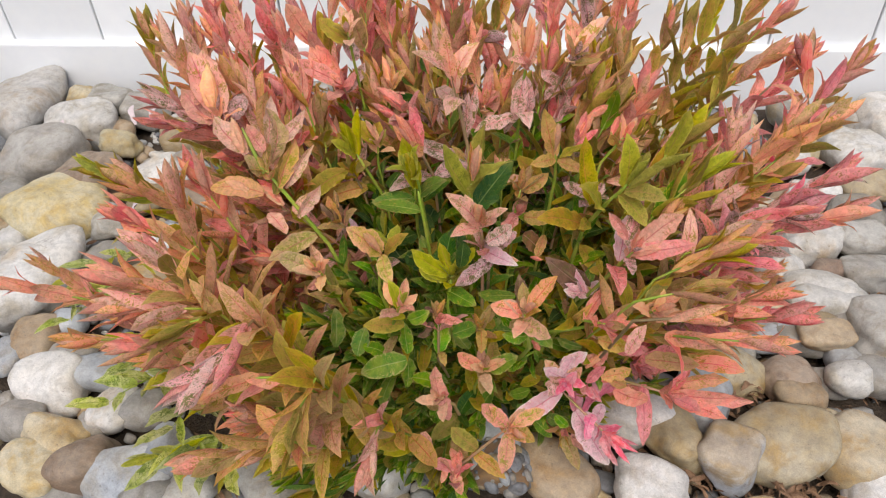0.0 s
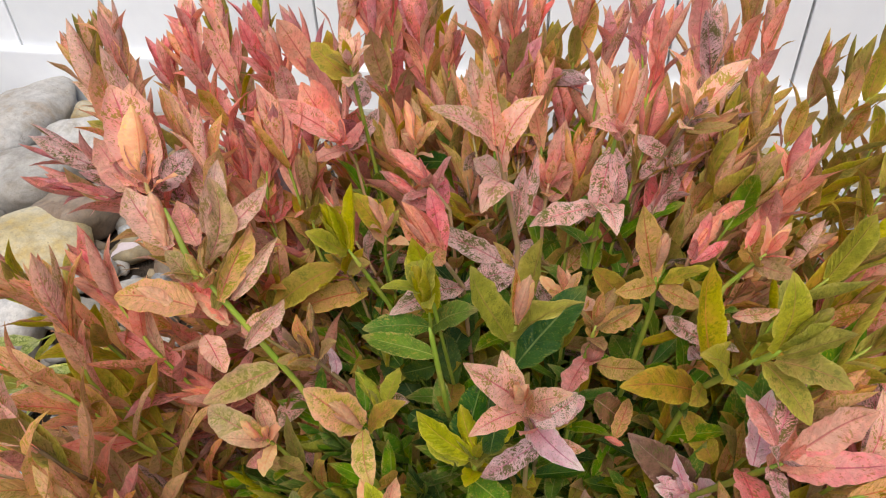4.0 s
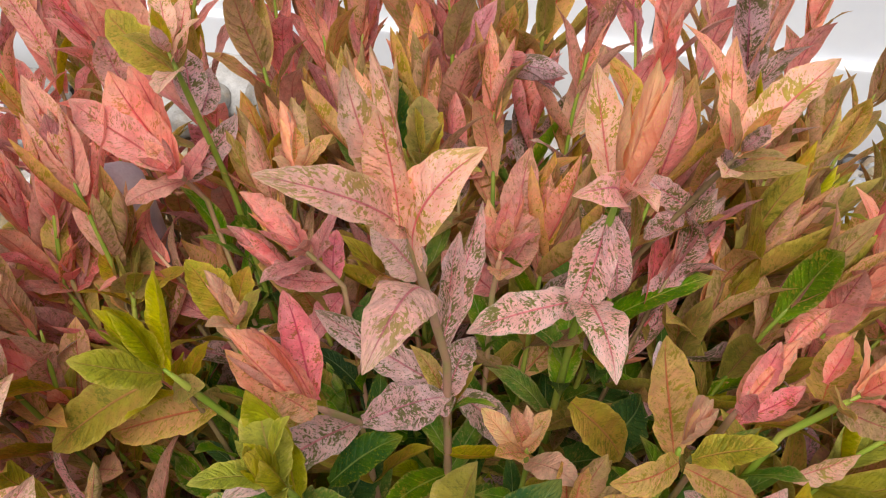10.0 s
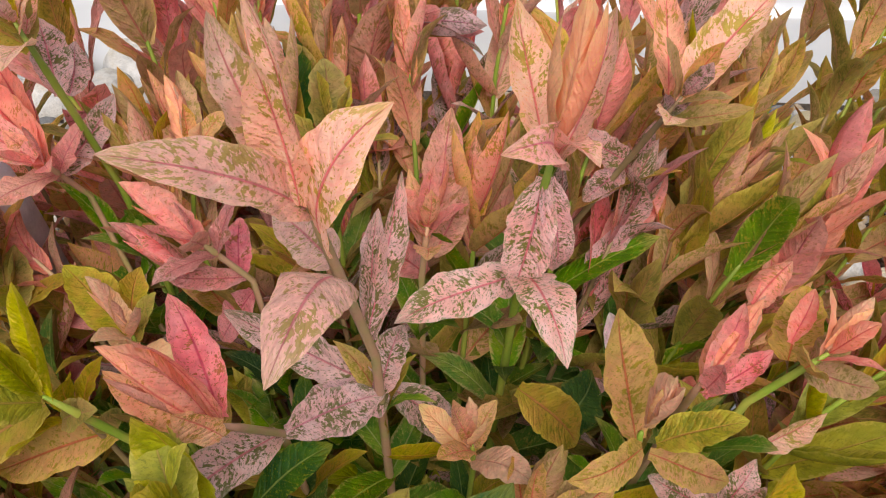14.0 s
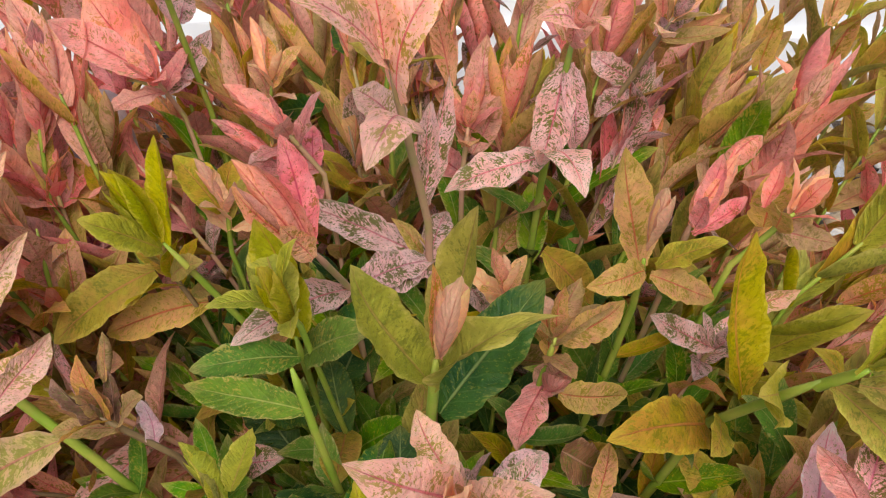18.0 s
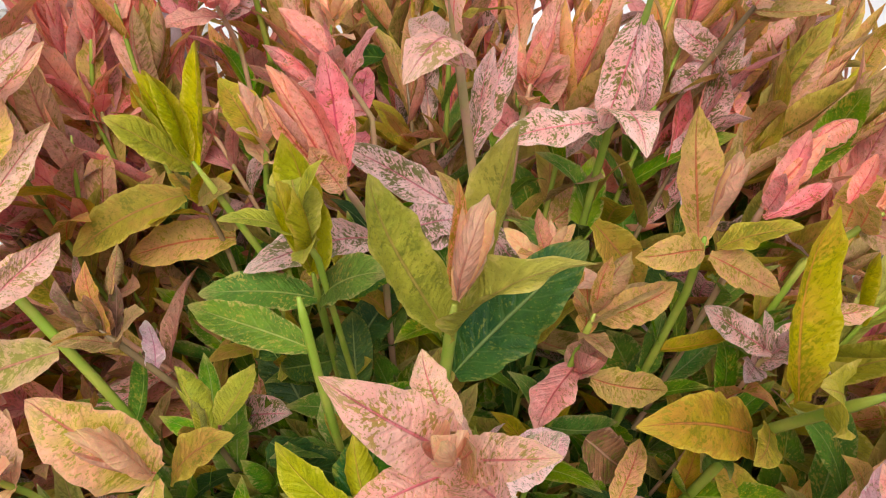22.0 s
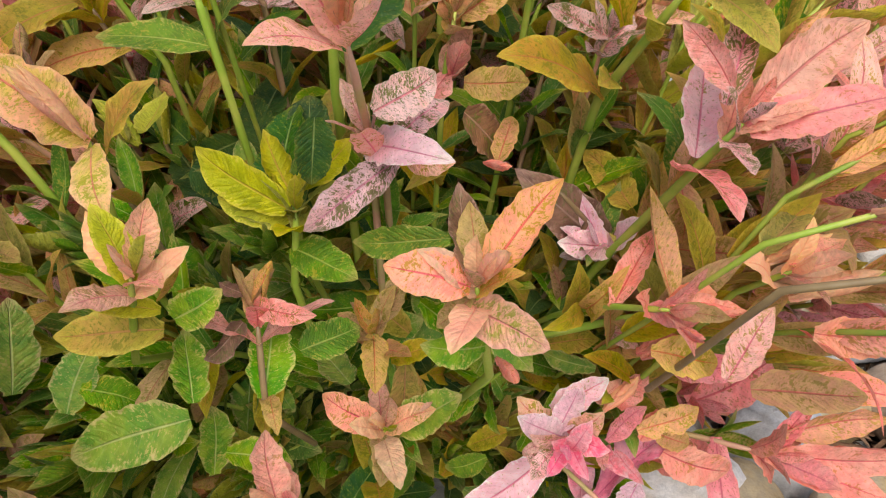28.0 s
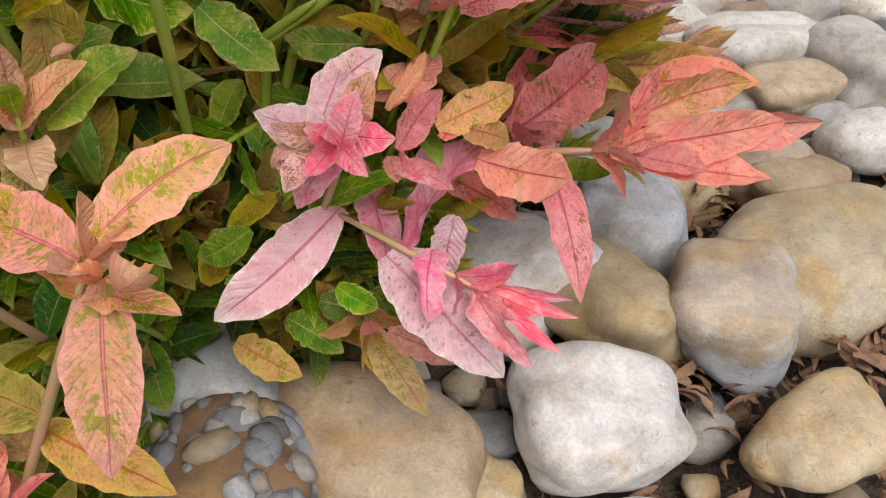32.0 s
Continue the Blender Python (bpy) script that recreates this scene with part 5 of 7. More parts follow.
leaf(s, "coral", 4, (.017, .563, .319), (.020, .550, .343), (0.17, 0.92, -0.35), 1.47)
s = stalk(.082, .579, .324, .084, .578, .330, "pink", .0014)
leaf(s, "speckled", 0, (.084, .578, .330), (.057, .584, .341), (-0.17, -0.44, 0.88), 1.35)
leaf(s, "bloom", 6, (.101, .603, .329), (.136, .625, .318), (-0.36, -0.72, 0.60), 1.35)
s = stalk(.073, .521, .275, .059, .516, .294, "brown", .0018)
leaf(s, "coral", 4, (.028, .518, .307), (.039, .513, .309), (0.32, 0.80, -0.51), 1.88)
leaf(s, "tawny", 0, (.034, .519, .307), (.041, .544, .312), (-0.07, -0.59, 0.81), 1.22)
leaf(s, "olive", 0, (.096, .538, .269), (.077, .566, .281), (-0.14, -0.44, 0.89), 1.58)
s = stalk(-.044, .505, .271, -.044, .503, .296, "green", .0022)
leaf(s, "lime", 5, (-.046, .503, .293), (-.072, .503, .303), (0.01, -0.68, 0.74), 1.34)
leaf(s, "lime", 4, (-.044, .503, .296), (-.039, .507, .310), (-0.32, 0.80, -0.51), 1.88)
leaf(s, "lime", 3, (-.041, .503, .294), (-.018, .506, .304), (0.17, -0.81, 0.56), 1.62)
leaf(s, "deep", 5, (-.049, .501, .303), (-.043, .534, .324), (-0.41, -0.44, 0.80), 1.32)
leaf(s, "deep", 5, (-.034, .504, .294), (-.040, .531, .319), (0.48, -0.36, 0.80), 1.34)
leaf(s, "deep", 3, (-.085, .519, .305), (-.059, .524, .285), (-0.06, -0.82, 0.57), 1.75)
leaf(s, "olive", 0, (-.038, .533, .307), (-.032, .575, .308), (0.14, -0.62, 0.77), 1.02)
s = stalk(.098, .531, .368, .104, .522, .388, "green", .0026, False, False)
leaf(s, "lime", 0, (.103, .523, .386), (.098, .524, .438), 14, 1.20)
leaf(s, "lime", 4, (.104, .521, .390), (.116, .512, .428), (0.40, 0.80, -0.40), 1.1)
leaf(s, "lime", 2, (.106, .521, .386), (.130, .512, .414), -15, 1.2)
leaf(s, "olive", 3, (.103, .521, .382), (.135, .505, .386), -10, 1.35)
leaf(s, "olive", 0, (.100, .527, .374), (.122, .500, .362), -5, 1.4)
s = stalk(-.015, .520, .315, -.016, .480, .376, "pink", .0024, True, False)
leaf(s, "bloom", 0, (-.016, .480, .376), (-.042, .462, .423), 14, 0.98)
leaf(s, "bloom", 2, (-.018, .484, .378), (-.029, .497, .394), 25, 1.9)
leaf(s, "bloom", 0, (-.015, .480, .376), (.006, .467, .404), -16, 1.12)
leaf(s, "bloom", 0, (-.017, .478, .374), (-.038, .447, .391), 10, 1.02)
leaf(s, "bloom", 9, (-.015, .478, .376), (-.003, .452, .404), -12, 0.66)
leaf(s, "peach", 4, (-.017, .474, .384), (-.020, .458, .416), (0.20, 0.85, -0.45), 0.95)
leaf(s, "peach", 2, (-.015, .475, .384), (-.012, .462, .408), -20, 1.6)
leaf(s, "lilac", 0, (-.015, .517, .316), (.016, .473, .338), 10, 0.95)
leaf(s, "speckled", 0, (-.011, .494, .344), (.010, .514, .348), (0.14, -0.87, 0.48), 1.83)
leaf(s, "deep", 5, (-.031, .496, .341), (-.034, .489, .318), (0.40, -0.58, 0.71), 1.34)
s = stalk(-.067, .524, .340, -.071, .524, .375, "green", .0024)
leaf(s, "green", 0, (-.069, .524, .353), (-.113, .533, .353), (0.27, -0.47, 0.84), 0.99)
s = stalk(-.208, .537, .381, -.224, .551, .419, "green", .0026, False)
leaf(s, "honey", 5, (-.212, .535, .380), (-.222, .537, .400), (0.63, -0.16, 0.76), 1.34)
leaf(s, "honey", 6, (-.196, .533, .368), (-.185, .565, .400), (0.78, -0.34, 0.53), 2.00)
leaf(s, "bloom", 2, (-.222, .541, .398), (-.249, .559, .425), (0.60, -0.43, 0.68), 2.00)
leaf(s, "peach", 4, (-.223, .541, .400), (-.233, .555, .427), (-0.89, 0.41, -0.18), 1.88)
leaf(s, "salmon", 2, (-.207, .546, .398), (-.225, .564, .414), (0.29, -0.70, 0.65), 2.00)
leaf(s, "bloom", 6, (-.204, .551, .403), (-.203, .587, .428), (0.66, -0.48, 0.58), 2.00)
leaf(s, "bloom", 6, (-.195, .553, .401), (-.175, .582, .418), (0.32, -0.50, 0.81), 2.00)
leaf(s, "bloom", 6, (-.179, .518, .347), (-.163, .545, .364), (0.73, -0.43, 0.53), 2.00)
leaf(s, "peach", 0, (-.209, .528, .366), (-.254, .524, .375), (0.53, -0.14, 0.84), 1.75)
leaf(s, "salmon", 4, (-.212, .524, .363), (-.240, .524, .380), (-0.74, 0.58, -0.35), 1.88)
s = stalk(-.256, .585, .382, -.259, .590, .408, "pink", .0024, False)
leaf(s, "bloom", 2, (-.260, .589, .406), (-.287, .624, .451), (0.62, -0.53, 0.58), 2.00)
leaf(s, "bloom", 2, (-.255, .592, .407), (-.277, .633, .449), (0.13, -0.80, 0.58), 2.00)
leaf(s, "salmon", 2, (-.265, .586, .400), (-.294, .602, .426), (0.27, -0.85, 0.45), 2.00)
leaf(s, "peach", 4, (-.260, .590, .408), (-.268, .610, .447), (-0.77, 0.63, -0.10), 1.50)
leaf(s, "speckled", 0, (-.253, .591, .400), (-.241, .619, .412), (0.53, -0.55, 0.64), 1.85)
s = stalk(-.138, .608, .309, -.147, .610, .332, "brown", .0018)
leaf(s, "olive", 0, (-.152, .607, .334), (-.190, .578, .319), (0.11, -0.22, 0.97), 1.57)
leaf(s, "tawny", 0, (-.134, .611, .311), (-.179, .598, .303), (0.28, -0.38, 0.88), 1.41)
leaf(s, "deep", 0, (-.113, .617, .306), (-.104, .638, .311), (-0.13, -0.39, 0.91), 1.86)
s = stalk(-.211, .648, .318, -.211, .650, .342, "pink", .0018)
leaf(s, "rose", 2, (-.210, .650, .334), (-.225, .683, .367), (0.30, -0.64, 0.71), 1.65)
leaf(s, "coral", 4, (-.212, .649, .334), (-.225, .669, .366), (-0.73, 0.64, -0.25), 1.68)
leaf(s, "tawny", 0, (-.212, .648, .326), (-.242, .662, .341), (0.45, -0.52, 0.72), 1.84)
s = stalk(-.178, .638, .328, -.179, .646, .344, "green", .0018)
leaf(s, "olive", 4, (-.180, .643, .339), (-.185, .662, .360), (-0.19, 0.92, -0.34), 1.88)
leaf(s, "olive", 2, (-.177, .643, .339), (-.178, .665, .355), (0.68, -0.46, 0.58), 1.84)
leaf(s, "olive", 2, (-.181, .643, .339), (-.195, .658, .353), (0.63, -0.32, 0.70), 1.90)
s = stalk(-.046, .492, .268, -.042, .497, .301, "green", .0022)
leaf(s, "lime", 0, (-.045, .497, .301), (-.078, .510, .321), (-0.05, -0.94, 0.33), 1.47)
leaf(s, "lime", 4, (-.042, .497, .306), (-.055, .515, .324), (-0.26, 0.95, -0.17), 1.53)
leaf(s, "lime", 2, (-.040, .497, .310), (-.022, .513, .322), (0.03, -0.71, 0.71), 1.83)
leaf(s, "lime", 4, (-.041, .497, .306), (-.035, .495, .323), (-0.37, 0.92, -0.13), 1.85)
leaf(s, "deep", 5, (-.039, .512, .309), (-.039, .539, .325), (-0.04, -0.79, 0.61), 1.34)
leaf(s, "green", 3, (-.046, .495, .284), (-.019, .480, .282), (0.24, -0.48, 0.84), 1.75)
s = stalk(-.009, .504, .314, -.015, .510, .326, "brown", .0022)
leaf(s, "speckled", 0, (-.005, .506, .316), (-.039, .487, .300), (0.11, -0.75, 0.65), 1.17)
leaf(s, "bloom", 0, (-.002, .507, .317), (.017, .497, .321), (0.02, -0.97, 0.23), 1.66)
leaf(s, "speckled", 0, (-.005, .509, .323), (.014, .528, .329), (-0.26, -0.57, 0.78), 1.86)
leaf(s, "plum", 0, (.021, .534, .320), (.039, .547, .290), (0.11, -0.63, 0.77), 1.62)
s = stalk(.029, .455, .256, .022, .441, .314, "green", .0024)
leaf(s, "salmon", 0, (0.020, 0.440, 0.315), (-0.006, 0.442, 0.324), (0.04, -0.59, 0.81), 1.81)
leaf(s, "plum", 2, (0.021, 0.440, 0.318), (0.018, 0.464, 0.337), (0.37, -0.65, 0.67), 1.58)
leaf(s, "peach", 2, (0.023, 0.441, 0.317), (0.048, 0.457, 0.343), (-0.09, -0.72, 0.69), 1.44)
leaf(s, "tawny", 2, (0.021, 0.440, 0.318), (0.021, 0.457, 0.335), (-0.12, -0.71, 0.70), 1.62)
leaf(s, "peach", 4, (0.023, 0.441, 0.316), (0.029, 0.433, 0.336), (-0.09, 0.97, -0.24), 1.61)
leaf(s, "blush", 3, (0.020, 0.442, 0.305), (0.044, 0.426, 0.303), (-0.21, -0.81, 0.55), 1.75)
leaf(s, "dapple", 5, (0.026, 0.445, 0.283), (0.004, 0.441, 0.287), (-0.05, -0.91, 0.42), 1.34)
leaf(s, "tawny", 0, (0.021, 0.442, 0.309), (0.010, 0.439, 0.298), (-0.24, -0.36, 0.90), 1.86)
leaf(s, "coral", 4, (0.030, 0.446, 0.276), (0.036, 0.432, 0.279), (0.02, 0.84, -0.54), 1.88)
leaf(s, "green", 0, (0.014, 0.450, 0.326), (-0.018, 0.466, 0.312), (0.05, -0.83, 0.56), 0.98)
s = stalk(.097, .523, .245, .079, .520, .264, "pink", .0020)
leaf(s, "plum", 0, (.088, .530, .248), (.043, .534, .294), 0, 1.25)
leaf(s, "lilac", 0, (.088, .523, .259), (.061, .519, .267), (-0.19, -0.74, 0.64), 1.60)
s = stalk(.084, .519, .259, .112, .491, .341, "green", .0030)
leaf(s, "coral", 2, (.112, .490, .344), (.152, .507, .369), (-0.22, -0.92, 0.32), 1.68)
leaf(s, "coral", 0, (.114, .489, .339), (.162, .491, .351), (-0.48, -0.45, 0.75), 1.21)
leaf(s, "lilac", 2, (.104, .503, .319), (.113, .533, .346), (0.08, -0.85, 0.53), 1.65)
leaf(s, "rose", 2, (.106, .492, .353), (.091, .507, .371), (-0.58, -0.77, 0.26), 1.56)
leaf(s, "rose", 0, (.099, .502, .314), (.097, .442, .338), -10, 0.95)
leaf(s, "speckled", 2, (.106, .494, .346), (.121, .523, .372), (-0.35, -0.79, 0.51), 1.23)
leaf(s, "tawny", 0, (.105, .514, .301), (.111, .509, .273), (-0.13, -0.71, 0.69), 1.73)
leaf(s, "tawny", 0, (.108, .513, .267), (.143, .517, .257), (-0.32, -0.68, 0.66), 1.43)
s = stalk(.079, .481, .265, .094, .466, .278, "green", .0020)
leaf(s, "coral", 4, (.093, .469, .278), (.122, .464, .279), (0.41, 0.91, -0.05), 1.57)
leaf(s, "coral", 2, (.093, .469, .279), (.114, .475, .277), (-0.27, -0.76, 0.59), 2.00)
leaf(s, "coral", 4, (.096, .460, .275), (.103, .451, .279), (0.34, 0.69, -0.64), 1.88)
leaf(s, "rose", 2, (.078, .482, .263), (.096, .503, .288), (-0.40, -0.55, 0.74), 1.25)
leaf(s, "bloom", 0, (.112, .445, .264), (.128, .459, .286), (-0.31, -0.60, 0.74), 1.44)
leaf(s, "tawny", 3, (.089, .461, .262), (.116, .462, .254), (-0.28, -0.57, 0.78), 1.74)
s = stalk(.125, .484, .269, .136, .471, .292, "green", .0020)
leaf(s, "peach", 4, (.130, .480, .287), (.156, .488, .296), (0.45, 0.88, -0.11), 1.49)
leaf(s, "peach", 4, (.137, .468, .281), (.170, .471, .291), (0.57, 0.78, -0.25), 1.31)
leaf(s, "salmon", 2, (.135, .472, .294), (.157, .481, .299), (-0.58, -0.29, 0.77), 1.65)
leaf(s, "olive", 0, (.129, .481, .292), (.153, .502, .301), (-0.55, -0.49, 0.68), 1.24)
leaf(s, "coral", 0, (.144, .457, .275), (.174, .453, .276), (-0.47, -0.77, 0.43), 1.78)
leaf(s, "tawny", 0, (.134, .464, .235), (.184, .465, .228), (-0.38, -0.40, 0.83), 1.20)
s = stalk(-.095, .449, .272, -.081, .439, .321, "green", .0022)
leaf(s, "peach", 4, (-.081, .439, .321), (-.096, .452, .335), (-0.61, 0.75, -0.25), 1.88)
leaf(s, "salmon", 2, (-.080, .439, .323), (-.075, .455, .338), (0.76, -0.52, 0.38), 2.00)
leaf(s, "olive", 0, (-.080, .446, .291), (-.115, .443, .292), (0.35, -0.48, 0.81), 1.52)
leaf(s, "dapple", 5, (-.075, .445, .297), (-.057, .445, .310), (0.35, -0.70, 0.62), 1.34)
leaf(s, "lime", 0, (-.078, .444, .302), (-.099, .438, .313), (0.36, -0.51, 0.78), 1.11)
leaf(s, "dapple", 5, (-.125, .445, .248), (-.121, .469, .260), (0.19, -0.54, 0.82), 1.34)
leaf(s, "dapple", 9, (-.079, .447, .251), (-.083, .469, .268), (0.66, -0.40, 0.63), 1.40)
leaf(s, "dapple", 5, (-.080, .443, .247), (-.120, .430, .243), (0.34, -0.52, 0.78), 1.16)
leaf(s, "dapple", 3, (-.145, .450, .253), (-.147, .473, .280), (0.79, -0.31, 0.54), 1.75)
leaf(s, "green", 3, (-.120, .451, .255), (-.100, .453, .242), (0.38, -0.34, 0.86), 1.75)
s = stalk(-.051, .440, .254, -.051, .453, .289, "brown", .0018)
leaf(s, "dapple", 5, (-.051, .442, .260), (-.051, .466, .277), (0.56, -0.50, 0.66), 1.34)
leaf(s, "rose", 0, (-.052, .455, .293), (-.029, .445, .298), (0.16, -0.81, 0.56), 1.21)
leaf(s, "tawny", 4, (-.052, .455, .294), (-.045, .464, .305), (-0.34, 0.90, -0.27), 1.88)
leaf(s, "plum", 8, (-.054, .456, .297), (-.063, .459, .300), (0.21, -0.69, 0.69), 2.00)
leaf(s, "plum", 8, (-.056, .453, .287), (-.070, .445, .278), (0.49, -0.72, 0.49), 2.00)
leaf(s, "tawny", 8, (-.049, .443, .260), (-.044, .426, .260), (-0.04, -0.60, 0.80), 1.67)
leaf(s, "green", 5, (-.039, .456, .269), (-.019, .471, .265), (0.07, -0.52, 0.85), 1.34)
s = stalk(-.012, .478, .230, -.015, .476, .256, "green", .0020)
leaf(s, "tawny", 4, (-.014, .476, .259), (-.024, .483, .266), (-0.21, 0.87, -0.45), 1.88)
leaf(s, "tawny", 2, (-.013, .476, .259), (-.004, .493, .273), (-0.31, -0.50, 0.81), 2.00)
leaf(s, "tawny", 0, (-.015, .476, .256), (-.014, .457, .243), (0.51, -0.51, 0.70), 1.86)
leaf(s, "olive", 0, (-.009, .479, .237), (.010, .482, .241), (-0.07, -0.27, 0.96), 1.86)
leaf(s, "dapple", 9, (-.026, .476, .226), (-.042, .495, .232), (0.37, -0.41, 0.84), 1.40)
leaf(s, "olive", 0, (-.003, .480, .235), (-.008, .465, .202), (0.35, -0.54, 0.77), 1.29)
leaf(s, "dapple", 3, (-.084, .455, .193), (-.086, .474, .215), (0.62, -0.33, 0.71), 1.75)
leaf(s, "dapple", 5, (-.079, .461, .200), (-.052, .463, .188), (0.21, -0.38, 0.90), 1.18)
s = stalk(-.041, .411, .119, .012, .392, .225, "pink", .0022)
leaf(s, "blush", 3, (.011, .392, .226), (-.012, .408, .233), (0.21, -0.62, 0.75), 1.69)
leaf(s, "blush", 3, (.016, .389, .233), (.042, .399, .242), (-0.04, -0.58, 0.81), 1.41)
leaf(s, "blush", 0, (.013, .392, .219), (.007, .368, .190), (-0.01, -0.56, 0.83), 1.34)
leaf(s, "peach", 4, (.016, .390, .220), (.025, .375, .236), (-0.05, 0.88, -0.48), 1.47)
leaf(s, "peach", 4, (.014, .391, .222), (.012, .380, .233), (-0.14, 0.92, -0.35), 1.36)
leaf(s, "salmon", 9, (.013, .391, .226), (.018, .398, .230), (0.45, -0.77, 0.44), 1.40)
leaf(s, "olive", 0, (-.016, .406, .167), (-.039, .420, .183), (-0.01, -0.78, 0.62), 1.86)
leaf(s, "tawny", 0, (-.019, .407, .163), (.011, .386, .152), (0.04, -0.63, 0.77), 1.23)
leaf(s, "tawny", 0, (-.026, .409, .150), (-.040, .431, .149), (0.11, -0.63, 0.77), 1.64)
s = stalk(-.021, .475, .171, -.011, .458, .220, "green", .0020)
leaf(s, "salmon", 0, (-.012, .458, .222), (-.037, .468, .228), (0.13, -0.88, 0.46), 1.86)
leaf(s, "tawny", 0, (-.015, .461, .214), (-.014, .442, .203), (0.62, -0.60, 0.50), 1.86)
leaf(s, "dapple", 5, (-.006, .460, .216), (.020, .467, .229), (-0.13, -0.41, 0.90), 1.34)
leaf(s, "peach", 4, (.003, .453, .237), (.008, .458, .237), (-0.19, 0.97, 0.14), 1.88)
leaf(s, "salmon", 4, (-.011, .457, .224), (-.017, .450, .236), (-0.39, 0.89, -0.25), 1.88)
s = stalk(-.039, .443, .185, -.050, .427, .214, "pink", .0022)
leaf(s, "coral", 2, (-.050, .426, .214), (-.055, .447, .235), (0.62, -0.56, 0.55), 2.00)
leaf(s, "coral", 0, (-.047, .431, .212), (-.042, .419, .192), (-0.02, -0.74, 0.67), 1.86)
leaf(s, "salmon", 0, (-.050, .427, .211), (-.068, .422, .214), (0.28, -0.24, 0.93), 1.86)
leaf(s, "salmon", 4, (-.050, .427, .214), (-.046, .417, .230), (-0.29, 0.93, -0.21), 1.67)
leaf(s, "coral", 3, (-.046, .433, .207), (-.055, .449, .213), (0.38, -0.65, 0.66), 1.75)
leaf(s, "salmon", 0, (-.066, .416, .177), (-.063, .400, .152), (0.34, -0.53, 0.78), 1.66)
s = stalk(-.037, .387, .134, -.035, .392, .146, "pink", .0020)
leaf(s, "coral", 0, (-.036, .395, .151), (-.058, .401, .154), (0.30, -0.43, 0.85), 1.86)
leaf(s, "coral", 3, (-.033, .393, .150), (-.041, .414, .156), (0.63, -0.35, 0.70), 1.75)
leaf(s, "salmon", 0, (-.034, .392, .146), (-.029, .379, .133), (-0.04, -0.54, 0.84), 1.86)
leaf(s, "rose", 8, (-.036, .398, .154), (-.032, .412, .155), (0.58, -0.62, 0.53), 2.00)
leaf(s, "coral", 3, (-.044, .395, .150), (-.048, .383, .145), (0.62, -0.51, 0.60), 1.75)
s = stalk(.073, .485, .184, .067, .471, .190, "pink", .0022)
leaf(s, "lilac", 3, (.062, .489, .191), (.087, .495, .206), (-0.03, -0.85, 0.52), 1.58)
leaf(s, "lilac", 0, (.067, .474, .189), (.045, .479, .200), (0.03, -0.62, 0.78), 1.86)
leaf(s, "speckled", 0, (.060, .467, .191), (.049, .456, .186), (-0.24, -0.56, 0.79), 1.86)
leaf(s, "magenta", 8, (.068, .468, .189), (.076, .470, .208), (-0.01, -0.78, 0.63), 1.94)
leaf(s, "magenta", 3, (.067, .480, .188), (.085, .466, .192), (-0.18, -0.90, 0.40), 1.60)
leaf(s, "peach", 4, (.087, .491, .186), (.102, .500, .201), (0.33, 0.91, -0.24), 1.88)
leaf(s, "rose", 2, (.088, .482, .176), (.106, .490, .191), (0.14, -0.92, 0.37), 2.00)
leaf(s, "rose", 0, (.085, .479, .176), (.085, .468, .173), (-0.06, -0.70, 0.71), 1.86)
leaf(s, "magenta", 6, (.092, .479, .173), (.101, .461, .171), (-0.25, -0.71, 0.65), 2.00)
leaf(s, "magenta", 8, (.088, .480, .174), (.095, .464, .173), (-0.41, -0.80, 0.44), 2.00)
leaf(s, "peach", 3, (.102, .484, .181), (.131, .492, .188), (-0.17, -0.85, 0.50), 1.44)
leaf(s, "magenta", 3, (.067, .469, .191), (.058, .464, .201), (-0.17, -0.79, 0.59), 1.75)
leaf(s, "lilac", 3, (.063, .475, .192), (.074, .493, .204), (-0.34, -0.63, 0.70), 1.61)
leaf(s, "rose", 3, (.094, .492, .187), (.108, .504, .197), (-0.32, -0.64, 0.69), 1.75)
leaf(s, "coral", 3, (.083, .495, .189), (.096, .502, .196), (-0.07, -0.83, 0.55), 1.75)
leaf(s, "bloom", 8, (.056, .469, .192), (.047, .469, .186), (-0.25, -0.31, 0.92), 2.00)
leaf(s, "speckled", 0, (.050, .469, .191), (.057, .463, .181), (-0.42, -0.78, 0.47), 1.86)
leaf(s, "rose", 2, (.103, .481, .178), (.120, .493, .186), (-0.29, -0.65, 0.70), 2.00)
leaf(s, "tawny", 0, (.110, .483, .181), (.127, .482, .171), (-0.20, -0.64, 0.74), 1.86)
leaf(s, "coral", 0, (.116, .482, .167), (.150, .481, .150), (-0.41, -0.79, 0.46), 1.86)
s = stalk(.067, .500, .139, .109, .455, .131, "pink", .0020)
leaf(s, "lilac", 0, (.069, .501, .141), (.017, .479, .114), (0.12, -0.79, 0.61), 1.22)
leaf(s, "magenta", 0, (.079, .509, .151), (.083, .482, .123), (-0.02, -0.67, 0.74), 1.32)
leaf(s, "magenta", 8, (.088, .478, .135), (.131, .495, .167), (-0.47, -0.24, 0.85), 1.34)
leaf(s, "lilac", 3, (.081, .479, .133), (.114, .438, .101), (0.12, -0.43, 0.89), 1.38)
leaf(s, "magenta", 8, (.097, .473, .137), (.089, .451, .124), (-0.20, -0.59, 0.78), 1.98)
leaf(s, "lilac", 0, (.107, .479, .146), (.102, .472, .123), (-0.36, -0.54, 0.76), 1.86)
leaf(s, "magenta", 6, (.108, .457, .132), (.141, .439, .125), (-0.31, -0.64, 0.70), 0.80)
leaf(s, "magenta", 6, (.108, .456, .132), (.133, .431, .117), (-0.13, -0.49, 0.86), 0.89)
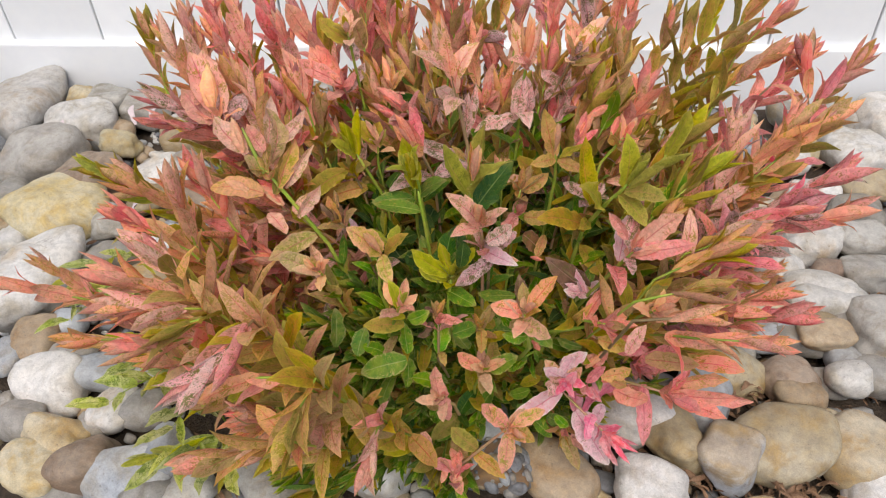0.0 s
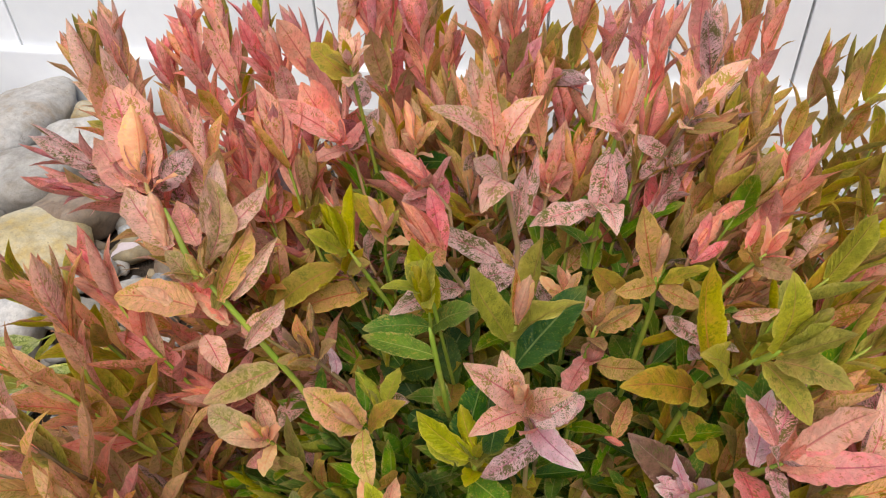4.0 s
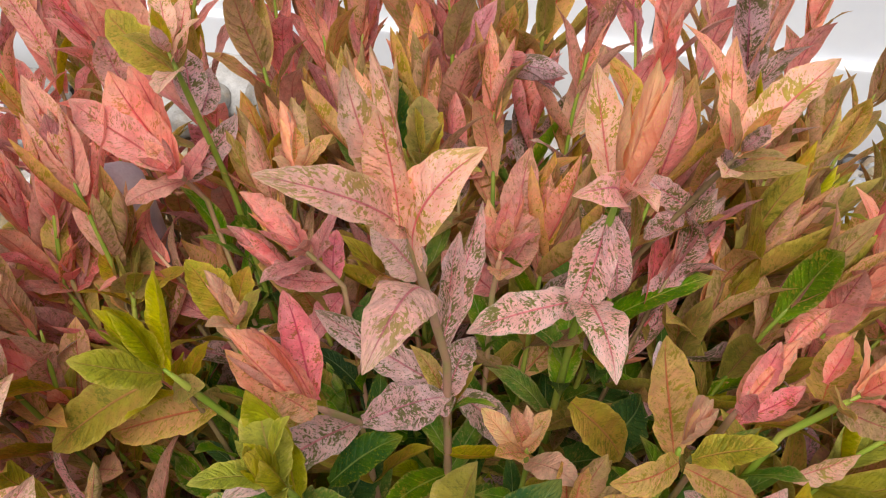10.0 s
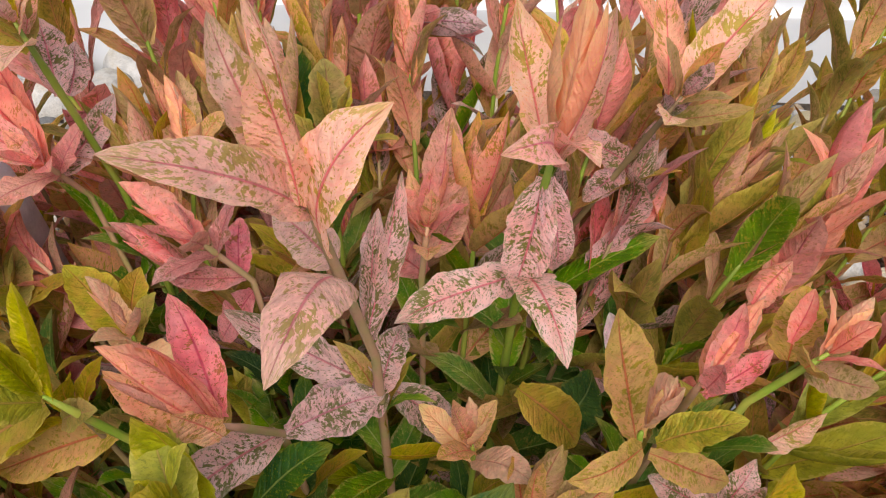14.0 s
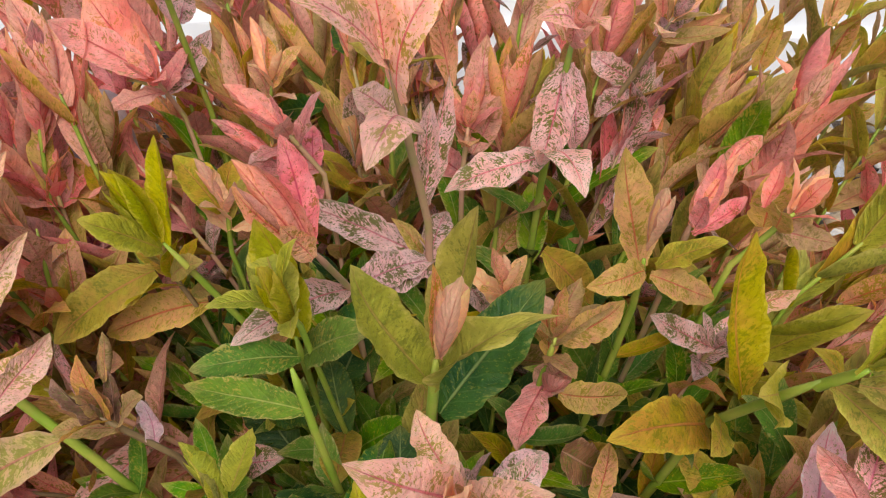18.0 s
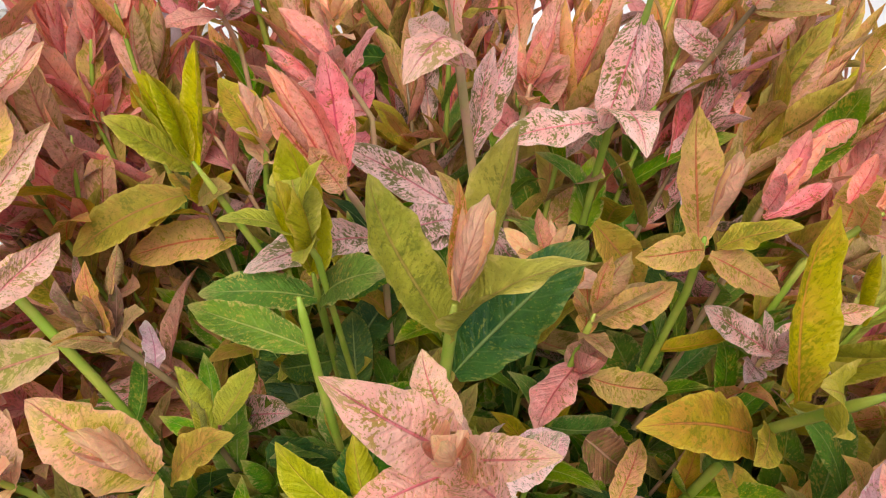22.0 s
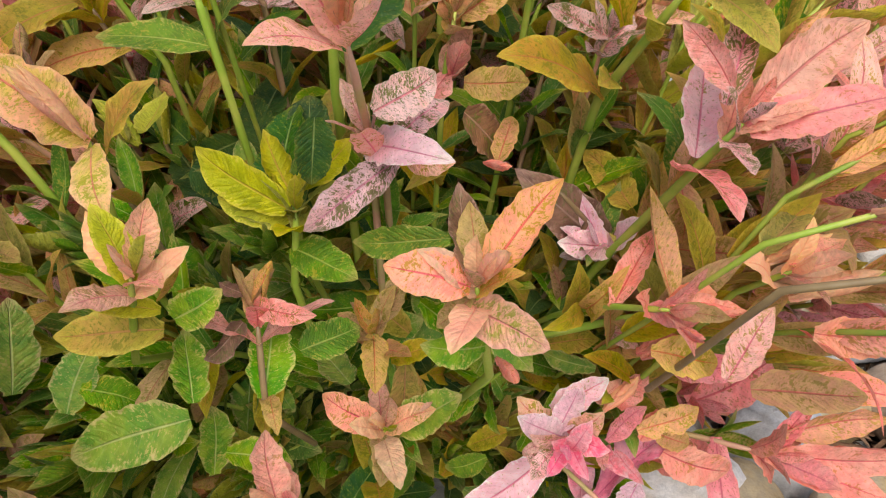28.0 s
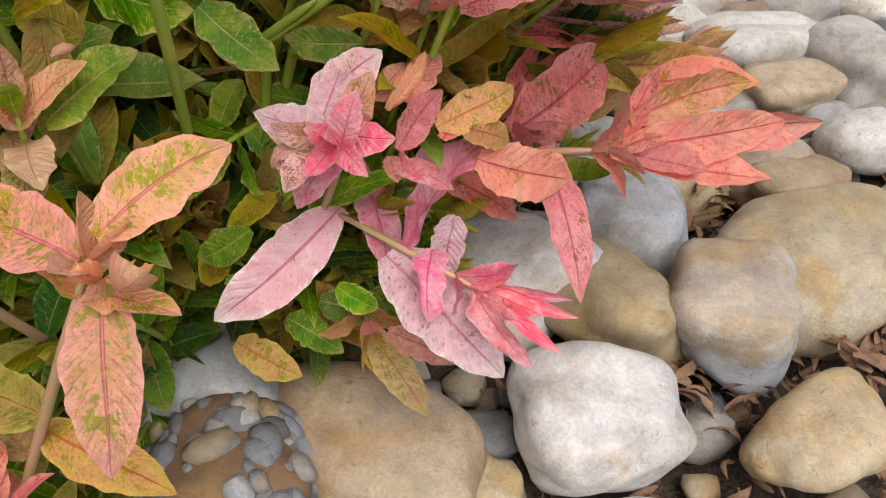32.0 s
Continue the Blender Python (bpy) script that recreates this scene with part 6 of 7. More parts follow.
leaf(s, "magenta", 8, (.107, .456, .132), (.121, .429, .115), (-0.62, -0.59, 0.52), 1.16)
leaf(s, "magenta", 6, (.109, .456, .132), (.141, .445, .126), (-0.30, -0.66, 0.69), 0.81)
leaf(s, "magenta", 4, (.108, .456, .132), (.131, .443, .125), (0.22, 0.74, -0.64), 1.2)
s = stalk(.108, .515, .148, .171, .486, .158, "pink", .0024)
leaf(s, "coral", 2, (.168, .486, .157), (.225, .466, .150), (-0.26, -0.27, 0.93), 1.34)
leaf(s, "coral", 0, (.173, .486, .159), (.235, .479, .163), (-0.45, -0.87, 0.22), 1.10)
leaf(s, "coral", 2, (.179, .486, .163), (.250, .477, .163), (-0.52, -0.83, 0.20), 0.99)
leaf(s, "peach", 2, (.177, .492, .167), (.227, .494, .173), (-0.40, -0.88, 0.27), 1.35)
leaf(s, "rose", 6, (.168, .487, .157), (.192, .499, .182), (-0.31, -0.74, 0.60), 1.59)
leaf(s, "rose", 0, (.148, .498, .156), (.146, .450, .119), (-0.10, -0.65, 0.76), 0.87)
leaf(s, "rose", 0, (.126, .500, .144), (.155, .499, .133), (-0.16, -0.35, 0.92), 1.86)
leaf(s, "coral", 2, (.174, .483, .158), (.199, .468, .155), (-0.28, -0.45, 0.85), 1.82)
leaf(s, "rose", 0, (.107, .511, .144), (.137, .496, .122), (-0.02, -0.51, 0.86), 1.27)
s = stalk(.123, .554, .140, .148, .531, .143, "green", .0022)
leaf(s, "rose", 0, (.145, .531, .141), (.194, .544, .164), (-0.11, -0.95, 0.30), 1.86)
leaf(s, "rose", 2, (.142, .540, .145), (.182, .563, .168), (-0.05, -0.93, 0.36), 1.37)
leaf(s, "tawny", 0, (.175, .544, .161), (.241, .535, .156), (-0.45, -0.82, 0.35), 1.07)
leaf(s, "salmon", 0, (.198, .529, .156), (.253, .523, .154), (-0.40, -0.39, 0.83), 1.15)
s = stalk(.053, .525, .199, .103, .504, .238, "green", .0030)
leaf(s, "coral", 4, (.098, .498, .218), (.130, .495, .229), (0.36, 0.90, -0.23), 1.68)
leaf(s, "rose", 0, (.111, .488, .220), (.140, .479, .228), (-0.29, -0.61, 0.73), 1.39)
leaf(s, "bloom", 0, (.086, .510, .220), (.115, .507, .221), (-0.19, -0.98, 0.08), 1.86)
leaf(s, "olive", 0, (.062, .519, .202), (.087, .518, .205), (-0.13, -0.53, 0.84), 1.81)
leaf(s, "coral", 4, (.100, .496, .217), (.116, .494, .233), (0.13, 0.99, 0.07), 1.80)
s = stalk(-.074, .561, .193, -.031, .545, .228, "green", .0024)
leaf(s, "green", 0, (-.034, .540, .208), (-.074, .552, .214), (0.29, -0.69, 0.66), 1.86)
leaf(s, "dapple", 5, (-.026, .529, .195), (.003, .534, .206), (0.16, -0.83, 0.54), 1.34)
leaf(s, "dapple", 3, (.002, .525, .225), (.033, .503, .223), (-0.04, -0.99, 0.15), 1.60)
leaf(s, "olive", 0, (-.003, .518, .211), (-.023, .538, .219), (0.01, -0.92, 0.40), 1.86)
leaf(s, "dapple", 5, (-.099, .554, .168), (-.069, .567, .172), (0.30, -0.77, 0.56), 1.34)
leaf(s, "olive", 0, (-.036, .548, .224), (-.008, .534, .222), (0.28, -0.62, 0.73), 1.86)
s = stalk(.050, .543, .159, .029, .525, .159, "green", .0018)
leaf(s, "dapple", 9, (.031, .526, .158), (.017, .518, .147), (0.35, -0.86, 0.38), 1.40)
leaf(s, "dapple", 3, (.039, .535, .160), (.048, .526, .146), (0.41, -0.49, 0.77), 1.75)
leaf(s, "dapple", 5, (.029, .532, .163), (.041, .546, .174), (-0.16, -0.69, 0.71), 1.34)
leaf(s, "deep", 5, (.013, .529, .152), (-.002, .545, .151), (-0.05, -0.91, 0.42), 1.34)
leaf(s, "dapple", 5, (-.005, .527, .162), (-.014, .519, .151), (0.52, -0.77, 0.38), 1.34)
leaf(s, "olive", 0, (.046, .512, .142), (.025, .512, .131), (-0.12, -0.27, 0.95), 1.86)
leaf(s, "green", 0, (.035, .499, .139), (.014, .500, .127), (0.12, -0.80, 0.59), 1.86)
leaf(s, "dapple", 5, (.062, .484, .117), (.076, .477, .108), (-0.36, -0.78, 0.51), 1.34)
leaf(s, "dapple", 9, (.023, .489, .126), (.042, .483, .114), (-0.11, -0.76, 0.64), 1.40)
s = stalk(-.073, .521, .166, -.065, .523, .183, "green", .0018)
leaf(s, "dapple", 3, (-.068, .522, .176), (-.082, .535, .187), (0.47, -0.60, 0.65), 1.75)
leaf(s, "dapple", 5, (-.070, .521, .168), (-.062, .512, .160), (0.13, -0.79, 0.60), 1.34)
leaf(s, "deep", 5, (-.087, .525, .165), (-.097, .542, .174), (0.68, -0.50, 0.54), 1.34)
leaf(s, "dapple", 5, (-.065, .490, .115), (-.057, .483, .095), (-0.11, -0.72, 0.68), 1.34)
leaf(s, "olive", 0, (-.082, .488, .124), (-.098, .480, .106), (0.16, -0.52, 0.84), 1.86)
leaf(s, "tawny", 5, (-.072, .492, .131), (-.061, .484, .117), (0.22, -0.66, 0.72), 1.34)
s = stalk(.072, .487, .097, .072, .479, .096, "brown", .0016)
leaf(s, "tawny", 0, (.072, .480, .096), (.088, .451, .069), (-0.30, -0.59, 0.75), 1.17)
leaf(s, "coral", 8, (.079, .476, .096), (.106, .465, .081), (-0.28, -0.69, 0.67), 1.65)
leaf(s, "green", 0, (.055, .495, .100), (.081, .489, .090), (-0.10, -0.65, 0.75), 1.86)
leaf(s, "tawny", 3, (.020, .491, .090), (.043, .479, .075), (0.01, -0.59, 0.81), 1.55)
leaf(s, "green", 0, (.041, .493, .096), (.061, .482, .081), (0.20, -0.34, 0.92), 1.86)
leaf(s, "olive", 0, (.012, .509, .107), (.024, .529, .116), (0.33, -0.77, 0.54), 1.86)
s = stalk(.052, .525, .200, .070, .514, .216, "green", .0024, False)
leaf(s, "dapple", 9, (.033, .522, .215), (.054, .505, .197), (0.04, -0.84, 0.54), 1.29)
leaf(s, "dapple", 0, (.082, .500, .206), (.058, .513, .206), (-0.13, -0.99, 0.10), 1.59)
leaf(s, "olive", 0, (.016, .551, .182), (.026, .575, .181), (-0.07, -0.76, 0.64), 1.42)
leaf(s, "dapple", 3, (.033, .546, .166), (.039, .561, .138), (-0.18, -0.81, 0.56), 1.03)
leaf(s, "green", 3, (.026, .552, .155), (.013, .577, .120), (0.19, -0.79, 0.58), 1.00)
leaf(s, "green", 0, (.044, .527, .134), (.066, .566, .122), (-0.05, -0.72, 0.69), 1.45)
leaf(s, "olive", 3, (.037, .513, .131), (.066, .545, .122), (0.04, -0.82, 0.57), 1.24)
leaf(s, "dapple", 3, (.049, .488, .160), (.055, .497, .171), (0.36, -0.80, 0.48), 1.75)
leaf(s, "bloom", 3, (.071, .485, .174), (.047, .499, .187), (-0.14, -0.86, 0.49), 1.51)
leaf(s, "green", 3, (.027, .552, .141), (.043, .578, .099), (0.09, -0.73, 0.68), 0.98)
leaf(s, "green", 0, (.008, .521, .148), (-.004, .565, .147), (0.10, -0.79, 0.61), 1.07)
leaf(s, "dapple", 3, (-.018, .528, .163), (-.006, .525, .148), (0.50, -0.39, 0.77), 1.75)
leaf(s, "olive", 0, (-.000, .577, .161), (.011, .612, .127), (-0.01, -0.88, 0.47), 1.04)
leaf(s, "green", 3, (.039, .570, .164), (.012, .619, .135), (0.13, -0.91, 0.40), 0.83)

# small young leaves in crossed pairs round the top of each of these shoots
rng = random.Random(17)
for sh, low, top, seen in list(TOPS):
    near = [m for m, b in seen if (b - top).length < 0.02 and m not in ("deep", "plum")]
    if not near:
        continue
    ax = (top - low).normalized()
    side = Matrix.Rotation(rng.uniform(0, 3), 3, ax) @ ax.orthogonal().normalized()
    for down, angle, size, shape in ((0.0, 0.3, 0.020, 2), (0.004, 0.75, 0.024, 0), (0.010, 1.1, 0.027, 3)):
        side = Matrix.Rotation(1.57, 3, ax) @ side
        for o in (side, -side):
            way = (ax * math.cos(angle) + o * math.sin(angle)) * size * rng.uniform(0.8, 1.15)
            p = top - ax * down
            leaf(sh, rng.choice(near), shape, tuple(p), tuple(p + way), tuple(ax * math.sin(angle) - o * math.cos(angle)), 1.35)

# ---- the outer shoots ----
rng = random.Random(21)
sprig(-.272, .625, .399, -.290, .648, .458, "salmon,peach,bloom", "peach,tawny,olive", .048, 0.22)
sprig(-.276, .620, .394, -.306, .636, .446, "salmon,peach,bloom", "peach,tawny,olive", .046, 0.22)
sprig(-.375, .735, .346, -.385, .753, .398, "peach,olive", "olive", .044, 0.20)
sprig(-.288, .788, .333, -.304, .812, .393, "coral,bloom,rose", "rose,olive", .048, 0.21)
sprig(-.287, .758, .329, -.315, .775, .383, "rose,salmon,coral", "rose,tawny", .046, 0.21)
sprig(-.271, .820, .337, -.276, .837, .387, "olive,lime", "olive", .045, 0.20)
sprig(-.234, .623, .337, -.258, .648, .398, "peach,salmon,bloom", "olive,bloom", .05, 0.24)
sprig(-.214, .593, .346, -.235, .620, .409, "peach,bloom", "peach,tawny,olive", .046, 0.22)
sprig(-.248, .605, .375, -.302, .601, .409, "rose,speckled", "rose,speckled", .046, 0.22)
sprig(-.257, .599, .370, -.300, .589, .395, "rose", "rose,tawny", .044, 0.21)
sprig(-.181, .752, .339, -.218, .776, .401, "coral,bloom,rose", "coral,bloom,rose", .05, 0.20)
sprig(-.190, .653, .350, -.201, .664, .393, "coral,bloom,rose", "rose,tawny", .046, 0.20)
sprig(-.149, .768, .353, -.167, .794, .414, "coral,bloom,rose", "tawny", .05, 0.21)
sprig(-.123, .793, .347, -.135, .816, .405, "rose,salmon,coral", "tawny,rose", .048, 0.21)
sprig(-.262, .469, .349, -.301, .467, .382, "peach,coral", "peach,tawny,olive", .046, 0.20)
sprig(-.280, .524, .338, -.318, .525, .375, "peach,salmon", "peach,tawny,olive", .046, 0.22)
sprig(-.299, .533, .350, -.346, .528, .382, "lime,olive", "olive,peach", .044, 0.22)
sprig(-.268, .493, .332, -.276, .504, .375, "salmon,peach", "peach,tawny,olive", .05, 0.21)
sprig(-.244, .523, .332, -.263, .530, .372, "rose,salmon,coral", "rose,tawny", .046, 0.22)
sprig(-.239, .420, .336, -.286, .414, .367, "salmon,coral,bloom", "peach,tawny,olive", .048, 0.21)
sprig(-.235, .411, .340, -.279, .394, .357, "salmon,bloom,coral", "peach,olive", .046, 0.21)
sprig(-.244, .433, .337, -.267, .433, .370, "salmon,bloom,coral", "peach,tawny,olive", .048, 0.20)
sprig(-.221, .409, .337, -.247, .387, .345, "olive,tawny", "olive,peach", .044, 0.20)
sprig(-.236, .395, .323, -.271, .376, .336, "salmon,bloom,coral", "peach,tawny,olive", .044, 0.20)
sprig(-.179, .375, .368, -.202, .337, .359, "rose,speckled", "peach,tawny,olive", .05, 0.17)
sprig(-.152, .356, .328, -.192, .339, .345, "salmon,coral", "peach,tawny,olive", .046, 0.20)
sprig(-.130, .344, .342, -.144, .307, .332, "tawny,olive", "olive,tawny", .046, 0.18)
sprig(-.162, .330, .285, -.199, .307, .295, "salmon,tawny", "peach,tawny,olive", .046, 0.20)
sprig(-.321, .434, .273, -.351, .418, .288, "peach,bloom", "olive,peach", .038, 0.21)
sprig(-.387, .493, .257, -.438, .483, .283, "coral,salmon", "peach,salmon", .040, 0.22)
sprig(-.388, .503, .253, -.422, .503, .289, "peach,bloom", "olive,peach", .036, 0.21)
sprig(-.090, .358, .277, -.094, .327, .272, "coral,bloom,rose", "tawny,olive", .040, 0.18)
sprig(.046, .801, .333, .056, .830, .395, "coral", "tawny", .05, 0.22)
sprig(.071, .741, .322, .077, .758, .371, "salmon,tawny", "tawny,olive", .046, 0.21)
sprig(.142, .873, .310, .153, .906, .376, "salmon,tawny,coral", "tawny,tawny", .05, 0.21)
sprig(.175, .846, .305, .191, .866, .356, "coral,tawny", "tawny", .046, 0.20)
sprig(.194, .817, .300, .209, .845, .360, "peach,olive", "olive,tawny", .048, 0.24)
sprig(.212, .834, .287, .245, .887, .372, "olive,lime", "olive,tawny", .05, 0.25)
sprig(.254, .866, .317, .291, .893, .373, "olive,tawny", "olive", .05, 0.22)
sprig(.288, .896, .316, .322, .905, .351, "coral,tawny", "tawny", .046, 0.20)
sprig(.249, .804, .309, .292, .815, .345, "peach,salmon", "tawny,olive", .05, 0.21)
sprig(.276, .793, .293, .330, .817, .342, "rose,salmon,coral", "rose", .05, 0.22)
sprig(.346, .769, .286, .333, .798, .350, "rose,salmon,coral", "rose,magenta", .045, 0.21)
sprig(.328, .771, .291, .385, .801, .347, "rose,salmon,coral", "rose,tawny", .048, 0.22)
sprig(.235, .639, .306, .275, .661, .356, "peach,salmon", "olive,peach", .05, 0.24)
sprig(.248, .640, .306, .311, .667, .357, "peach,salmon", "tawny,olive", .05, 0.24)
sprig(.209, .610, .308, .219, .631, .359, "speckled,bloom", "olive,speckled", .05, 0.20)
sprig(.244, .587, .307, .297, .596, .340, "rose,magenta", "rose,speckled", .052, 0.23)
sprig(.218, .552, .301, .296, .559, .329, "rose,salmon,coral", "rose,speckled", .05, 0.24)
sprig(.213, .563, .315, .255, .557, .332, "rose,speckled", "rose,tawny", .048, 0.22)
sprig(.103, .736, .313, .105, .757, .366, "olive,tawny", "olive", .048, 0.23)
sprig(.120, .668, .325, .136, .684, .371, "salmon,coral", "tawny,olive", .048, 0.22)
sprig(.136, .629, .309, .174, .643, .350, "olive,lime", "olive,lime", .05, 0.24)
sprig(.133, .486, .314, .177, .490, .343, "olive,peach", "olive,lime", .044, 0.22)
sprig(.139, .560, .321, .177, .572, .359, "olive,lime", "olive,green", .05, 0.23)
sprig(.111, .450, .323, .159, .448, .343, "peach,tawny", "olive,tawny", .044, 0.21)
sprig(.107, .426, .326, .144, .417, .341, "salmon,peach,bloom", "olive,tawny", .042, 0.21)
sprig(.196, .495, .271, .230, .492, .293, "salmon,tawny,coral", "tawny", .044, 0.21)
sprig(.219, .490, .262, .246, .481, .278, "rose", "rose,tawny", .042, 0.20)
sprig(.161, .435, .298, .204, .423, .309, "coral,salmon", "tawny", .044, 0.21)
sprig(.161, .510, .323, .197, .507, .345, "salmon,bloom,tawny", "tawny,tawny", .046, 0.22)
sprig(.117, .536, .297, .139, .538, .327, "peach,tawny", "olive,tawny", .046, 0.22)
sprig(-.326, .798, .341, -.333, .813, .387, "coral,bloom,rose", "rose", .05, 0.21)
sprig(-.336, .776, .320, -.347, .791, .367, "rose,salmon,coral", "rose,tawny", .044, 0.20)
sprig(-.316, .848, .333, -.326, .856, .372, "olive", "olive,tawny", .048, 0.20)
sprig(-.253, .785, .357, -.262, .793, .396, "coral,bloom,rose", "rose,tawny", .05, 0.20)
sprig(-.230, .769, .350, -.244, .778, .391, "coral,bloom,rose", "tawny", .045, 0.20)
sprig(-.153, .800, .367, -.159, .816, .413, "coral,bloom,rose", "tawny,rose", .055, 0.21)
sprig(-.113, .814, .344, -.112, .823, .381, "rose,salmon,coral", "tawny", .046, 0.19)
sprig(-.066, .784, .391, -.080, .793, .431, "rose,salmon", "rose,tawny", .052, 0.20)
sprig(-.056, .785, .390, -.059, .791, .425, "coral,salmon", "rose,tawny", .05, 0.20)
sprig(-.054, .791, .381, -.024, .778, .390, "rose,speckled", "rose,tawny", .042, 0.18)
sprig(.009, .791, .354, .014, .806, .398, "salmon,rose", "tawny,speckled", .05, 0.22)
sprig(.058, .948, .289, .049, .974, .346, "coral,bloom,rose", "rose", .06, 0.19)
sprig(.103, .936, .311, .102, .967, .371, "salmon,tawny,coral", "tawny,tawny", .06, 0.22)
sprig(.142, .941, .308, .146, .967, .363, "coral,tawny", "tawny", .055, 0.21)
sprig(.093, .778, .353, .092, .799, .403, "speckled,salmon", "tawny,speckled", .05, 0.22)
sprig(-.012, .848, .359, -.008, .863, .402, "tawny,salmon", "tawny,olive", .052, 0.22)
sprig(-.125, .849, .353, -.135, .862, .398, "tawny,olive", "olive,tawny", .05, 0.22)
sprig(-.197, .781, .384, -.186, .794, .424, "bloom,rose", "speckled,olive", .045, 0.19)
sprig(-.047, .825, .342, -.046, .849, .395, "salmon,coral", "tawny", .046, 0.22)
sprig(-.036, .813, .327, -.030, .834, .376, "tawny,olive", "tawny", .044, 0.22)
sprig(-.146, .823, .331, -.150, .838, .376, "rose,tawny", "tawny,rose", .046, 0.22)
sprig(-.214, .647, .338, -.212, .662, .381, "coral,salmon", "tawny,rose", .046, 0.19)
sprig(-.219, .649, .327, -.229, .659, .367, "salmon,coral", "rose,tawny", .046, 0.19)
sprig(-.185, .645, .330, -.182, .652, .365, "olive,tawny", "olive", .040, 0.19)
sprig(-.210, .616, .320, -.219, .622, .357, "coral,peach", "tawny", .044, 0.19)
sprig(-.201, .604, .320, -.198, .609, .354, "coral,salmon", "peach,tawny,olive", .042, 0.18)
sprig(.123, .749, .317, .127, .770, .367, "peach,tawny", "olive,tawny", .045, 0.22)
sprig(.115, .744, .285, .124, .774, .342, "olive,tawny", "olive,speckled", .045, 0.24)

# ---- small things on the ground ----
rng = random.Random(31)
# pale pebbles set in the conglomerate
conglomerate = next(o for o in scene.objects if o.name.startswith("stone") and o.data.materials[0] == STONE["matrix"])
big = conglomerate.data.vertices
bits = [pebble_mesh("pebble", 0.013, 0.009, 0.008, 10, 500 + k, m, 2) for k, m in enumerate(("blue", "slate", "slate", "grey", "tan"))]
for k in range(190):
    v = big[rng.randrange(len(big))]
    if v.co.z < -0.002:
        continue
    ob = new("pebble", rng.choice(bits))
    ob.parent = conglomerate
    ob.matrix_local = Matrix.LocRotScale(v.co * 0.985, (v.normal.to_track_quat("Z", "Y") @ Euler((0, 0, rng.uniform(0, 6))).to_quaternion()), Vector([rng.choice((0.4, 0.5, 0.6, 0.8, 1.1, 1.5))] * 3))

# dry leaf litter and straw in the gaps
vs, fs, k = [], [], 0
for i in range(1500):
    x, y = rng.choice(((rng.uniform(0.14, 0.52), rng.uniform(0.36, 0.80)), (rng.uniform(-0.9, 0.9), rng.uniform(0.1, 1.28))))
    if i < 170:
        # drifts of litter between the large stones
        cx, cy = ((0.241, 0.490), (0.327, 0.492), (0.30, 0.60))[i % 3]
        x, y = rng.gauss(cx, 0.022), rng.gauss(cy, 0.018)
    v, f, _ = BLADES[rng.choice((8, 7, 3, 8))]
    p = Vector((x, y, GROUND + rng.uniform(0.004, 0.030 if i >= 170 else 0.045)))
    w = rng.uniform(0, 6.28)
    m = np.array(leaf_matrix(p, p + Vector((math.cos(w), math.sin(w), rng.uniform(-0.1, 0.5))) * rng.uniform(0.010, 0.026), (rng.uniform(-1, 1), rng.uniform(-1, 1), 0.6), rng.uniform(0.5, 1.2)))
    vs.append(v @ m[:3, :3].T + m[:3, 3])
    fs += [tuple(q + k for q in face) for face in f]
    k += len(v)
tagged(new("leaf_litter", raw_mesh("leaf_litter", np.concatenate(vs), fs, [DRY])), "curled brown dead leaves between the stones", "leaf litter", kind="stuff")
vs, fs, k = [], [], 0
for i in range(700):
    x, y = rng.uniform(-0.95, 0.9), rng.uniform(0.1, 1.28)
    w, q = rng.uniform(0, 6.28), rng.uniform(0.015, 0.05)
    p = Vector((x, y, GROUND + rng.uniform(0.006, 0.02)))
    d = Vector((math.cos(w), math.sin(w), rng.uniform(-0.15, 0.25))) * q
    v, f = tube([p, p + d * 0.5 + Vector((0, 0, q * rng.uniform(-0.1, 0.15))), p + d], 0.0007, 0.0004, 4)
    vs.append(v)
    fs += [tuple(a + k for a in face) for face in f]
    k += len(v)
tagged(new("straw", raw_mesh("straw", np.concatenate(vs), fs, [STRAW])), "dry straw and pine needles between the stones", "straw", kind="stuff")


def petal(x, y, z, turn, size, lift=0.4):
    v, f, uv = BLADES[8]
    ob = new("petal", raw_mesh("petal", v, f, [LAVENDER], CORNERS[8]))
    p = Vector((x, y, z))
    ob.matrix_world = leaf_matrix(p, p + Vector((math.cos(turn), math.sin(turn), lift)).normalized() * size, (0, -0.5, 1), 1.0)
    return tagged(ob, "faded lilac petal curled on the stones", "petal", "faded petals on the stones")


petal(-0.655, 1.135, 0.035, 1.9, 0.045)
petal(-0.630, 1.140, 0.035, 1.4, 0.035)
petal(-0.745, 1.075, 0.040, 2.2, 0.050)
petal(-0.560, 0.880, 0.050, 0.3, 0.050)
petal(-0.335, 0.555, 0.050, 1.2, 0.050)
petal(-0.350, 0.575, 0.050, 0.6, 0.042)

# a rounded stake that stands in the shrub
path = [Vector((-0.222, 0.735, GROUND - 0.02)), Vector((-0.212, 0.71, 0.2)), Vector((-0.206, 0.695, 0.34))]
v, f = tube(path + [path[-1] + Vector((0, -0.003, 0.02)), path[-1] + Vector((0, -0.004, 0.03))], 0.016, 0.016, 14)
v[-14:] = (v[-14:] - v[-14:].mean(0)) * 0.45 + v[-14:].mean(0)
tagged(new("garden_stake", raw_mesh("garden_stake", v, f, [LAVENDER])), "pale pinkish grey rounded stake standing in the shrub", "stake")


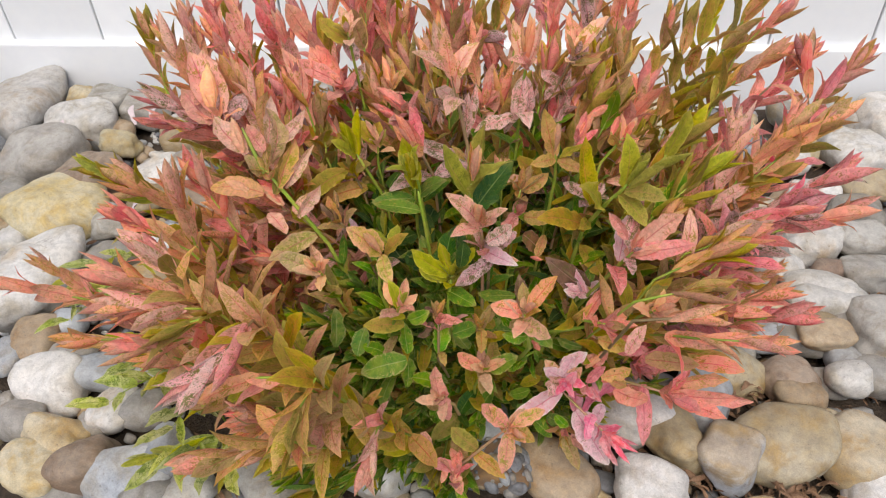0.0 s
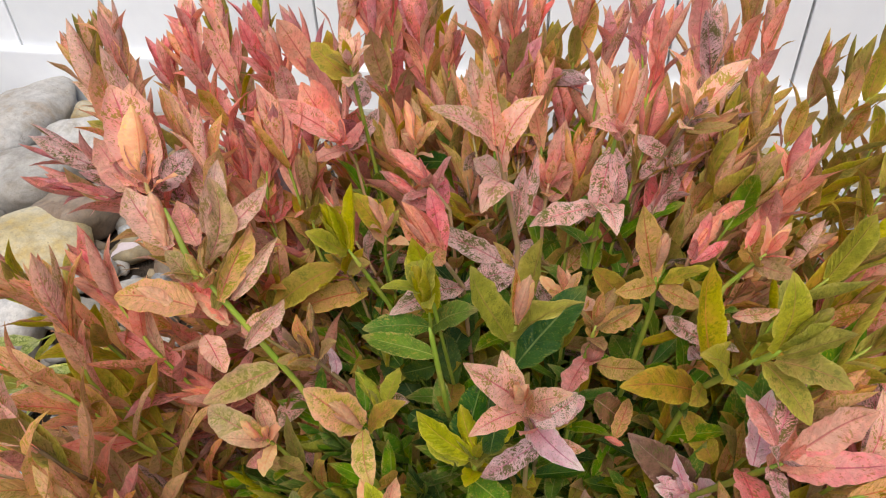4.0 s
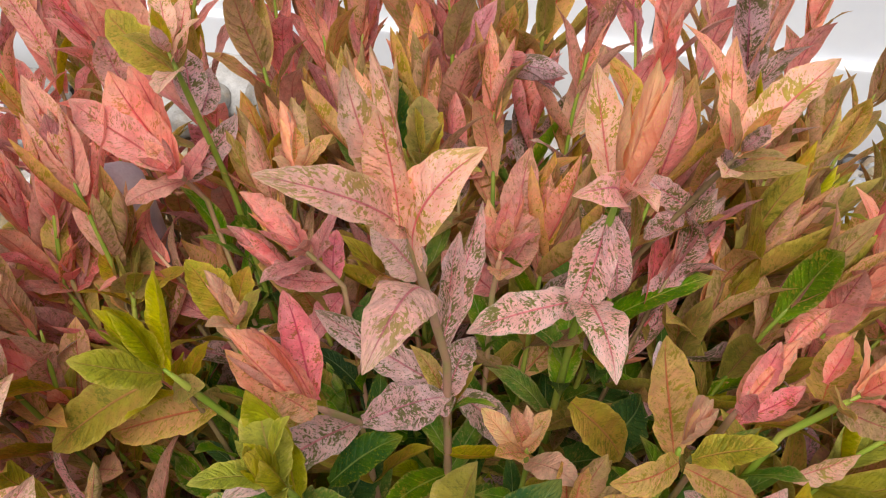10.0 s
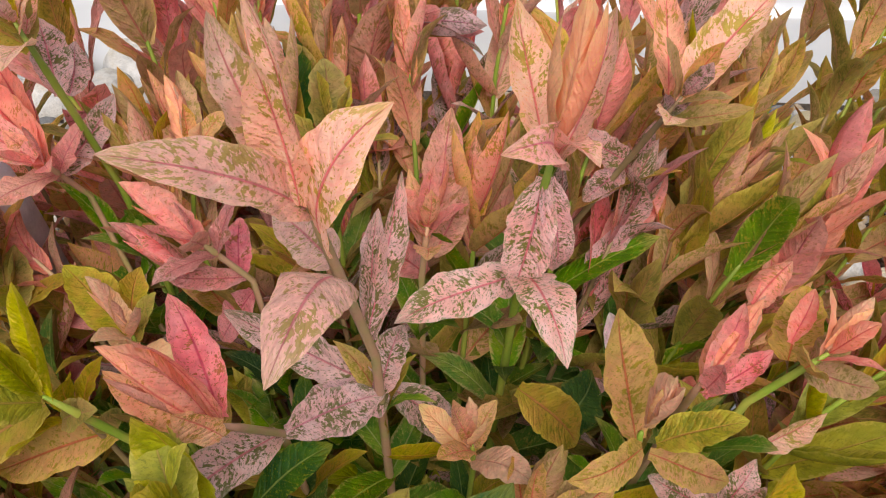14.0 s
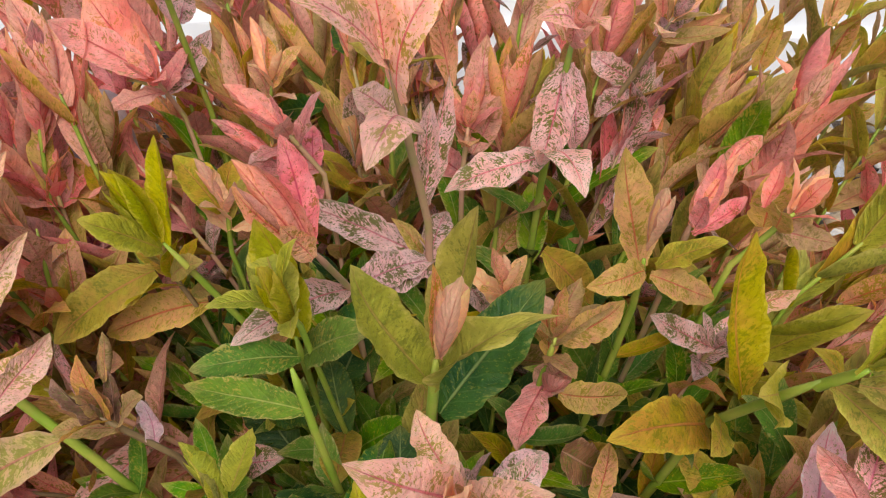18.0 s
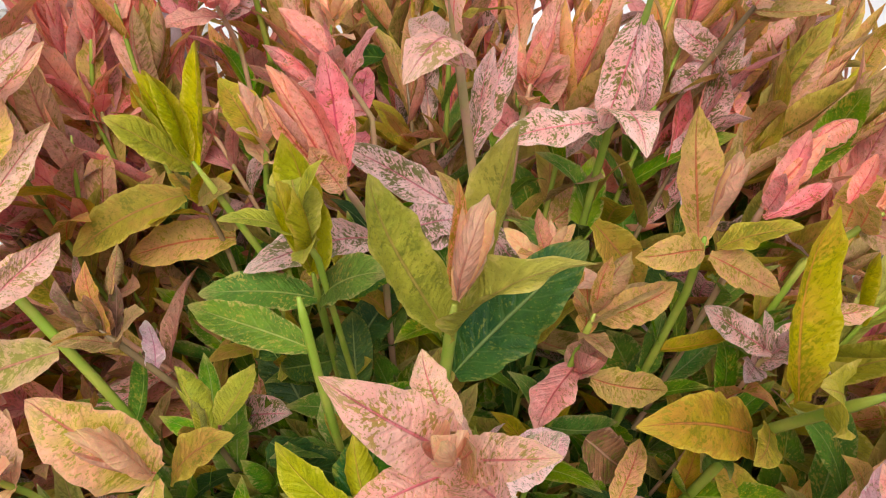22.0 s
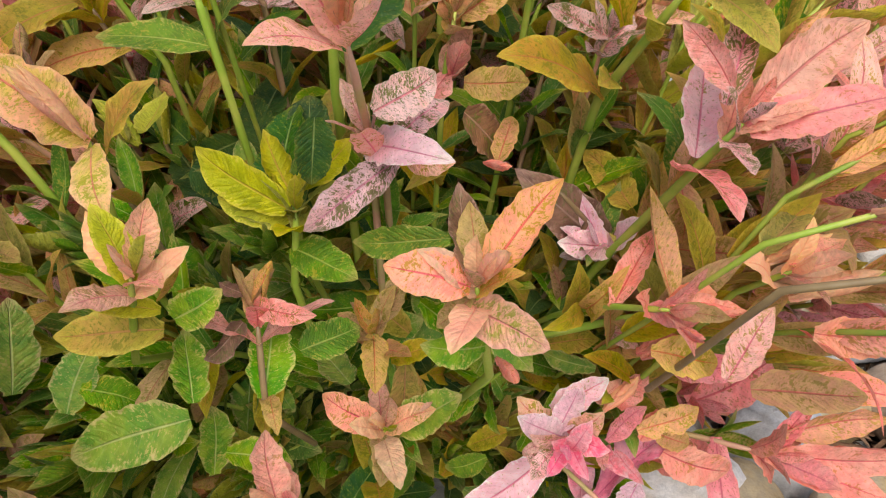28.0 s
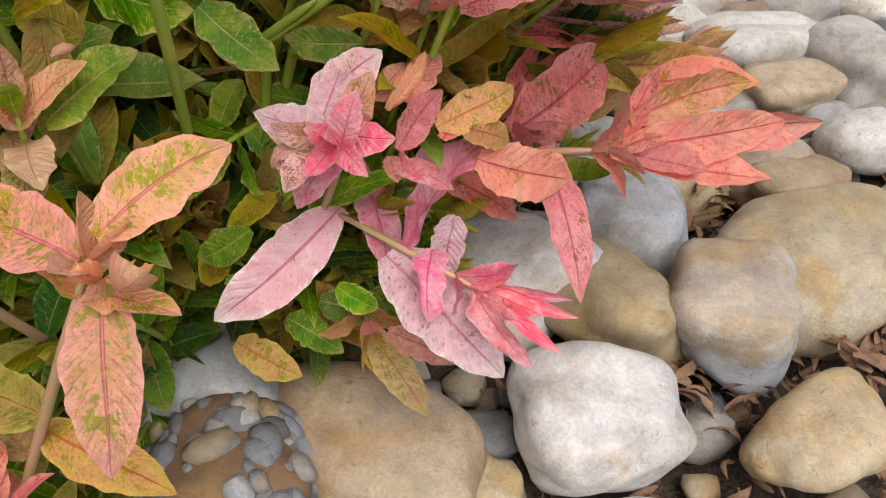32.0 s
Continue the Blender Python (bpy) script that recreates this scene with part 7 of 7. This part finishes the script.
def weed(x, y, x2, y2, top, leaves, size):
    """A low mottled sprig that grows between the stones."""
    size, top = size * 1.35, top + 0.035
    base = new("weed")
    base.location = (x, y, GROUND)
    a, b = Vector((0, 0, 0)), Vector((x2 - x, y2 - y, top - GROUND))
    path = [a.lerp(b, s) + Vector((0, 0, 0.35 * top * math.sin(math.pi * s))) for s in [i / 8 for i in range(9)]]
    v, f = tube(path, 0.0014, 0.0007, 6)
    st = new("stem", raw_mesh("stem", v, f, [STEM["green"]]))
    st.parent = base
    for i in range(leaves):
        s = 0.3 + 0.7 * i / (leaves - 1)
        p = path[min(8, int(s * 8))]
        w = math.atan2(b.y, b.x) + (0.9 if i % 2 else -0.9) * (1.1 - 0.6 * s) + rng.uniform(-0.3, 0.3)
        way = Vector((math.cos(w), math.sin(w), rng.uniform(0.0, 0.5))).normalized() * size * rng.uniform(0.7, 1.2)
        ob = new("leaf", blade_mesh(rng.choice((0, 6, 8, 3)), rng.choice(("mottled", "mottled", "mottled", "lime"))))
        ob.parent = base
        ob.matrix_local = leaf_matrix(p, p + way, (rng.uniform(-0.4, 0.4), -0.4, 1), rng.uniform(0.8, 1.1))
    return tagged(base, "small cream and green mottled sprig among the stones", "weed", "mottled sprigs beside the shrub")


weed(-0.407, 0.631, -0.436, 0.571, 0.07, 9, 0.03)
weed(-0.409, 0.660, -0.422, 0.545, 0.05, 8, 0.032)
weed(-0.349, 0.614, -0.426, 0.493, 0.06, 9, 0.036)
weed(-0.324, 0.580, -0.344, 0.464, 0.06, 9, 0.036)
weed(-0.329, 0.545, -0.345, 0.510, 0.09, 9, 0.032)
weed(-0.300, 0.514, -0.314, 0.430, 0.06, 8, 0.036)
weed(-0.283, 0.476, -0.356, 0.427, 0.05, 7, 0.036)
weed(-0.373, 0.672, -0.448, 0.617, 0.1, 9, 0.034)
weed(-0.393, 0.712, -0.476, 0.606, 0.11, 10, 0.034)
weed(-0.466, 0.813, -0.512, 0.633, 0.1, 10, 0.032)
weed(-0.472, 0.753, -0.517, 0.603, 0.07, 9, 0.03)
weed(-0.290, 0.531, -0.264, 0.414, 0.07, 8, 0.034)
